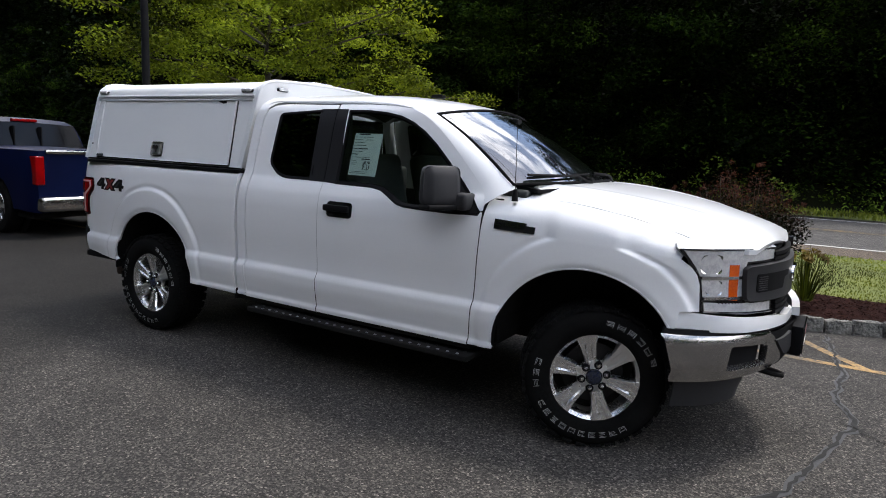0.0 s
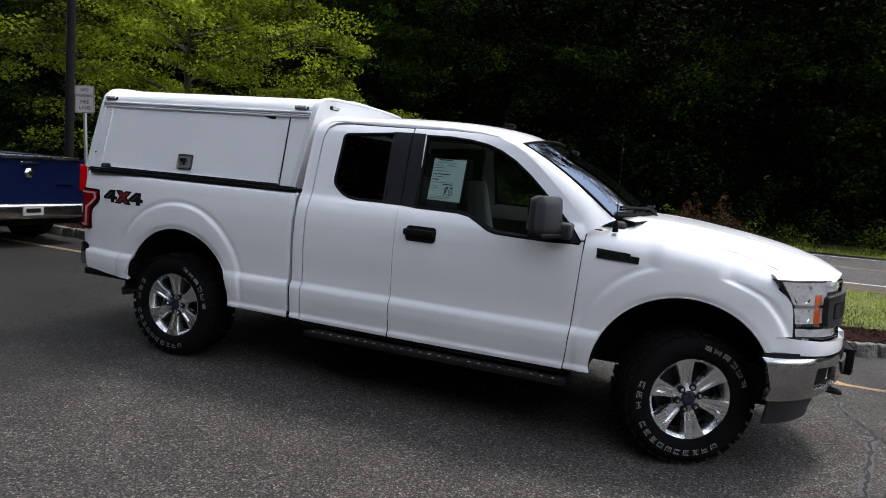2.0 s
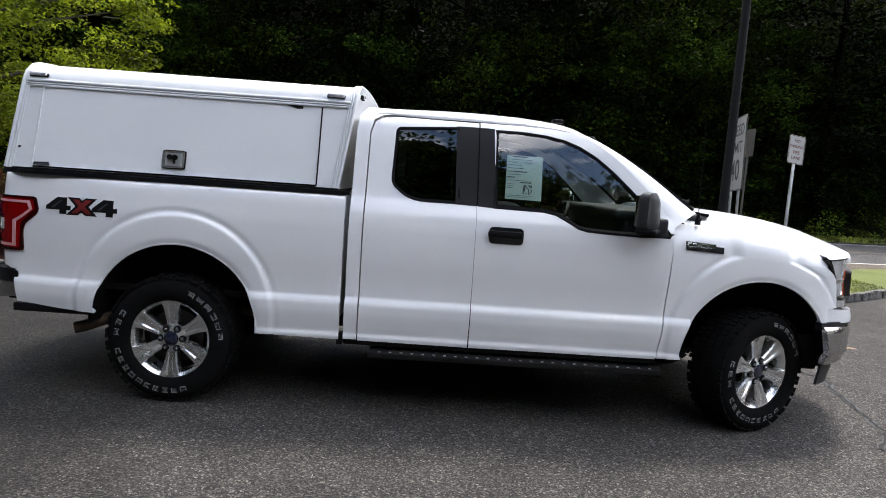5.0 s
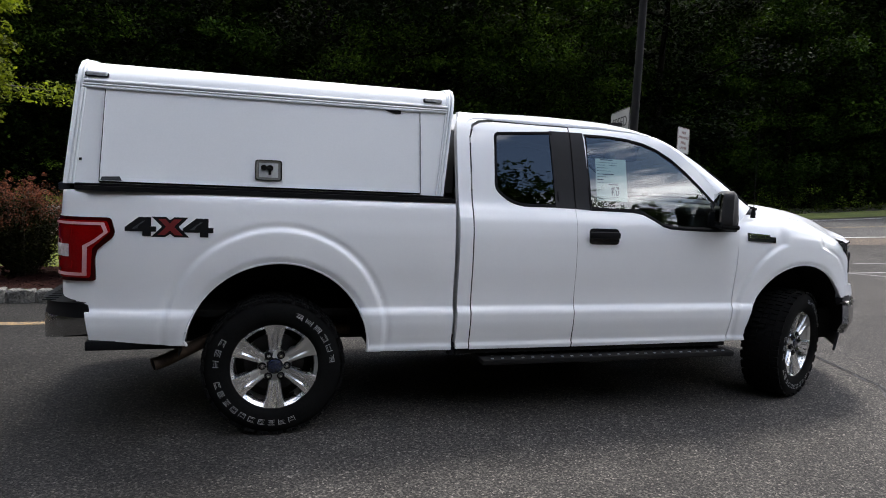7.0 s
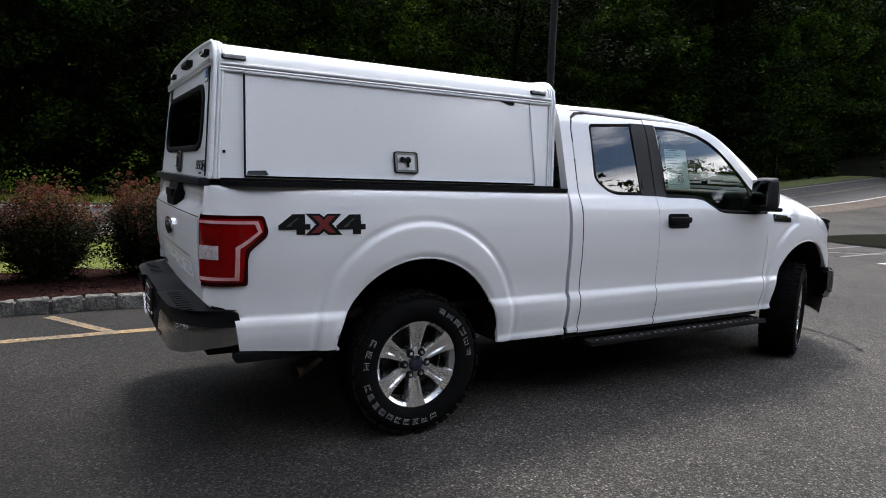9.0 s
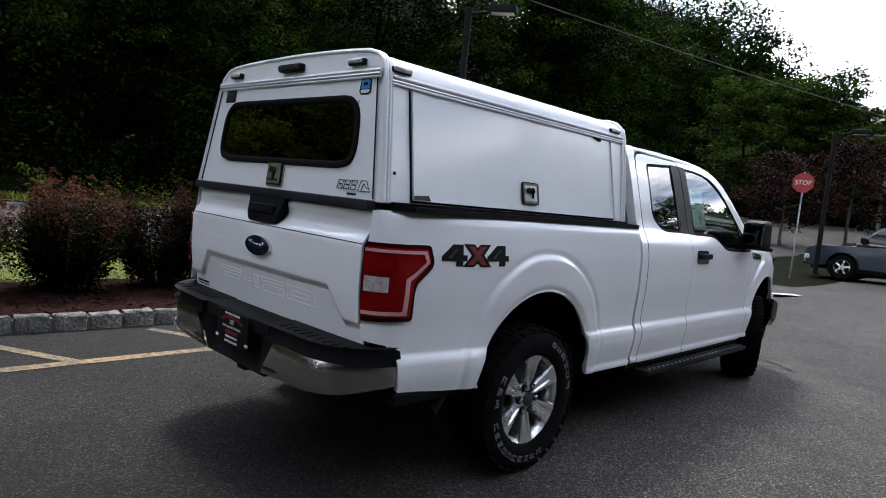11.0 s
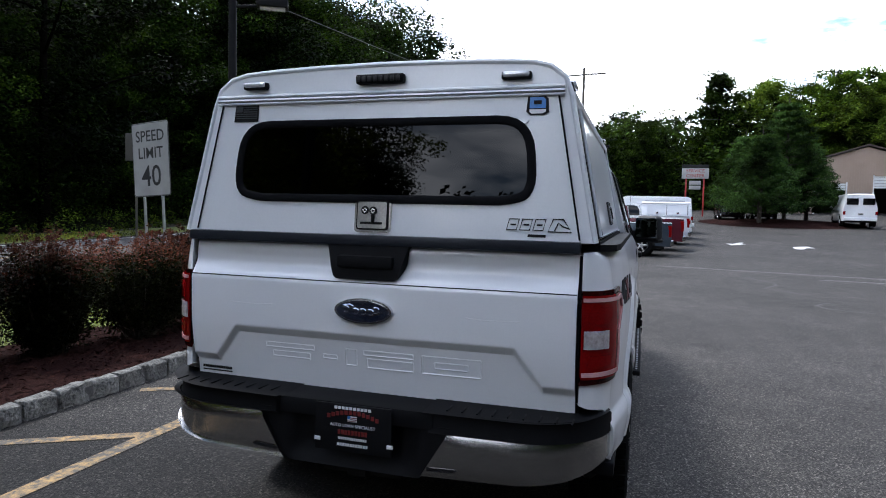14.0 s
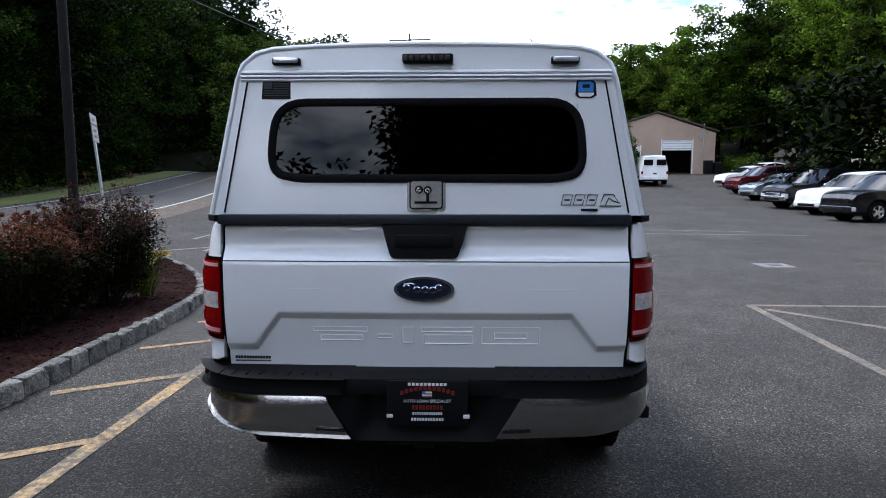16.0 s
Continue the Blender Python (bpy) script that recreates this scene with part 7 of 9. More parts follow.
# stickers
fg = cpart("flag_sticker", sheet_bm([(0.530, 1.790), (0.645, 1.790), (0.640, 1.862), (0.530, 1.862)], 0.05, rear_map(0.0125), 0.001, flip=True), M["decal_black"], back, "dark flag sticker")
sb = bmesh.new()
for k in range(6):
    box_bm(rear_x(1.83) - 0.0150, rear_x(1.83) - 0.0120, 0.536, 0.600 if k > 2 else 0.636, 1.803 + 0.009 * k, 1.807 + 0.009 * k, bm=sb)
box_bm(rear_x(1.83) - 0.0150, rear_x(1.83) - 0.0120, 0.604, 0.636, 1.831, 1.856, bm=sb)
cpart("flag_bars", sb, M["decal_grey"], fg)
ps = cpart("blue_sticker", sheet_bm([(-0.668, 1.800), (-0.650, 1.790), (-0.600, 1.790), (-0.585, 1.803), (-0.590, 1.862), (-0.650, 1.862), (-0.664, 1.850)], 0.05, rear_map(0.0125), 0.001, flip=True), M["decal_black"], back, "black and blue emblem sticker")
cpart("sticker_field", sheet_bm([(-0.655, 1.815), (-0.597, 1.815), (-0.597, 1.855), (-0.645, 1.855), (-0.655, 1.846)], 0.05, rear_map(0.0140), 0.001, flip=True), M["decal_blue"], ps)
cpart("sticker_field", sheet_bm([(-0.640, 1.829), (-0.612, 1.829), (-0.612, 1.843), (-0.640, 1.843)], 0.05, rear_map(0.0155), 0.001, flip=True), M["decal_black"], ps)
cpart("sticker_base", sheet_bm([(-0.656, 1.803), (-0.645, 1.796), (-0.604, 1.796), (-0.597, 1.803), (-0.597, 1.811), (-0.656, 1.811)], 0.05, rear_map(0.0140), 0.001, flip=True), M["decal_white"], ps)
# outlined maker's emblem: a row of plain slanted shapes and a triangle
em = bmesh.new()


def outline(pts, r=0.0022, closed=True):
    tube_bm([(rear_x(z) - 0.0125, y, z) for y, z in pts], r, 5, closed=closed, bm=em)


for k in range(3):
    y0 = -0.532 - 0.048 * k
    outline([(y0, 1.377), (y0 - 0.010, 1.416), (y0 - 0.046, 1.416), (y0 - 0.036, 1.377)])
    outline([(y0 - 0.014, 1.396), (y0 - 0.034, 1.396)], 0.003, False)
outline([(-0.682, 1.373), (-0.700, 1.418), (-0.735, 1.418), (-0.765, 1.373)])
outline([(-0.705, 1.376), (-0.718, 1.405), (-0.735, 1.392), (-0.76, 1.384)], 0.0022, False)
cpart("emblem", em, M["decal_black"], back, "outlined black emblem of plain shapes")
cpart("emblem_bar", sheet_bm([(-0.610, 1.352), (-0.675, 1.352), (-0.675, 1.362), (-0.610, 1.362)], 0.05, rear_map(0.0125), 0.001, flip=True), M["decal_black"], back)
# beacon on the front of the roof
bc = cpart("roof_beacon", box_bm(0.90, 0.99, -0.16, 0.10, 1.991, 2.021, 0.010, 3), M["black_plastic"], None, "low clear beacon with black base")
cpart("lens", box_bm(0.905, 0.985, -0.155, 0.095, 2.001, 2.031, 0.012, 3), M["clear_lens"], bc)
for sg in (-1, 1):
    ml = cpart("marker_lamp", box_bm(1.02, 1.045, sg * 0.52 - 0.05, sg * 0.52 + 0.05, 1.915, 1.942, 0.008, 3), M["black_plastic"], None, "clear marker lamp with black base")
    cpart("lens", box_bm(1.03, 1.052, sg * 0.52 - 0.045, sg * 0.52 + 0.045, 1.920, 1.940, 0.007, 3), M["clear_lens"], ml)

# ---- trees and plants ----
def leaf_arrays(centres, radii, count, size, seed, up=0.35, squash=0.7, aspect=0.5, droop=0.0):
    """Corners and faces of many small rhombic leaves scattered about the centres."""
    rng = np.random.default_rng(seed)
    c = np.repeat(np.asarray(centres, float), count, axis=0)
    r = np.repeat(np.asarray(radii, float), count)
    n = len(c)
    d = rng.normal(size=(n, 3))
    d /= np.linalg.norm(d, axis=1)[:, None]
    rad = r * rng.uniform(0.15, 1.0, n)**0.55
    p = c + d * rad[:, None] * np.array([1, 1, squash])
    p[:, 2] -= droop * rad
    nrm = rng.normal(size=(n, 3))
    nrm[:, 2] = np.abs(nrm[:, 2]) + up * 2
    nrm /= np.linalg.norm(nrm, axis=1)[:, None]
    t = rng.normal(size=(n, 3))
    t -= (t * nrm).sum(1)[:, None] * nrm
    t /= np.linalg.norm(t, axis=1)[:, None]
    b = np.cross(nrm, t)
    s = size * rng.uniform(0.6, 1.25, n)[:, None]
    v = np.stack([p - t * s * 0.5, p + b * s * aspect * 0.5 + nrm * s * 0.06, p + t * s * 0.5, p - b * s * aspect * 0.5 + nrm * s * 0.06], axis=1).reshape(-1, 3)
    return v


def leaf_mesh(name, v, material):
    me = bpy.data.meshes.new(name)
    n = len(v) // 4
    me.vertices.add(len(v))
    me.vertices.foreach_set("co", np.ascontiguousarray(v, dtype=np.float32).ravel())
    me.loops.add(n * 4)
    me.polygons.add(n)
    me.loops.foreach_set("vertex_index", np.arange(n * 4, dtype=np.int32))
    me.polygons.foreach_set("loop_start", np.arange(0, n * 4, 4, dtype=np.int32))
    me.update(calc_edges=True)
    me.validate()
    me.materials.append(material)
    return me


def limbs_bm(h, r, n, seed, spread, low=0.3, lean=0.0, segs=9):
    """A tapered trunk with forking limbs. Returns the mesh and the limbs' ends."""
    rng = random.Random(seed)
    b = bmesh.new()
    top = Vector((lean * h, rng.uniform(-0.05, 0.05) * h, h))
    k = 7
    trunk = [Vector((lean * h * (i / k)**1.3 + rng.uniform(-0.02, 0.02) * h * (i / k), rng.uniform(-0.02, 0.02) * h * (i / k), h * i / k)) for i in range(k + 1)]
    tube_bm([Vector((0, 0, -0.15))] + trunk, [r * 1.35] + [r * (1 - 0.88 * i / k) * (1.15 if i == 0 else 1) for i in range(k + 1)], segs, bm=b)
    ends = [trunk[-1]]
    for j in range(n):
        t = low + (0.97 - low) * (j + rng.uniform(0, 0.8)) / n
        i = min(k - 1, int(t * k))
        p = trunk[i].lerp(trunk[i + 1], t * k - i)
        a = j * 2.4 + rng.uniform(-0.5, 0.5)
        L = spread * (1.15 - 0.75 * abs(t - 0.45)) * rng.uniform(0.75, 1.15)
        q1 = p + Vector((math.cos(a), math.sin(a), 0.35)) * L * 0.5
        q2 = p + Vector((math.cos(a + rng.uniform(-0.3, 0.3)), math.sin(a + rng.uniform(-0.3, 0.3)), 0.32)) * L
        rr = r * (1 - 0.85 * t) * 0.55
        tube_bm([p, q1, q2], [rr, rr * 0.6, rr * 0.2], 6, bm=b)
        ends += [q1, q2]
        for w in (0.55, 0.85):
            s0 = p.lerp(q2, w)
            e = s0 + Vector((math.cos(a + 1.1 * rng.choice((-1, 1))), math.sin(a + 1.1 * rng.choice((-1, 1))), rng.uniform(0.0, 0.4))) * L * 0.4
            tube_bm([s0, e], [rr * 0.35, rr * 0.12], 5, bm=b)
            ends.append(e)
    return b, ends


def make_tree(name, label, category, at, h, r, seed, spread, clump, leaves, size, mat, n=10, low=0.3, group="", extra=0, squash=0.7, turn=0.0, lean=0.0, bark="bark", fill=0.0, droop=0.0):
    t = thing(name, Matrix.Translation(at) @ Matrix.Rotation(turn, 4, "Z"), label, category, group)
    b, ends = limbs_bm(h, r, n, seed, spread, low, lean)
    part("trunk", b, M[bark], t, angle=60)
    rng = random.Random(seed + 7)
    cs = [tuple(e) for e in ends]
    for _ in range(extra):
        a, u = rng.uniform(0, 6.283), rng.uniform(0, 1)**0.5
        zz = rng.uniform(low + fill, 1.0)
        w = spread * (1.05 - 0.8 * abs(zz - 0.5)) * u
        cs.append((lean * h * zz + math.cos(a) * w, math.sin(a) * w, h * zz + rng.uniform(-0.3, 0.3)))
    rad = [clump * rng.uniform(0.6, 1.25) for _ in cs]
    crown = new("crown", leaf_mesh("crown", leaf_arrays(cs, rad, leaves, size, seed + 3, squash=squash, droop=droop), M[mat]))
    crown.parent = t
    return t


random.seed(11)
# ornamental tree behind the planting bed
make_tree("tree", "broad yellow-green ornamental tree behind the planting bed", "tree", (-9.2, 9.0, 0.1), 6.7, 0.15, 21, 4.3, 0.85, 380, 0.12, "leaf_gold", n=20, low=0.26, extra=110, squash=0.36, droop=0.1)

for x, y, h, k in ((-19.0, 25.5, 12.5, 23), (-27.0, 27.0, 13.5, 24), (-13.0, 25.0, 9.5, 25)):
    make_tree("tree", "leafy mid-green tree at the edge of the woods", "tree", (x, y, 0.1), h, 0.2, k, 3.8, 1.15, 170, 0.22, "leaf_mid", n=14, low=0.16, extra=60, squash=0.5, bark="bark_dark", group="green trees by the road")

# woodland across the road: nearest trees as things, the depth behind them as stuff
W = "woodland edge trees"
protos = []
for k, (h, sp, mt, lbl) in enumerate(((13.0, 3.6, "leaf_wood", "tall leafy broadleaf tree at the dark woodland edge"), (15.5, 4.0, "leaf_deep_shade", "tall dark broadleaf tree deep in the woodland edge"),
                                      (11.0, 3.4, "leaf_wood", "leafy broadleaf tree with low limbs at the woodland edge"), (16.5, 3.8, "leaf_wood", "very tall broadleaf tree over the woodland edge"))):
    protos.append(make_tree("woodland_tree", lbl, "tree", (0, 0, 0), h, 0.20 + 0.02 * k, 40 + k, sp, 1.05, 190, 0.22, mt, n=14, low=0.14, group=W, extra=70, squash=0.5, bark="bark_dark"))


def verge_y(x):
    return road_near(x) + ROAD_LINE + 12.0


spots = []
x = -100.0
k = 0
while x < 112:
    spots.append((x, verge_y(x) + random.uniform(2.4, 4.4) + 0.04 * max(0, x - 40)))
    x += random.uniform(3.2, 4.6) * (1.0 if -40 < x < 45 else 1.6)
first = {}
for i, (px, py) in enumerate(spots):
    p = protos[random.choice((0, 1, 1, 2, 3))]
    tall = (max(1.1, math.hypot(px, py) / 38) if px < 60 else 1.6) if px > 0 else 1.15
    m = Matrix.Translation((px, py, rise(px) * 0.6)) @ Matrix.Rotation(random.uniform(0, 6.28), 4, "Z") @ Matrix.Scale(tall * random.uniform(0.85, 1.15), 4)
    if p not in first:
        first[p] = True
        p.matrix_basis = m
    else:
        c = copy_thing(p, m)
        c.matrix_basis = m


def woods(name, label, boxes, n, size, mat, seed, hgt):
    """Many clumps of leaves filling the depth of a wood: one body of foliage."""
    rng = random.Random(seed)
    cs, rd = [], []
    for _ in range(n):
        fx, w0, w1 = rng.choice(boxes)
        cx, cy, cz = fx(rng)
        cs.append((cx, cy, cz + rng.uniform(0.0, 1.0)**0.85 * rng.uniform(w0, w1)))
        rd.append(hgt * rng.uniform(0.7, 1.3))
    ob = new(name, leaf_mesh(name, leaf_arrays(cs, rd, 42, size, seed, squash=0.7), M[mat]))
    return tagged(ob, label, "woodland", "", "stuff")


def front_edge(rng):
    x = rng.uniform(-60, 60)
    return x, verge_y(x) + rng.uniform(0.2, 5.0), rise(x) * 0.6 - 0.2


def end_mass(rng):
    x = rng.uniform(44, 69)
    return x, verge_y(x) + rng.uniform(0.5, 7.0) + 0.04 * max(0, x - 40), rise(x) * 0.6


def behind(rng):
    x = rng.uniform(-75, 110)
    return x, verge_y(x) + rng.uniform(4.0, 11.0), rise(x) * 0.6 - 0.2


def far_back(rng):
    x = rng.uniform(-110, 120)
    return x, verge_y(x) + rng.uniform(10.0, 17.0), rise(x) * 0.6


woods("woodland", "dense dark woodland across the road", [(behind, 2, 9.0), (behind, 6, 21.0), (behind, 16, 22.0)], 4700, 0.36, "leaf_deep_shade", 71, 1.4)
woods("woodland_end", "tall dark trees where the road bends away", [(end_mass, 19, 29.0), (end_mass, 11, 21.0), (end_mass, 3, 12.0)], 6200, 0.46, "leaf_edge_shade", 81, 1.7)


def bend_mass(rng):
    a, d = radians(rng.uniform(21.4, 27.0)), rng.uniform(98, 112)
    x, y = d * math.cos(a) - 3.4, d * math.sin(a) - 0.7
    return x, y, rise(x) * 0.6


woods("woodland_bend", "tall trees beyond the bend of the road", [(bend_mass, 24, 34.0), (bend_mass, 14, 24.0), (bend_mass, 3, 12.0)], 3000, 0.62, "leaf_edge_shade", 87, 2.1)


def bend_end(rng):
    a, d = radians(rng.uniform(18.6, 22.6)), rng.uniform(122, 132)
    x, y = d * math.cos(a) - 3.4, d * math.sin(a) - 0.7
    return x, y, rise(x) * 0.6




def bend_low(rng):
    t = rng.random()
    a, d = radians(15.2 + 3.8 * t), rng.uniform(124, 134)
    x, y = d * math.cos(a) - 3.4, d * math.sin(a) - 0.7
    return x, y, rise(x) * 0.6 - 8.0 * (1 - t)


woods("woodland_far_bend", "tall trees where the road goes out of sight", [(bend_end, 24, 39.0), (bend_end, 12, 28.0), (bend_end, 2, 12.0), (bend_low, 26, 37.0), (bend_low, 8, 26.0)], 4000, 0.72, "leaf_edge_shade", 89, 2.4)
woods("woodland_edge", "dark leafy boughs hanging at the woodland edge", [(front_edge, 3, 12.0), (front_edge, 2, 8.0)], 2200, 0.20, "leaf_edge_shade", 77, 1.1)
# sunlit boughs: their daylight is put into a lighter leaf colour
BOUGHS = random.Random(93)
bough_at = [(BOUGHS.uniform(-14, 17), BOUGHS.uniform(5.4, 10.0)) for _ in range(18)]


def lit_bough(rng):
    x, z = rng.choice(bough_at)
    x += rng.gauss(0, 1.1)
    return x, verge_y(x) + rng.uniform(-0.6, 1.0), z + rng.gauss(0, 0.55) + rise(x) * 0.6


woods("woodland_boughs", "boughs at the woodland edge with daylight put into their lighter green", [(lit_bough, 0, 0.6)], 300, 0.17, "leaf_mid", 95, 0.6)
woods("woodland_depth", "dark depth of the woodland", [(far_back, 8, 24.0)], 2300, 0.6, "leaf_deep_shade", 72, 2.2)


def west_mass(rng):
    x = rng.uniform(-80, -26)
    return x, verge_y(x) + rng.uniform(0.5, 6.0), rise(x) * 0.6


woods("woodland_west", "tall dark trees down the road", [(west_mass, 4, 22.0), (west_mass, 10, 24.0), (west_mass, 20, 37.0)], 3800, 0.5, "leaf_deep_shade", 83, 2.0)


def backdrop_sheet():
    """A made-up dark slope that rises behind the first trees, for the wood's shade."""
    b = bmesh.new()
    rows = []
    for x in np.arange(-140, 130, 6.0):
        rows.append([b.verts.new((x, verge_y(x) + d, rise(x) * 0.6 + h + 0.8 * noise.noise((x * 0.13, d, 5.0)))) for d, h in ((-0.5, -0.3), (4.0, 0.4), (7.0, 3.0), (10.0, 8.0), (13.0, 14.0), (17.0, 20.0), (40.0, 23.0))])
    for A, B in zip(rows, rows[1:]):
        for j in range(6):
            b.faces.new((A[j], B[j], B[j + 1], A[j + 1]))
    return b


# added backdrop, dark as the shade inside the wood
setting("wooded_bank", backdrop_sheet(), M["dirt_in_shade"], "dark backdrop standing in for the shaded depth of the wood", "bank")


def edge_low(rng):
    x = rng.uniform(-48, 110)
    return x, verge_y(x) - 0.6 + rng.uniform(0.0, 2.4), rise(x) * 0.6 - 0.1


woods("undergrowth", "low green undergrowth along the woodland edge", [(edge_low, 0.2, 1.7)], 620, 0.15, "leaf_lime", 73, 0.5)

# wooded hillside beyond the lot, and trees closing the place behind the camera
def hill_z(x, y):
    return rise(x) + max(0.0, (-y - 26) * 0.22) + max(0.0, (x - 66) * 0.10)


H = "hillside trees"
hp = []
for k, (h, sp, mt, lbl) in enumerate(((14.0, 4.2, "leaf_hill", "tall green broadleaf tree on the hillside"), (12.0, 3.8, "leaf_lime", "fresh green broadleaf tree on the hillside"), (16.0, 4.2, "leaf_mid", "tall dark green tree on the hillside"))):
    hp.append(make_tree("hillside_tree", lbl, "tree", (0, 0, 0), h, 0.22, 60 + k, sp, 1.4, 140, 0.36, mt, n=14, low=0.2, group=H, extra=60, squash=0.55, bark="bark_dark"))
hs = []
for _ in range(26):
    hs.append((random.uniform(24, 112), random.uniform(-66, -31)))
for _ in range(16):
    hs.append((random.uniform(72, 120), random.uniform(-34, 24)))
for k in range(16):
    b, d = radians(-11 - 1.75 * k), random.uniform(76, 84)
    hs.append((d * math.cos(b) - 3.4, d * math.sin(b)))
for px, py in ((70, 3), (74, -2), (66, 9), (78, 10), (84, 2), (62, 14), (70, 18), (90, 12), (60, 20), (80, 20), (73, -9), (79, -14), (66, -1), (68, 6), (72, 12), (64, 16), (76, 5)):
    hs.append((px, py))
done = set()
for px, py in hs:
    p = hp[random.choice((0, 0, 1, 2)) if py < -9 else 2]
    far = math.hypot(px, py)
    sc = random.uniform(0.75, 1.1) * (0.72 + 0.28 * step01(-12, -24, py) if far > 60 and py < -8 else 1.0) * (1.0 + 0.55 * step01(-16, -38, py) if far > 60 else 1.0) * (0.60 if -8 < py < 12 and px > 60 else 0.80) * (0.7 if px > 88 else 1.0)
    m = Matrix.Translation((px, py, hill_z(px, py) - 0.2)) @ Matrix.Rotation(random.uniform(0, 6.28), 4, "Z") @ Matrix.Scale(sc, 4)
    if p not in done:
        done.add(p)
        p.matrix_basis = m
    else:
        copy_thing(p, m).matrix_basis = m


for a, d, sc in ((-10.4, 86, 0.80), (-12.0, 83, 0.88), (-13.6, 86, 0.95), (-15.2, 84, 0.80)):
    px, py = d * math.cos(radians(a)) - 3.4, d * math.sin(radians(a)) - 1.0
    m = Matrix.Translation((px, py, hill_z(px, py) - 0.2)) @ Matrix.Rotation(a, 4, "Z") @ Matrix.Scale(sc, 4)
    copy_thing(hp[0], m).matrix_basis = m


def hill_box(rng):
    x, y = rng.uniform(20, 120), rng.uniform(-75, -33)
    return x, y, hill_z(x, y) - 0.5


woods("hillside_foliage", "thick green foliage of the hillside", [(hill_box, 2, 11.5), (hill_box, 3, 11.0), (hill_box, 1, 6.0)], 3200, 0.55, "leaf_hill", 75, 2.0)


def far_mass(rng):
    x, y = rng.uniform(64, 92), rng.uniform(-13, 27)
    return x, y, hill_z(x, y) - 0.3


woods("far_foliage", "dense green foliage beyond the parked trucks", [(far_mass, 1, 7.5), (far_mass, 4, 10.5)], 3200, 0.50, "leaf_mid", 79, 1.6)


def bush_line(rng):
    x = rng.uniform(45, 66)
    y = -25.6 - 0.22 * (66 - x) + rng.uniform(-3.0, 0.4) - (2.2 if x < 56 else 0)
    return x, y, hill_z(x, y) - 0.2


woods("hillside_bushes", "green bushes at the foot of the slope", [(bush_line, 0.2, 1.7)], 330, 0.22, "leaf_hill", 80, 0.7)


def rear_height(a):
    """Height of the rear trees and their added backing: high to the south-west, falling off to the south-east."""
    return 9.0 + 20.0 * step01(172, 182, a) - 8.0 * step01(270, 296, a) - 10.0 * step01(290, 316, a)


def back_side(rng):
    a = rng.uniform(174.5, 319)
    d = rng.uniform(29, 38)
    return d * math.cos(radians(a)), d * math.sin(radians(a)), rng.uniform(0.0, 0.80) * rear_height(a)


# unseen slope added behind the rear trees to keep reflections dark
rb_bm = bmesh.new()
rrow = [[rb_bm.verts.new((r * math.cos(radians(a)), r * math.sin(radians(a)), z)) for r, z in ((30, -0.2), (34, 5.0), (38, h), (60, h + 3))] for a, h in [(176 + 6 * k, rear_height(176 + 6 * k) + 1.2 * math.sin(k * 1.7)) for k in range(25)]]
for A, B in zip(rrow, rrow[1:]):
    for j in range(3):
        rb_bm.faces.new((A[j], A[j + 1], B[j + 1], B[j]))
setting("rear_bank", rb_bm, M["dirt_in_shade"], "unseen dark backing behind the rear trees", "bank")
woods("rear_woodland", "dark trees closing the lot behind", [(back_side, 0, 4)], 7000, 0.52, "leaf_wood", 76, 1.8)


def back_low(rng):
    a, d = radians(rng.choice((rng.uniform(164, 176), rng.uniform(306, 330)))), rng.uniform(34, 42)
    return d * math.cos(a), d * math.sin(a), 0.0


woods("rear_tree_line", "low tree line beyond the lot", [(back_low, 1, 8.5)], 700, 0.6, "leaf_deep_shade", 78, 1.8)


def hill_sheet():
    b = bmesh.new()
    g = [[b.verts.new((x, y, hill_z(x, y) - 0.06)) for y in np.linspace(-140, 40, 37)] for x in np.linspace(16, 240, 45)]
    for i in range(44):
        for j in range(36):
            b.faces.new((g[i][j], g[i + 1][j], g[i + 1][j + 1], g[i][j + 1]))
    return b


setting("hillside", hill_sheet(), M["dirt_in_shade"], "dark wooded slope beyond the lot", "hillside")


# pines on their island by the far building
def make_pine(at, h, seed, group):
    t = thing("pine_tree", at, "soft dark green pine on a mulch island", "pine tree", group)
    b = bmesh.new()
    tube_bm([(0, 0, -0.2), (0, 0, h * 0.5), (0.05, 0, h)], [0.16, 0.11, 0.02], 8, bm=b)
    rng = random.Random(seed)
    cs, rd = [], []
    for lv in range(13):
        z = h * (0.13 + 0.83 * lv / 13)
        R = (h * 0.34) * (1 - (lv / 13.5)**1.25) + 0.15
        for j in range(7):
            a = j * 0.9 + lv * 0.55 + rng.uniform(-0.25, 0.25)
            e = Vector((math.cos(a) * R, math.sin(a) * R, z + R * 0.12))
            tube_bm([(0, 0, z), e], [0.03, 0.01], 5, bm=b)
            for w in (0.45, 0.75, 1.0):
                p = Vector((0, 0, z)).lerp(e, w)
                cs.append(tuple(p))
                rd.append(0.28 + 0.30 * w * min(1, R / 2))
    part("trunk", b, M["bark"], t, angle=60)
    cr = new("crown", leaf_mesh("crown", leaf_arrays(cs, rd, 75, 0.34, seed, squash=0.5, aspect=0.16, up=0.1), M["needle"]))
    cr.parent = t
    return t


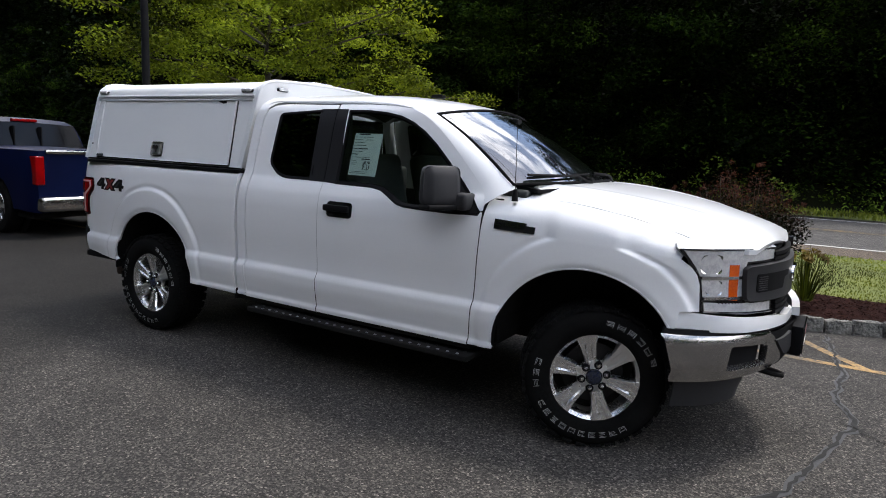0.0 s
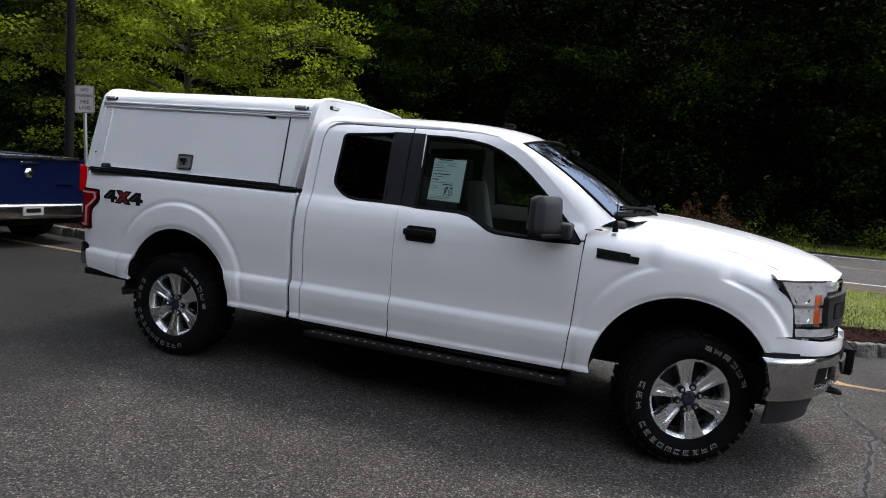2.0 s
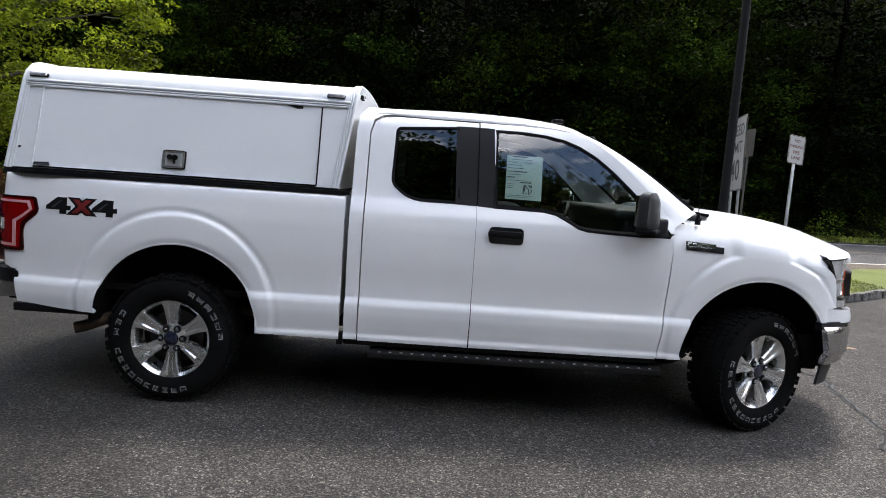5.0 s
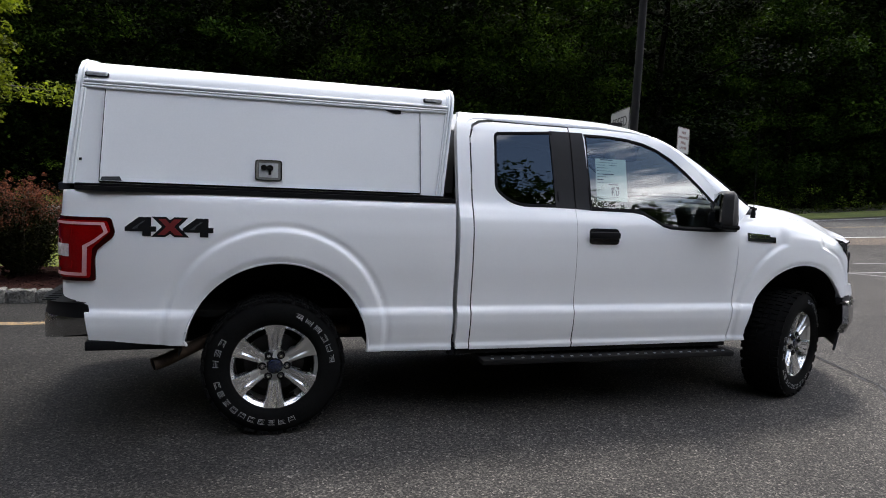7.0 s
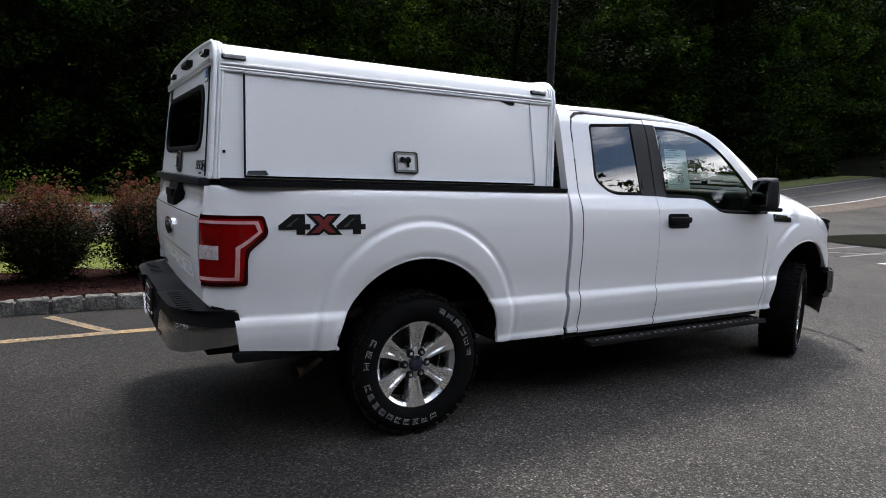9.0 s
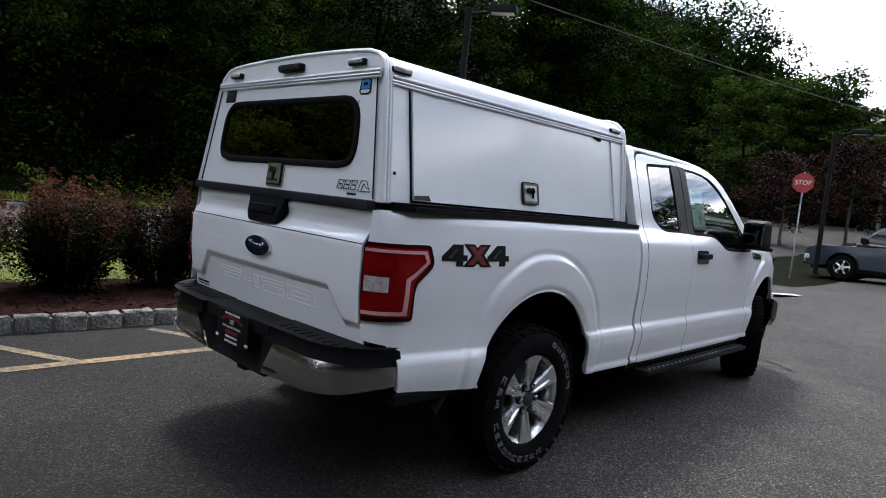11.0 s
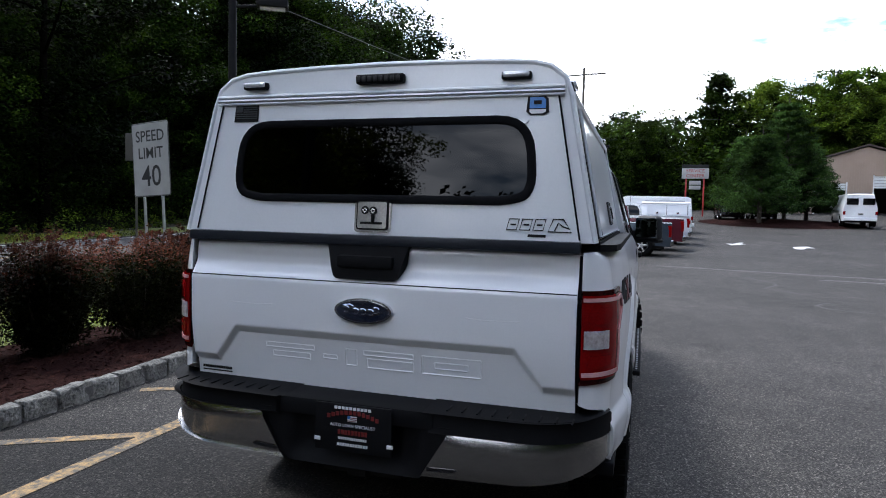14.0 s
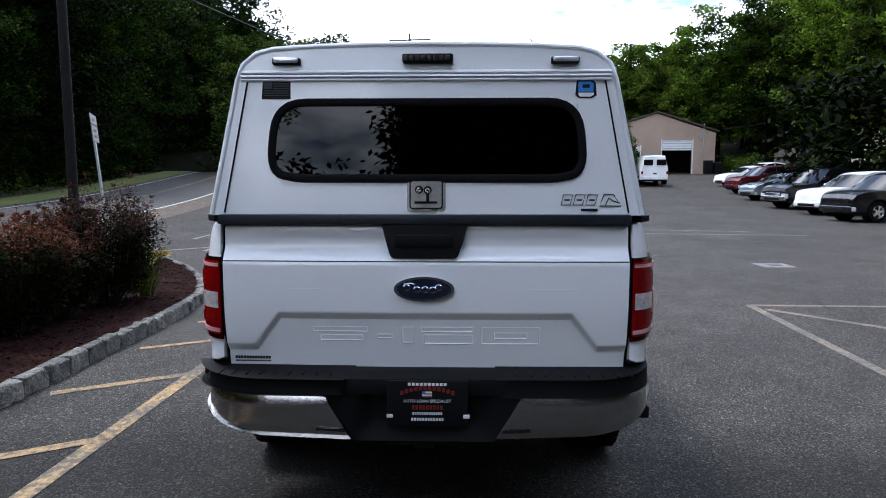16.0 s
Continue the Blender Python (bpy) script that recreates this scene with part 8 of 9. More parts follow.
for k, (x, y, h) in enumerate(((48.0, -10.6, 9.2), (45.6, -8.6, 6.6), (49.8, -12.4, 6.0), (50.5, -8.2, 6.8))):
    make_pine((x, y, rise(x)), h, 90 + k, "pines on the island")
isl = bmesh.new()
cv = isl.verts.new((47.5, -10.2, rise(47.5) + 0.35))
rg = [isl.verts.new((47.5 + 4.6 * math.cos(t), -10.2 + 5.4 * math.sin(t), rise(47.5 + 4.6 * math.cos(t)) + 0.03)) for t in np.linspace(0, 2 * math.pi, 25)[:-1]]
for i in range(24):
    isl.faces.new((cv, rg[i - 1], rg[i]))
setting("pine_island", isl, M["mulch"], "mulched island under the pines", "planting bed")

# plum-leaved trees beyond the parked trucks
for k, (x, y, h) in enumerate(((40.0, 6.4, 6.0), (44.5, 4.2, 5.2), (37.0, 9.0, 5.0))):
    make_tree("plum_tree", "dark plum-leaved ornamental tree", "tree", (x, y, rise(x)), h, 0.10, 110 + k, 1.9, 0.75, 120, 0.20, "leaf_plum", n=9, low=0.25, extra=20, group="plum-leaved trees")
make_tree("tall_tree", "tall narrow dark green tree beyond the pines", "tree", (70.0, -8.1, rise(70)), 13.6, 0.25, 137, 2.3, 1.15, 170, 0.34, "leaf_mid", n=14, low=0.3, extra=40, bark="bark_dark")
make_tree("lime_tree", "broad yellow-green tree behind the pines", "tree", (74.0, -12.6, rise(74)), 13.0, 0.25, 139, 3.4, 1.4, 170, 0.34, "leaf_lime", n=14, low=0.3, extra=50, bark="bark_dark")
make_tree("young_tree", "young fresh green tree beside the lot", "tree", (38.5, -27.5, rise(38) + 0.8), 4.6, 0.07, 131, 1.6, 0.8, 130, 0.22, "leaf_lime", n=8, low=0.2, extra=20)
make_tree("vine_tree", "old trunk wrapped in bright vines", "tree", (47.0, -30.5, rise(47) + 1.7), 13.0, 0.35, 133, 1.0, 0.9, 150, 0.25, "leaf_lime", n=18, low=0.05, extra=26)

# ---- shrubs in the bed ----
def make_shrub(at, w, h, seed, label, group, rusty=0.5, dens=1.0):
    t = thing("shrub", at, label, "shrub", group)
    rng = random.Random(seed)
    b = bmesh.new()
    cs, cs2, r1, r2 = [], [], [], []
    for j in range(60):
        a, u = rng.uniform(0, 6.283), rng.uniform(0.15, 1)**0.6
        foot = Vector((math.cos(a) * 0.10 * u, math.sin(a) * 0.10 * u, -0.04))
        top = Vector((math.cos(a) * w * 0.52 * u, math.sin(a) * w * 0.52 * u, h * (1.0 - 0.30 * u**2) * rng.uniform(0.80, 1.02)))
        mid = foot.lerp(top, 0.5) + Vector((math.cos(a), math.sin(a), 0)) * w * 0.05
        tube_bm([foot, mid, top], [0.008, 0.005, 0.002], 4, bm=b, caps=False)
        for q in (0.28, 0.42, 0.56, 0.7, 0.82):
            p = foot.lerp(top, q) + Vector((math.cos(a), math.sin(a), 0)) * w * 0.06 * math.sin(q * 3.1)
            cs.append(tuple(p))
            r1.append(0.125 * w / 0.8)
        for q in (0.88, 0.97):
            cs2.append(tuple(foot.lerp(top, q)))
            r2.append(0.085 * w / 0.8)
        if rng.random() < 0.5:
            tip = top + Vector((rng.uniform(-0.04, 0.04), rng.uniform(-0.04, 0.04), rng.uniform(0.05, 0.14)))
            cs2.append(tuple(tip))
            r2.append(0.03)
    part("branchwork", b, M["bark"], t)
    f1 = new("foliage", leaf_mesh("foliage", leaf_arrays(cs, r1, int(80 * dens), 0.040, seed, squash=1.0), M["leaf_shrub"]))
    f2 = new("seed_head_crown", leaf_mesh("seed_head_crown", leaf_arrays(cs2, r2, int(46 * dens), 0.028, seed + 1, squash=1.0), M["leaf_rust"]))
    f1.parent = f2.parent = t
    return t


SH = "shrubs along the planting bed"
random.seed(5)
sx = -9.4
k = 0
while sx < 3.2:
    lbl = "rounded shrub with rusty seed heads in the mulch bed"
    make_shrub((sx, 4.12 - 0.17 * step01(0, 3, sx) + random.uniform(-0.08, 0.10), 0.10), random.uniform(0.95, 1.08), random.uniform(1.02, 1.16) * (1 + 0.12 * step01(-1.5, 1.5, sx)), 200 + k, lbl, SH)
    sx += random.uniform(0.90, 0.98)
    k += 1
for k, (x, y, w, h) in enumerate(((3.78, 4.0, 1.20, 1.44),)):
    make_shrub((x, y, 0.06), w, h, 240 + k, "rusty-tipped shrub at the end of the bed", SH)


def make_lily(at, seed, label, flowers=True, n=46, h=0.48):
    t = thing("daylily", at, label, "daylily", "daylilies at the bed's end")
    rng = random.Random(seed)
    b = bmesh.new()
    for _ in range(n):
        a, L = rng.uniform(0, 6.283), h * rng.uniform(0.7, 1.25)
        out, d = rng.uniform(0.25, 0.75), Vector((math.cos(a), math.sin(a), 0))
        s = Vector((-d.y, d.x, 0)) * 0.008
        f = d * rng.uniform(0, 0.08)
        rows = []
        for i in range(6):
            q = i / 5
            p = f + d * L * out * q + Vector((0, 0, L * (q * 1.25 - 0.75 * out * q * q)))
            w = 1.0 - 0.85 * q
            rows.append((b.verts.new(p - s * w), b.verts.new(p + s * w)))
        for A, B in zip(rows, rows[1:]):
            b.faces.new((A[0], A[1], B[1], B[0]))
    part("leaves", b, M["leaf_lily"], t)
    if flowers:
        cs = []
        st = bmesh.new()
        for _ in range(9):
            a, r = rng.uniform(0, 6.283), rng.uniform(0.05, 0.25)
            p = Vector((math.cos(a) * r, math.sin(a) * r, h * rng.uniform(0.85, 1.1)))
            tube_bm([(p.x * 0.3, p.y * 0.3, 0), p], [0.004, 0.003], 4, bm=st)
            cs.append(tuple(p))
        part("stalks", st, M["leaf_lily"], t)
        for k_, c_ in enumerate(cs):
            fl = new("flower", leaf_mesh("flower", leaf_arrays([c_], [0.045], 14, 0.075, seed + k_, squash=0.8, aspect=0.4), M["petal"]))
            fl.parent = t
    return t


make_lily((4.12, 3.74, 0.08), 301, "daylily clump with pale yellow flowers", True, 70, 0.52)
make_lily((4.50, 4.0, 0.08), 304, "daylily clump with pale yellow flowers", True, 80, 0.50)
make_lily((-3.4, 4.0, 0.13), 303, "strappy green daylily clump among the shrubs", False, 46, 0.46)


def scatter_blades(name, label, cat, region, n, L, mat, seed, w=0.006, z0=0.1):
    rng = np.random.default_rng(seed)
    vs = []
    xy = region(rng, n)
    n = len(xy)
    a = rng.uniform(0, 2 * math.pi, n)
    ln = L * rng.uniform(0.5, 1.3, n)
    lean = rng.uniform(0.1, 0.8, n)
    base = np.column_stack([xy[:, 0], xy[:, 1], np.array([z0 + dip(a, b) for a, b in xy])])
    d = np.column_stack([np.cos(a), np.sin(a), np.zeros(n)])
    s = np.column_stack([-d[:, 1], d[:, 0], np.zeros(n)]) * w
    tip = base + d * (ln * lean)[:, None] + np.column_stack([np.zeros(n), np.zeros(n), ln])
    v = np.stack([base - s, base + s, tip + s * 0.3, tip - s * 0.3], axis=1).reshape(-1, 3)
    ob = new(name, leaf_mesh(name, v, M[mat]))
    return tagged(ob, label, cat, "", "stuff")


def lawn_region(rng, n):
    x = rng.uniform(-8, 10, n)
    y = rng.uniform(3.3, 10.6, n)
    ky = np.array([smooth_curve([p[0] for p in kerb_line], [p[1] for p in kerb_line], a) for a in x])
    mb = np.array([smooth_curve([-8, 2.5, 4.5, 6.5, 8.5], [1.75, 1.8, 1.5, 0.9, 0.2], a) for a in x])
    top = np.array([road_near(a) for a in x])
    ok = (y > ky + mb - 0.05) & (y < top - 0.05)
    return np.column_stack([x, y])[ok]


scatter_blades("lawn_grass", "uneven tufts of mown lawn grass", "grass", lawn_region, 120000, 0.024, "grass_blade", 401)


def verge_region(rng, n):
    x = rng.uniform(-30, 60, n)
    y = np.array([road_near(a) + ROAD_LINE + 8.25 for a in x]) + rng.uniform(0, 3.2, n)
    return np.column_stack([x, y])


scatter_blades("verge_grass", "mown grass along the far verge", "grass", verge_region, 26000, 0.13, "grass_blade", 402, 0.016, 0.05)


def chips(rng, n):
    x = rng.uniform(-8, 8, n)
    ky = np.array([smooth_curve([p[0] for p in kerb_line], [p[1] for p in kerb_line], a) for a in x])
    mb = np.array([smooth_curve([-8, 2.5, 4.5, 6.5, 8.5], [1.75, 1.8, 1.5, 0.9, 0.12], a) for a in x])
    return np.column_stack([x, ky + 0.10 + (mb - 0.10) * rng.uniform(0, 1, n)])


rng_c = np.random.default_rng(55)
cxy = chips(rng_c, 13000)
cz = np.array([0.135 + dip(a, b) + 0.05 * noise.noise((a * 1.7, b * 1.7, 3.0)) for a, b in cxy])
mc = new("mulch_chips", leaf_mesh("mulch_chips", leaf_arrays(np.column_stack([cxy, cz]), np.full(len(cxy), 0.012), 1, 0.055, 56, up=1.2, aspect=0.32), M["mulch_chip"]))
tagged(mc, "loose dark red bark chips over the bed", "mulch", "", "stuff")

# ---- poles, signs, wires ----
def lamp_post(at, h, label, head=None, group="lot lamp posts"):
    t = thing("lamp_post", at, label, "lamp post", group)
    part("pole", tube_bm([(0, 0, 0.0), (0, 0, h)], [0.078, 0.068], 12), M["pole_dark"], t)
    part("base", lathe_bm([(0.0, 0.10), (0.14, 0.09), (0.17, 0.0)], 16, "z"), M["pole_dark"], t)
    if head:
        a = radians(head)
        d = Vector((math.cos(a), math.sin(a), 0))
        part("arm", tube_bm([(0, 0, h - 0.1), d * 0.5 + Vector((0, 0, h - 0.05))], 0.03, 8), M["pole_dark"], t)
        hb = box_bm(0.4, 0.95, -0.16, 0.16, h - 0.08, h + 0.06, 0.03)
        bmesh.ops.transform(hb, matrix=Matrix.Rotation(a, 4, "Z"), verts=hb.verts)
        hd = part("lamp_head", hb, M["pole_dark"], t)
        lb = box_bm(0.46, 0.90, -0.12, 0.12, h - 0.095, h - 0.079, 0.004)
        bmesh.ops.transform(lb, matrix=Matrix.Rotation(a, 4, "Z"), verts=lb.verts)
        part("lens", lb, M["clear_lens"], hd)
    return t


lamp_post((6.50, 6.05, 0.10), 5.0, "slim dark bronze lamp post on the lawn", -60)
lamp_post((-7.0, 3.75, 0.13), 6.0, "slim dark bronze lamp post in the planting bed", -50)
lamp_post((20.6, 2.9, 0.03), 4.7, "dark lamp post beyond the parked trucks", -75)
lamp_post((34.5, 2.0, 0.45), 5.0, "pale curved-arm lamp post behind the parked trucks", -80)
lamp_post((50.0, 3.0, rise(50)), 5.6, "distant dark lamp post", -80)
lamp_post((52.0, -30.5, rise(52) + 1.2), 5.5, "distant dark lamp post by the fence", 120)


def sign_panel(t, w, h, z, mat_face, turn, rows, border, corner=0.03, bold=0.022, rim=0.0045):
    """A sheet-metal panel facing -y before its turn, with lettering rows of (words, size, z, material)."""
    R = Matrix.Rotation(radians(turn), 4, "Z")
    pl = round_poly([(-w / 2, -h / 2), (w / 2, -h / 2), (w / 2, h / 2), (-w / 2, h / 2)], corner, 3)
    face = R @ Matrix.Translation((0, -0.045, z)) @ Matrix.Rotation(radians(90), 4, "X")
    pan = part("panel", prism_bm(pl, 0.003, face), mat_face, t)
    bp = round_poly([(-w / 2, -h / 2), (w / 2, -h / 2), (w / 2, h / 2), (-w / 2, h / 2)], corner, 3)
    part("panel_back", prism_bm(bp, 0.002, R @ Matrix.Translation((0, -0.0425, z)) @ Matrix.Rotation(radians(90), 4, "X")), M["sign_back"], t)
    if border:
        ins = [(x * (1 - 0.07 * 0.3 / w), y * (1 - 0.05 * 0.4 / h)) for x, y in bp]
        part("border", tube_bm([tuple(face @ Vector((x, y, 0.0035 - 0.7 * (rim - 0.0045)))) for x, y in ins], rim, 4, closed=True), border, t)
    for words, size, dz, mt in rows:
        text_part("lettering", words, size, M[mt], face @ Matrix.Translation((0, dz, 0.004)), t, 0.0008, bold=bold)
    return pan


ns = thing("no_parking_sign", Matrix.Translation((7.65, 6.15, 0.10)) @ Matrix.Rotation(radians(9), 4, Vector((-0.85, 0.5, 0))), "white no parking fire lane sign on a steel post", "road sign", "no parking signs")
part("post", box_bm(-0.022, 0.022, -0.040, -0.004, 0.0, 2.56, 0.004), M["steel"], ns)
sign_panel(ns, 0.33, 0.50, 2.34, M["sign_white"], 12, [("NO", 0.075, 0.15, "sign_ink"), ("PARKING", 0.066, 0.055, "sign_ink"), ("FIRE", 0.075, -0.05, "sign_ink"), ("LANE", 0.075, -0.145, "sign_ink")], M["sign_ink"])
nb = thing("no_parking_sign", Matrix.Translation((-6.0, 3.35, 0.13)) @ Matrix.Rotation(radians(-3.5), 4, "Y"), "white no parking fire lane sign by the kerb", "road sign", "no parking signs")
part("post", box_bm(-0.022, 0.022, -0.040, -0.004, 0.0, 2.36, 0.004), M["steel"], nb)
sign_panel(nb, 0.30, 0.46, 2.15, M["sign_white"], 32, [("NO", 0.075, 0.15, "sign_ink"), ("PARKING", 0.064, 0.055, "sign_ink"), ("FIRE", 0.075, -0.05, "sign_ink"), ("LANE", 0.075, -0.145, "sign_ink")], M["sign_ink"])
sp = thing("speed_limit_sign", Matrix.Translation((8.23, 9.19, 0.10)) @ Matrix.Rotation(radians(3.0), 4, Vector((-0.98, -0.17, 0))), "white speed limit 40 sign on two steel posts", "road sign")
for dx in (-0.30, 0.30):
    p_ = Matrix.Rotation(radians(-101), 4, "Z") @ Vector((dx, -0.02, 0))
    part("post", box_bm(p_.x - 0.022, p_.x + 0.022, p_.y - 0.022, p_.y + 0.022, 0.0, 3.02, 0.004), M["steel"], sp)
sign_panel(sp, 1.17, 1.60, 2.38, M["sign_white"], -100, [("SPEED", 0.34, 0.50, "sign_black"), ("LIMIT", 0.34, 0.13, "sign_black"), ("40", 0.64, -0.38, "sign_black")], M["sign_black"], 0.06, bold=0.008, rim=0.017)
rs = thing("sign_back", (8.98, 10.47, 0.10), "bare back of a second road sign behind", "road sign")
part("post", box_bm(-0.02, 0.02, -0.02, 0.02, 0.0, 2.9, 0.004), M["sign_back"], rs)
part("panel", box_bm(-0.028, -0.020, -0.30, 0.30, 2.42, 3.06, 0.002), M["sign_back"], rs)

st = thing("stop_sign", (18.3, 2.98, rise(18.3)), "red octagonal stop sign on a post", "road sign")
part("post", box_bm(-0.02, 0.02, -0.02, 0.02, 0.0, 3.2, 0.004), M["steel"], st)
oc = [(0.31 * math.cos(radians(22.5 + 45 * k)), 0.31 * math.sin(radians(22.5 + 45 * k))) for k in range(8)]
fm = Matrix.Translation((-0.03, 0, 2.87)) @ Matrix.Rotation(radians(-90), 4, "Z") @ Matrix.Rotation(radians(90), 4, "X")
part("panel", prism_bm(oc, 0.004, fm), M["sign_red"], st)
text_part("lettering", "STOP", 0.19, M["decal_white"], fm @ Matrix.Translation((0, 0, 0.005)), st, 0.001)

ss = thing("service_sign", (54.4, -4.95, rise(54.4) + 0.95), "white and red service center sign on two posts", "shop sign")
for dy in (-0.7, 0.7):
    part("post", box_bm(-0.06, 0.06, dy - 0.06, dy + 0.06, -1.3, 2.6, 0.01), M["sign_red"], ss)
sm = Matrix.Translation((-0.10, 0, 0)) @ Matrix.Rotation(radians(-90), 4, "Z") @ Matrix.Rotation(radians(90), 4, "X")
part("panel", box_bm(-0.10, 0.10, -1.05, 1.05, 2.2, 3.05, 0.02), M["sign_white"], ss)
text_part("lettering", "SERVICE", 0.40, M["sign_red"], sm @ Matrix.Translation((0, 2.83, 0.004)), ss, 0.001)
text_part("lettering", "CENTER", 0.40, M["sign_red"], sm @ Matrix.Translation((0, 2.42, 0.004)), ss, 0.001)
part("top_panel", box_bm(-0.08, 0.08, -1.05, 1.05, 3.10, 3.35, 0.02), M["dark_room"], ss)
for z in (1.85, 1.45):
    part("small_panel", box_bm(-0.09, 0.09, -0.45, 0.45, z - 0.16, z + 0.16, 0.01), M["sign_white"], ss)


def utility_pole(at, h, turn, label, arm=1.25):
    t = thing("utility_pole", at, label, "utility pole", "utility poles")
    part("pole", tube_bm([(0, 0, -0.2), (0, 0, h)], [0.17, 0.11], 10), M["pole_wood"], t)
    R = Matrix.Rotation(radians(turn), 4, "Z")
    ca = box_bm(-0.05, 0.05, -arm, arm, h - 0.65, h - 0.52, 0.01)
    bmesh.ops.transform(ca, matrix=R, verts=ca.verts)
    part("cross_arm", ca, M["pole_wood"], t)
    for y in (-0.9 * arm, -0.4 * arm, 0.4 * arm, 0.9 * arm):
        i_ = lathe_bm([(0.0, 0.16), (0.03, 0.15), (0.045, 0.08), (0.03, 0.0)], 8, "z")
        part("insulator", i_, M["grey_plastic"], t).matrix_basis = R @ Matrix.Translation((0, y, h - 0.52))
    return t


utility_pole((55.6, 4.6, rise(55.6)), 12.9, -8, "tall wooden utility pole with a cross arm", 1.95)
utility_pole((58.0, 8.2, rise(58)), 8.4, 0, "shorter wooden pole beside the road")
utility_pole((-40.0, -4.0, 0), 10.5, 0, "wooden utility pole far behind the lot")


def cable(a, b, sag, r=0.012, n=14):
    pts = [(a[0] + (b[0] - a[0]) * i / n, a[1] + (b[1] - a[1]) * i / n, a[2] + (b[2] - a[2]) * i / n - sag * 4 * (i / n) * (1 - i / n)) for i in range(n + 1)]
    ob = part("overhead_cable", tube_bm(pts, r, 5), M["wire"])
    return tagged(ob, "thin black overhead cable between poles", "cable", "overhead cables")


zp = rise(55.6) + 12.9
for y in (-1.1, -0.5, 1.1):
    cable((55.6, 4.6 + y, zp - 0.4), (-40.0, 13.0 + y * 0.6, 14.0), 1.2)
cable((55.6, 4.7, 9.6), (-30.0, 22.7, 10.5), 0.9, 0.022)
cable((55.6, 4.6, zp - 4.2), (90, -30, 16), 0.9, 0.015)
cable((58, -24.5, rise(58) + 4.4), (70.0, -48.0, 12.0), 0.8, 0.015)
cable((58, -25.2, rise(58) + 6.0), (76.0, -60.0, 16.0), 0.8, 0.015)

# ---- far buildings ----
gx, gy = 62.0, -19.6
gz = rise(gx)
gar = thing("garage_building", (gx, gy, gz), "tan ribbed metal garage with a low gable and two doors", "garage")


def quad_bm(pl, x0, x1):
    b = bmesh.new()
    return prism_bm(pl, x1 - x0, Matrix.Translation((x0, 0, 0)) @ Matrix(((0, 0, 1, 0), (1, 0, 0, 0), (0, 1, 0, 0), (0, 0, 0, 1))))


gw = [(6.0, 0), (3.95, 0), (3.95, 2.75), (1.55, 2.75), (1.55, 0), (-0.62, 0), (-0.62, 3.4), (-3.62, 3.4), (-3.62, 0), (-5.9, 0), (-5.9, 4.1), (0, 6.0), (6.0, 4.1)]
part("wall", quad_bm(gw, -0.02, 0.2), M["siding"], gar)
for k in range(60):
    y = -5.85 + 0.2 * k
    if (1.5 < y < 4.0) or (-3.7 < y < -0.55):
        z0 = 2.8 if y > 0 else 3.45
    else:
        z0 = 0.0
    z1 = min(4.02 if y < -5.8 else 99, 6.0 - abs(y) * 0.316 - 0.06)
    part("rib", box_bm(-0.045, -0.018, y - 0.02, y + 0.02, z0, z1), M["siding"], gar)
part("band", box_bm(-0.055, -0.03, -5.9, 6.0, 3.90, 4.0), M["siding"], gar)
for y0, y1, zt, zo in ((-3.62, -0.62, 3.4, 2.35), (1.55, 3.95, 2.75, 2.15)):
    d = part("roller_door", box_bm(0.10, 0.16, y0, y1, zo, zt, 0.01), M["door_white"], gar, "white sectional door half raised")
    for z in np.arange(zo + 0.18, zt, 0.25):
        part("panel_joint", box_bm(0.094, 0.101, y0, y1, z - 0.012, z + 0.012), M["sign_back"], d)
    part("door_frame", box_bm(-0.06, 0.0, y0 - 0.10, y0 + 0.0, 0, zt + 0.1, 0.01), M["door_white"], gar)
    part("door_frame", box_bm(-0.06, 0.0, y1 - 0.0, y1 + 0.10, 0, zt + 0.1, 0.01), M["door_white"], gar)
part("interior_back", box_bm(5.9, 6.1, -5.8, 5.9, 0, 4.0), M["dark_room"], gar)
part("interior_side", box_bm(0.2, 6.0, -5.85, -5.75, 0, 4.0), M["dark_room"], gar)
part("interior_side", box_bm(0.2, 6.0, 5.85, 5.95, 0, 4.0), M["dark_room"], gar)
part("interior_ceiling", box_bm(0.2, 6.1, -5.9, 6.0, 4.0, 4.08), M["dark_room"], gar)
part("interior_floor", box_bm(0.0, 6.1, -5.9, 6.0, -0.06, 0.02), M["dark_room"], gar)
for sgn, ye in ((1, 6.25), (-1, -6.15)):
    rf = bmesh.new()
    q = [rf.verts.new(p) for p in ((-0.35, 0, 6.08), (12.0, 0, 6.08), (12.0, ye, 6.08 - abs(ye) * 0.316), (-0.35, ye, 6.08 - abs(ye) * 0.316))]
    fc = rf.faces.new(q)
    ex = bmesh.ops.extrude_face_region(rf, geom=[fc])
    for v in ex["geom"]:
        if isinstance(v, bmesh.types.BMVert):
            v.co.z += 0.14
    part("roof", rf, M["roofing"], gar)
part("wall", box_bm(0.2, 12, -5.9, -5.7, 0, 4.1), M["siding"], gar)
part("wall", box_bm(0.2, 12, 5.8, 6.0, 0, 4.1), M["siding"], gar)
part("conduit", tube_bm([(-0.08, -4.7, 1.8), (-0.08, -4.7, 5.0)], 0.05, 8), M["steel"], gar)
part("wall_lamp", box_bm(-0.25, -0.02, -4.45, -4.25, 3.45, 3.65, 0.03), M["sign_white"], gar)
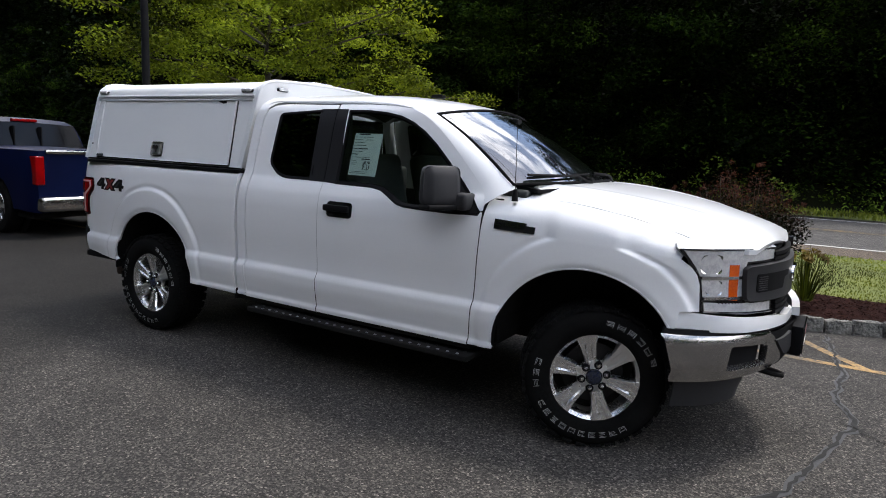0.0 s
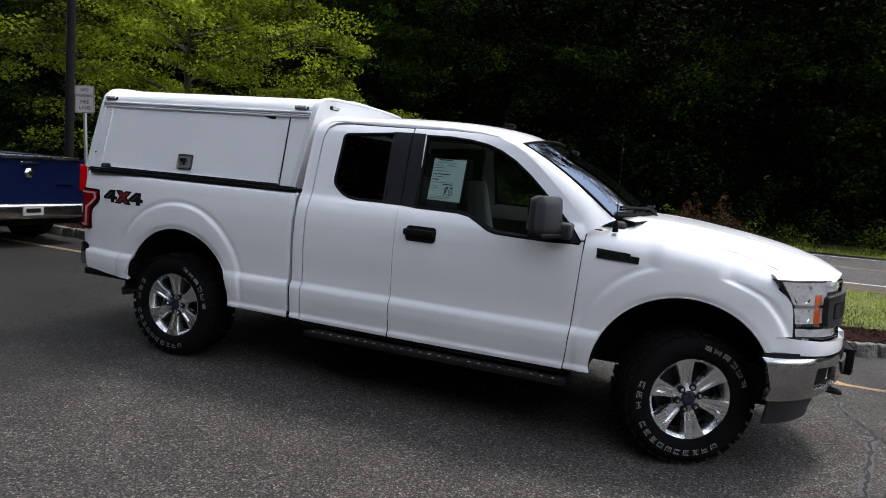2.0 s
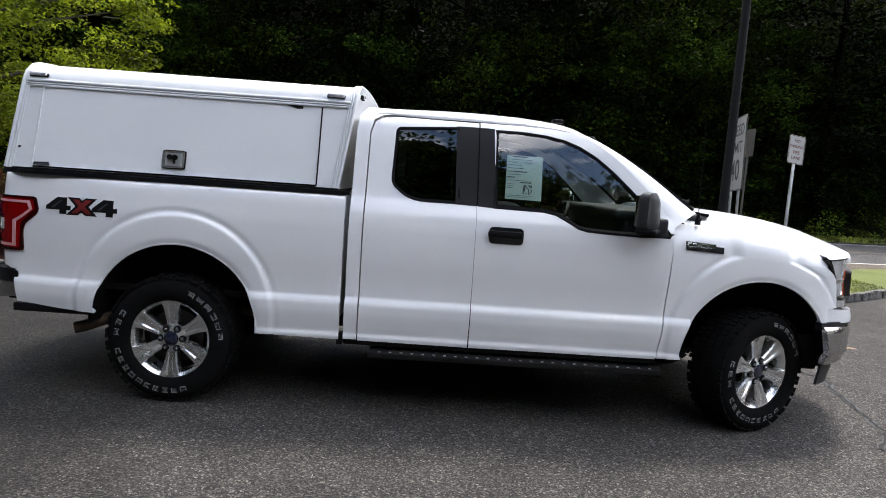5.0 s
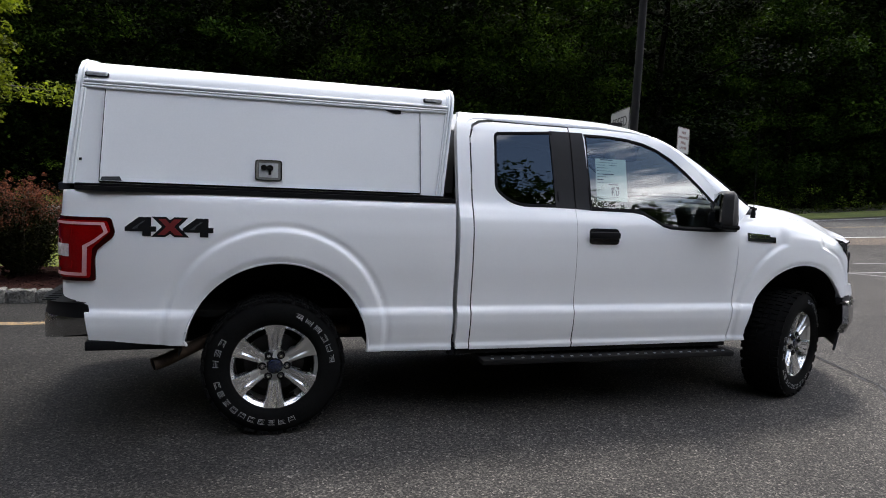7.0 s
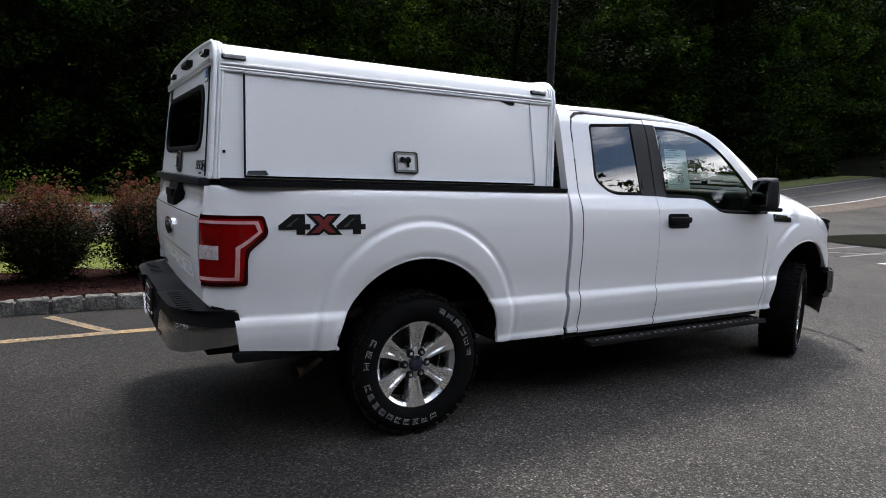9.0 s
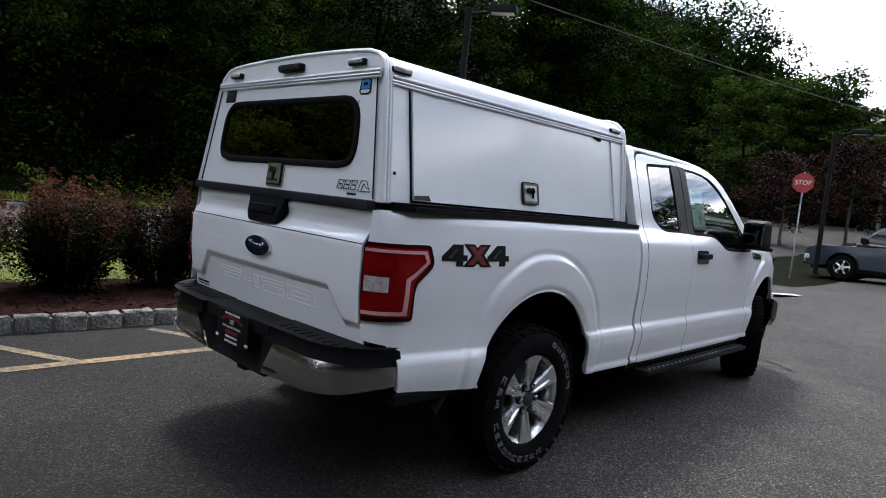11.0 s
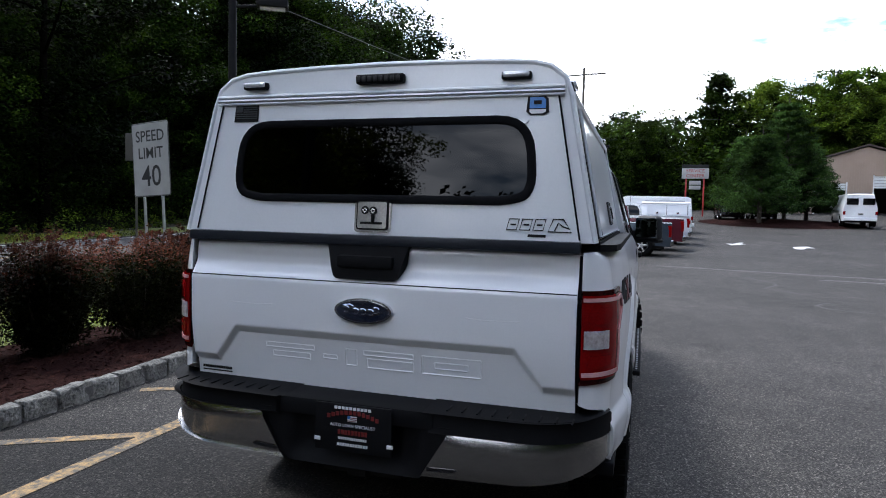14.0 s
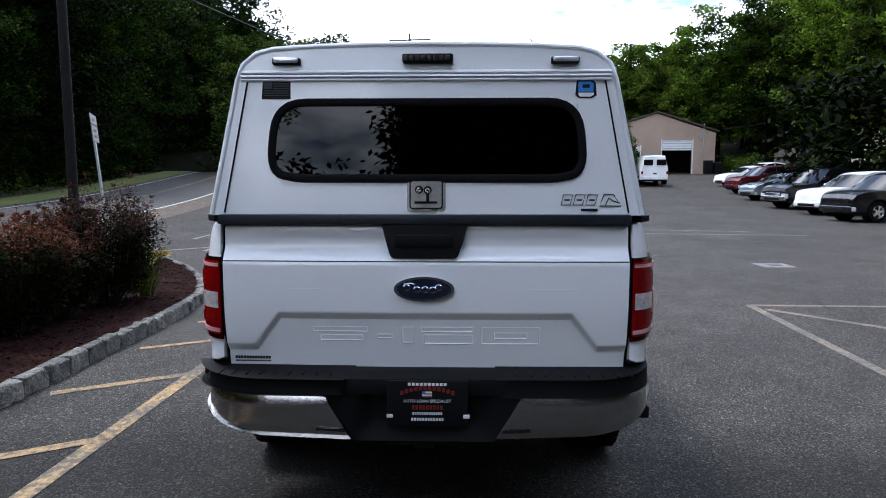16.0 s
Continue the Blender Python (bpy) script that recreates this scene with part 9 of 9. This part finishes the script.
for k, (y, h) in enumerate(((-5.0, 1.25), (-5.9, 1.05))):
    bn = thing("waste_bin", (gx - 0.7, gy + y, gz), "dark plastic waste bin by the garage wall", "waste bin", "waste bins")
    part("bin_body", box_bm(-0.35, 0.35, -0.35, 0.35, 0, h, 0.05), M["black_plastic"], bn)
    part("lid", box_bm(-0.38, 0.38, -0.38, 0.38, h, h + 0.07, 0.03), M["grey_plastic"], bn)

sv = thing("service_building", (60.0, -11.0, rise(60)), "low building with a pale red-striped fascia behind the pines", "building")
part("wall", box_bm(0, 9, -2.4, 1.0, 0, 3.2, 0.02), M["wall_cream"], sv)
part("fascia", box_bm(-0.2, 9.2, -2.5, 1.1, 3.2, 4.0, 0.03), M["sign_white"], sv)
part("stripe", box_bm(-0.22, -0.19, -2.5, 1.1, 3.55, 3.75), M["sign_red"], sv)
for y in (-1.6,):
    w_ = part("window", box_bm(-0.03, 0.05, y, y + 1.8, 1.0, 2.5, 0.01), M["black_gloss"], sv)
    part("window_frame", tube_bm([(-0.04, y, 1.0), (-0.04, y + 1.8, 1.0), (-0.04, y + 1.8, 2.5), (-0.04, y, 2.5)], 0.05, 4, closed=True), M["sign_white"], w_)

sh = thing("cream_shed", (44.0, -33.0, rise(44) + 2.0), "cream shed with a flat pale roof up the slope", "shed")
part("wall", box_bm(-3, 3, -4, 3.0, -1.0, 2.7, 0.02), M["wall_cream"], sh)
part("roof", box_bm(-3.3, 3.3, -4.3, 3.3, 2.7, 2.9, 0.02), M["sign_white"], sh)
part("door", box_bm(-3.05, -2.98, -1.5, 0.5, -0.6, 1.8, 0.01), M["amber"], sh, "ochre door")

fe = thing("timber_fence", (54.0, -31.0, rise(54) + 1.0), "weathered board fence on the slope", "fence")
for k in range(26):
    part("board", box_bm(-0.02, 0.02, -0.14 + 0.26 * k - 3.2, 0.10 + 0.26 * k - 3.2, 0.0, 1.7, 0.004), M["timber"], fe)
for z in (0.4, 1.3):
    part("rail", box_bm(0.02, 0.07, -3.4, 3.5, z, z + 0.1), M["timber"], fe)

# showroom behind the camera, met only in reflections
sr = thing("showroom_building", (7.5, -17.5, 0), "plain showroom front with dark glazing", "building")
part("wall", box_bm(-9, 9, -6, 0, 0, 4.2, 0.02), M["wall_cream"], sr)
part("fascia", box_bm(-9.2, 9.2, -6.2, 0.25, 3.3, 4.3, 0.03), M["roofing"], sr)
for k in range(6):
    w_ = part("window", box_bm(-8.4 + 2.9 * k, -5.9 + 2.9 * k, -0.03, 0.04, 0.4, 2.9, 0.01), M["black_gloss"], sr)
    part("window_frame", tube_bm([(-8.4 + 2.9 * k, 0.05, 0.4), (-5.9 + 2.9 * k, 0.05, 0.4), (-5.9 + 2.9 * k, 0.05, 2.9), (-8.4 + 2.9 * k, 0.05, 2.9)], 0.05, 4, closed=True), M["sign_white"], w_)

# ---- parked vehicles ----
P = {"navy": surface("navy_blue_paint", (0.002, 0.004, 0.022), (0.003, 0.007, 0.036), 0.36, 0.1, 1.0, 160, rough_var=0.04, spec=0.10), "slate": car_paint("slate_grey_paint", (0.05, 0.066, 0.085), 0.3), "maroon": car_paint("maroon_paint", (0.10, 0.012, 0.022), 0.2),
     "white": car_paint("plain_white_paint", (0.72, 0.73, 0.74)), "red": car_paint("dark_red_paint", (0.075, 0.006, 0.008), 0.2), "silver": car_paint("silver_blue_paint", (0.26, 0.29, 0.32), 0.5), "black": car_paint("black_paint", (0.0035, 0.0035, 0.004))}


def car_wheel(parent, x, y, r, wid, sg, rim="alloy"):
    w = new("wheel")
    w.parent = parent
    w.matrix_basis = Matrix.Translation((x, y, r)) @ (Matrix.Rotation(math.pi, 4, "Z") if sg > 0 else Matrix.Identity(4))
    k = r * 0.63
    part("tyre", lathe_bm([(k, -wid * 0.42), (k + 0.02, -wid * 0.5), (r * 0.93, -wid * 0.48), (r, -wid * 0.36), (r, wid * 0.36), (r * 0.93, wid * 0.48), (k, wid * 0.4)], 32, "y"), M["rubber"], w)
    rm = lathe_bm([(k, -wid * 0.40), (k - 0.012, -wid * 0.46), (k - 0.03, -wid * 0.34), (k - 0.035, 0.02)], 32, "y")
    part("rim", rm, M[rim], w)
    part("rim_well", lathe_bm([(k - 0.03, 0.0), (0.0, 0.0)], 24, "y"), M["under"], w)
    for j in range(5):
        s = box_bm(-0.035, 0.035, -wid * 0.42, -wid * 0.15, 0.02, k - 0.012, 0.01)
        bmesh.ops.transform(s, matrix=Matrix.Rotation(2 * math.pi * j / 5 + 0.2, 4, "Y"), verts=s.verts)
        part("spoke", s, M[rim], w)
    part("hub", lathe_bm([(0.0, -wid * 0.46), (0.05, -wid * 0.44), (0.06, -wid * 0.2)], 14, "y"), M[rim], w)


def vehicle(name, label, category, m, paint, top, roof, L, W, wheels, r, belt, group="", bed=None, windows=(), truck_tail=False, rim="alloy", cap=None, grille="black_plastic", lamp_h=0.0, van=False):
    """A parked vehicle. top: its body's upper outline (x, z) from tail to nose; roof: the greenhouse outline; x runs forward."""
    t = thing(name, m, label, category, group)
    hw = W / 2
    z0 = r * 0.74
    wid = curve_of((-L, hw * 0.86), (-L * 0.5, hw * 0.90), (-L * 0.47, hw * 0.955), (-L * 0.3, hw), (L * 0.3, hw), (L * 0.46, hw * 0.94), (L * 0.5, hw * 0.84), (L, hw * 0.8))
    wz = curve_of((z0, 0.965), (z0 + 0.15, 0.985), (belt * 0.72, 1.0), (belt * 0.95, 0.985), (belt, 0.965), (belt + 0.2, 0.93), (belt + 0.55, 0.80), (belt + 1.2, 0.70))

    def y_at(x, z):
        return wid(x) * wz(z)
    low = [(top[0][0], z0 + 0.08)]
    for wx in wheels:
        low += [(wx + (r + 0.09) * math.cos(a), max(z0, r * 1.02 + (r + 0.09) * math.sin(a))) for a in np.linspace(math.pi, 0, 11)]
    low += [(top[-1][0], z0 + 0.08)]
    side = low + top[::-1]
    body_ = None
    for sg in (-1, 1):
        b = part("side_panel", sheet_bm(side, 0.14, lambda x, z: (x, sg * y_at(x, z), z), 0.05, flip=sg > 0), paint, t)
        for x0, x1 in zip(windows, windows[1:]):
            pl = []
            g = [(max(x0 + 0.03, min(x1 - 0.03, x)), z) for x, z in roof]
            lowz = belt + 0.03
            def rz(x):
                return float(np.interp(x, [q[0] for q in roof], [q[1] for q in roof]))
            n = 6
            pl = [(x0 + 0.03 + (x1 - x0 - 0.06) * i / n, lowz) for i in range(n + 1)] + [(x1 - 0.03 - (x1 - x0 - 0.06) * i / n, max(lowz + 0.005, rz(x1 - 0.03 - (x1 - x0 - 0.06) * i / n) - 0.085)) for i in range(n + 1)]
            part("side_window", sheet_bm(pl, 0.2, lambda x, z: (x, sg * (y_at(x, z) + 0.004), z), 0.006, flip=sg > 0), M["car_glass"], b)
        for xh in windows[1:-1] if not van else ():
            part("door_handle", box_bm(xh - 0.32, xh - 0.14, min(sg * y_at(xh, belt - 0.1), sg * (y_at(xh, belt - 0.1) + 0.03)), max(sg * y_at(xh, belt - 0.1), sg * (y_at(xh, belt - 0.1) + 0.03)), belt - 0.13, belt - 0.09, 0.008), M["chrome"] if rim == "alloy" else M["black_plastic"], b)
        if roof:
            gside = roof + [(roof[-1][0], belt - 0.02), (roof[0][0], belt - 0.02)]
            part("greenhouse", sheet_bm(gside, 0.16, lambda x, z: (x, sg * y_at(x, z), z), 0.03, flip=sg > 0), paint, t)
        mx = windows[-1] - 0.12 if windows else L * 0.2
        mr = box_bm(mx - 0.06, mx + 0.10, min(sg * (hw - 0.02), sg * (hw + 0.19)), max(sg * (hw - 0.02), sg * (hw + 0.19)), belt + 0.02, belt + 0.20, 0.04, 3)
        part("door_mirror", mr, paint if not truck_tail else M["black_plastic"], t)

    def across(line, mats, nm):
        for (a, b), mt in zip(zip(line, line[1:]), mats):
            s = bmesh.new()
            n = 6
            rows = []
            for x, z in (a, b):
                yy = y_at(x, z) * 0.998
                rows.append([s.verts.new((x + 0.05 * (1 - (2 * i / n - 1)**2) * (0.6 if x > 0 else -0.6) * (1 if mt is not paint else 0.3), yy * (2 * i / n - 1), z + 0.03 * (1 - (2 * i / n - 1)**2))) for i in range(n + 1)])
            for i in range(n):
                s.faces.new((rows[0][i], rows[0][i + 1], rows[1][i + 1], rows[1][i]))
            part(nm if mt is paint else "window_glass", s, mt, t)
    ends = [(top[0][0], z0 + 0.08)] + top + [(top[-1][0], z0 + 0.08)]
    across(ends, [paint] * (len(ends) - 1), "body_panel")
    if roof:
        ml = []
        for (x0, za), (x1, zb) in zip(roof, roof[1:]):
            steep = abs(zb - za) > 0.35 * abs(x1 - x0)
            ml.append(M["car_glass"] if steep and not (van and x1 < 0) else paint)
        across(roof, ml, "roof_panel")
    part("underbody", box_bm(-L * 0.46, L * 0.46, -hw * 0.86, hw * 0.86, z0 - 0.02, z0 + 0.25), M["under"], t)
    for wx in wheels:
        for sg in (-1, 1):
            part("wheel_housing", lathe_bm([(0.0, 0.0), (r + 0.09, 0.0)], 24, "y"), M["under"], t).matrix_basis = Matrix.Translation((wx, sg * hw * 0.72, r * 1.02))
            car_wheel(t, wx, sg * (hw - 0.13), r, 0.24, sg, rim)
    # lamps, bumpers, plate bars
    zt, zn = top[0][1], top[-1][1]
    for sg in (-1, 1):
        a, b = (sg * hw * 0.60, sg * hw * 0.90)
        part("headlamp", box_bm(L * 0.5 - 0.18, L * 0.5 + 0.012, min(a, b), max(a, b), zn - 0.20 - lamp_h, zn - 0.04 - lamp_h * 0.4, 0.03, 3), M["clear_lens"], t)
        a, b = (sg * hw * 0.80, sg * hw * 0.93)
        part("tail_lamp", box_bm(-L * 0.5 - 0.015, -L * 0.5 + 0.16, min(a, b), max(a, b), zt - (0.50 if truck_tail else 0.30), zt - 0.08, 0.02, 3), M["red_lens"], t)
    part("grille", box_bm(L * 0.5 - 0.05, L * 0.5 + 0.025, -hw * 0.55, hw * 0.55, zn - 0.28 - lamp_h, zn - 0.06, 0.03, 3), M[grille], t)
    part("front_bumper", box_bm(L * 0.5 - 0.18, L * 0.5 + 0.06, -hw * 0.86, hw * 0.86, z0 + 0.06, z0 + 0.30, 0.06, 3), M["chrome_dull"] if truck_tail else paint, t)
    part("front_intake", box_bm(L * 0.5 + 0.03, L * 0.5 + 0.066, -hw * 0.55, hw * 0.55, z0 + 0.09, z0 + 0.2, 0.01), M["black_plastic"], t)
    part("rear_bumper", box_bm(-L * 0.5 - 0.10, -L * 0.5 + 0.16, -hw * 0.90, hw * 0.90, z0 + 0.10, z0 + 0.32, 0.05, 3), M["chrome_dull"] if truck_tail else paint, t)
    pl = part("number_plate", box_bm(-L * 0.5 - 0.115, -L * 0.5 - 0.098, -0.15, 0.15, z0 + 0.16 + (0 if truck_tail else 0.3), z0 + 0.30 + (0 if truck_tail else 0.3), 0.003), M["sign_white"], t)
    part("plate_bars", box_bm(-L * 0.5 - 0.118, -L * 0.5 - 0.114, -0.11, 0.11, z0 + 0.20 + (0 if truck_tail else 0.3), z0 + 0.26 + (0 if truck_tail else 0.3)), M["decal_black"], pl)
    return t


def put(x, y, head, dz=0.0):
    return Matrix.Translation((x, y, rise(x) + dz)) @ Matrix.Rotation(radians(head), 4, "Z")


# outlines, x forward from the middle
PK_TOP = [(-2.9, 1.30), (-0.75, 1.30), (1.05, 1.18), (1.35, 1.16), (2.55, 1.08), (2.84, 0.96), (2.9, 0.80)]
PK_ROOF = [(-0.78, 1.22), (-0.66, 1.80), (-0.40, 1.88), (0.45, 1.87), (0.72, 1.80), (1.38, 1.17)]
SD_TOP = [(-2.35, 0.80), (-2.32, 1.02), (-2.15, 1.07), (-1.55, 1.07), (1.0, 1.01), (1.5, 0.96), (1.95, 0.89), (2.22, 0.80), (2.33, 0.68), (2.36, 0.50)]
SD_ROOF = [(-1.95, 1.05), (-1.25, 1.34), (-0.85, 1.45), (-0.3, 1.49), (0.15, 1.46), (0.5, 1.36), (1.25, 0.98)]
SU_TOP = [(-2.34, 0.9), (-2.32, 1.12), (0.95, 1.12), (1.5, 1.09), (1.95, 1.03), (2.22, 0.95), (2.33, 0.80), (2.36, 0.58)]
SU_ROOF = [(-2.28, 1.10), (-2.12, 1.55), (-1.95, 1.69), (-1.5, 1.76), (-0.5, 1.77), (0.1, 1.73), (0.42, 1.63), (1.12, 1.10)]
VN_TOP = [(-2.75, 1.05), (-2.75, 1.28), (1.75, 1.20), (2.35, 1.06), (2.68, 0.90), (2.75, 0.66)]
VN_ROOF = [(-2.74, 1.26), (-2.68, 2.02), (-2.5, 2.10), (0.9, 2.12), (1.15, 2.05), (1.95, 1.18)]

ram = vehicle("pickup_truck", "dark navy blue crew-cab pickup parked along the kerb", "pickup truck", put(-8.15, 1.72, 180), P["navy"], PK_TOP, [(x, z if z < 1.3 else z - 0.10) for x, z in PK_ROOF], 5.8, 2.04, (-1.80, 1.86), 0.41, 1.28, "parked vehicles", windows=(-0.72, 0.12, 1.20), truck_tail=True)
# its tail: brake lamp, back glass divisions, tailgate trim
part("tailgate_lip", box_bm(-2.935, -2.86, -0.80, 0.80, 1.255, 1.315, 0.02), M["chrome_dull"], ram)
part("high_brake_lamp", box_bm(-0.72, -0.62, -0.20, 0.20, 1.735, 1.785, 0.015), M["red_lens"], ram)
part("tail_emblem", lathe_bm([(0.0, -0.02), (0.05, -0.018), (0.075, 0.0)], 6, "x"), M["chrome"], ram).location = (-2.915, 0, 1.06)
part("tailgate_handle", box_bm(-2.925, -2.88, -0.13, 0.13, 1.18, 1.22, 0.008), M["chrome"], ram)
for y in (-0.55,):
    part("tail_bars", box_bm(-2.918, -2.885, y - 0.14, y + 0.14, 0.88, 0.905), M["chrome"], ram)
for sg in (-1, 1):
    part("exhaust_tip", tube_bm([(-2.6, sg * 0.62, 0.44), (-2.96, sg * 0.62, 0.44)], 0.06, 12, caps=False), M["chrome"], ram)
    part("back_glass_bar", box_bm(-0.80, -0.70, sg * 0.22 - 0.01, sg * 0.22 + 0.01, 1.33, 1.66), M["seal"], ram)

R1 = "parked vehicles"
vehicle("pickup_truck", "slate grey crew-cab pickup parked in the row", "pickup truck", put(21.9, 0.72, 90), P["slate"], [(x * 0.93, z * 0.93) for x, z in PK_TOP], [(x * 0.93, z * 0.96) for x, z in PK_ROOF], 5.35, 1.88, (-1.66, 1.54), 0.385, 1.19, R1, windows=(-0.68, 0.10, 1.12), truck_tail=True)
vehicle("pickup_truck", "maroon pickup parked between grey and white trucks", "pickup truck", put(25.3, 0.35, 90), P["maroon"], PK_TOP, PK_ROOF, 5.8, 2.0, (-1.80, 1.86), 0.41, 1.28, R1, windows=(-0.72, 0.12, 1.20), truck_tail=True)
vehicle("pickup_truck", "white pickup with a white canopy parked in the row", "pickup truck", put(29.2, -0.1, 90), P["white"], PK_TOP, PK_ROOF, 5.8, 2.0, (-1.80, 1.86), 0.41, 1.28, R1, windows=(-0.72, 0.12, 1.20), truck_tail=True)
cpb = bmesh.new()
cs_ = [(-0.97, 1.32), (-0.80, 1.90), (-0.70, 1.98), (0.70, 1.98), (0.80, 1.90), (0.97, 1.32)]
prism_bm(cs_, 2.15, Matrix.Translation((-2.95, 0, 0)) @ Matrix(((0, 0, 1, 0), (1, 0, 0, 0), (0, 1, 0, 0), (0, 0, 0, 1))), bm=cpb)
wcap = thing("truck_canopy", put(29.2, -0.1, 90, 0.0), "white canopy with two side doors on the white pickup", "truck canopy")
part("shell", cpb, M["cap_paint"], wcap)
for sg in (-1, 1):
    for x0 in (-2.82, -1.90):
        d = bmesh.new()
        q = [d.verts.new((x, sg * (y + 0.012), z)) for x, y, z in ((x0, 0.955, 1.37), (x0 + 0.86, 0.955, 1.37), (x0 + 0.86, 0.815, 1.84), (x0, 0.815, 1.84))]
        d.faces.new(q)
        dd = part("side_door", d, M["cap_paint"], wcap)
        part("latch", box_bm(x0 + 0.38, x0 + 0.48, min(sg * 0.93, sg * 0.975), max(sg * 0.93, sg * 0.975), 1.42, 1.50, 0.01), M["chrome"], dd)
        part("door_joint", tube_bm([(x0, sg * 0.970, 1.37), (x0, sg * 0.832, 1.84)], 0.012, 4), M["seal"], dd)
    part("roof_bar", tube_bm([(-2.7, sg * 0.6, 2.02), (-0.9, sg * 0.6, 2.02)], 0.03, 6), M["steel"], wcap)
part("drip_rail", box_bm(-2.98, -0.78, -0.83, 0.83, 1.885, 1.91, 0.005), M["alum"], wcap)
part("rear_window", box_bm(-2.972, -2.955, -0.62, 0.62, 1.48, 1.82, 0.01), M["car_glass"], wcap)
for k, (x, y) in enumerate(((33.2, -0.5), (37.4, -0.9))):
    vehicle("van", "tall white cargo van parked in the row", "van", put(x, y, 90), P["white"], VN_TOP, VN_ROOF, 5.6, 2.05, (-1.75, 1.75), 0.36, 1.22, R1, windows=(0.55, 1.75), van=True)
trn = vehicle("van", "white cargo van parked before the garage with its rear doors shut", "van", put(46.8, -14.6, -7), P["white"], VN_TOP, VN_ROOF, 5.6, 2.05, (-1.75, 1.75), 0.36, 1.22, R1, windows=(0.55, 1.75), van=True)
for sg in (-1, 1):
    part("rear_glass", box_bm(-2.80, -2.74, sg * 0.45 - 0.33, sg * 0.45 + 0.33, 1.40, 1.82, 0.02), M["car_glass"], trn)

HD = 98
for x, y, kind, paint_, lbl, cat in (
        (44.6, -21.4, "sd", "white", "white hatchback parked in the far row", "car"), (38.2, -19.6, "su", "red", "dark red sport utility parked in the far row", "car"),
        (33.2, -18.4, "sd", "silver", "silver-blue sedan parked in the far row", "car"), (27.4, -17.6, "pk", "black", "black heavy pickup with a chrome grille", "pickup truck"),
        (23.6, -16.7, "su", "white", "white crossover parked in the far row", "car"), (20.2, -15.9, "su", "black", "black sport utility parked in the far row", "car"),
        (52.0, -26.0, "sd", "white", "white sedan parked up the slope", "car"), (43.5, -27.0, "su", "black", "dark sport utility in the second row", "car"), (39.0, -26.2, "su", "silver", "grey sport utility in the second row", "car"),
        (34.0, -25.0, "su", "white", "white sport utility in the second row", "car"), (29.5, -24.5, "su", "black", "black sport utility in the second row", "car"), (58.0, -28.6, "su", "black", "dark sport utility beside the garage", "car")):
    if kind == "sd":
        vehicle("car", lbl, cat, put(x, y, HD), P[paint_], SD_TOP, SD_ROOF, 4.7, 1.80, (-1.35, 1.40), 0.325, 0.99, R1, windows=(-1.35, -0.25, 0.85))
    elif kind == "su":
        vehicle("car", lbl, cat, put(x, y, HD), P[paint_], SU_TOP, SU_ROOF, 4.7, 1.88, (-1.38, 1.42), 0.36, 1.08, R1, windows=(-2.0, -1.15, -0.15, 0.85))
    else:
        vehicle("pickup_truck", lbl, cat, put(x, y, HD), P[paint_], PK_TOP, PK_ROOF, 5.8, 2.04, (-1.80, 1.86), 0.42, 1.28, R1, windows=(-0.72, 0.12, 1.20), truck_tail=True, grille="chrome", lamp_h=0.12)
for k, (x, y) in enumerate(((50.5, -7.2), (51.5, -9.6))):
    vehicle("car", "dark car parked behind the pines", "car", put(x, y, 180), P["black"], SD_TOP, SD_ROOF, 4.7, 1.80, (-1.35, 1.40), 0.325, 0.99, R1, windows=(-1.35, -0.25, 0.85))

# ---- granite kerb, stone by stone ----
kerb = thing("kerb", (0, 0, 0), "kerb of rough grey granite blocks along the planting bed", "kerb", "", "structure")
random.seed(77)
stones = []
for v in range(6):
    b = box_bm(-0.126, 0.126, -0.058, 0.055, -0.10, 0.138, 0.022, 2)
    bmesh.ops.subdivide_edges(b, edges=[e for e in b.edges if e.calc_length() > 0.06], cuts=2, use_grid_fill=True)
    for q in b.verts:
        q.co += Vector((0, 1, 0.5)) * 0.034 * noise.noise(q.co * 14 + Vector((v * 7, 0, 0))) + Vector((0.012, 0, 0.004)) * noise.noise(q.co * 9 + Vector((0, v * 5, 2)))
    me = bpy.data.meshes.new("granite_block")
    b.to_mesh(me)
    b.free()
    finish(me, 50)
    me.materials.append(M["granite"])
    stones.append(me)
near = [(p, d) for p, d in along(kerb_line, 0.272)]
for p, d in near:
    if not -9 < p[0] < 22:
        continue
    st_ = new("granite_block", random.choice(stones))
    st_.parent = kerb
    n = Vector((-d.y, d.x))
    st_.matrix_basis = Matrix.Translation((p[0] + n.x * 0.06, p[1] + n.y * 0.06, land(p[0], p[1]) + random.uniform(-0.008, 0.008))) @ Matrix.Rotation(math.atan2(d.y, d.x) + random.uniform(-0.03, 0.03), 4, "Z") @ Matrix.Rotation(random.choice((0, math.pi)), 4, "Z")
bk = bmesh.new()
rows = []
for p, q in zip(offset_line(fine_kerb, 0.02), offset_line(fine_kerb, 0.115)):
    rows.append([bk.verts.new((p[0], p[1], land(p[0], p[1]) - 0.02)), bk.verts.new((p[0], p[1], land(p[0], p[1]) + 0.105)), bk.verts.new((q[0], q[1], land(q[0], q[1]) + 0.105))])
for A, B in zip(rows, rows[1:]):
    bk.faces.new((A[0], B[0], B[1], A[1]))
    bk.faces.new((A[1], B[1], B[2], A[2]))
part("kerb_bedding", bk, M["mortar"], kerb)
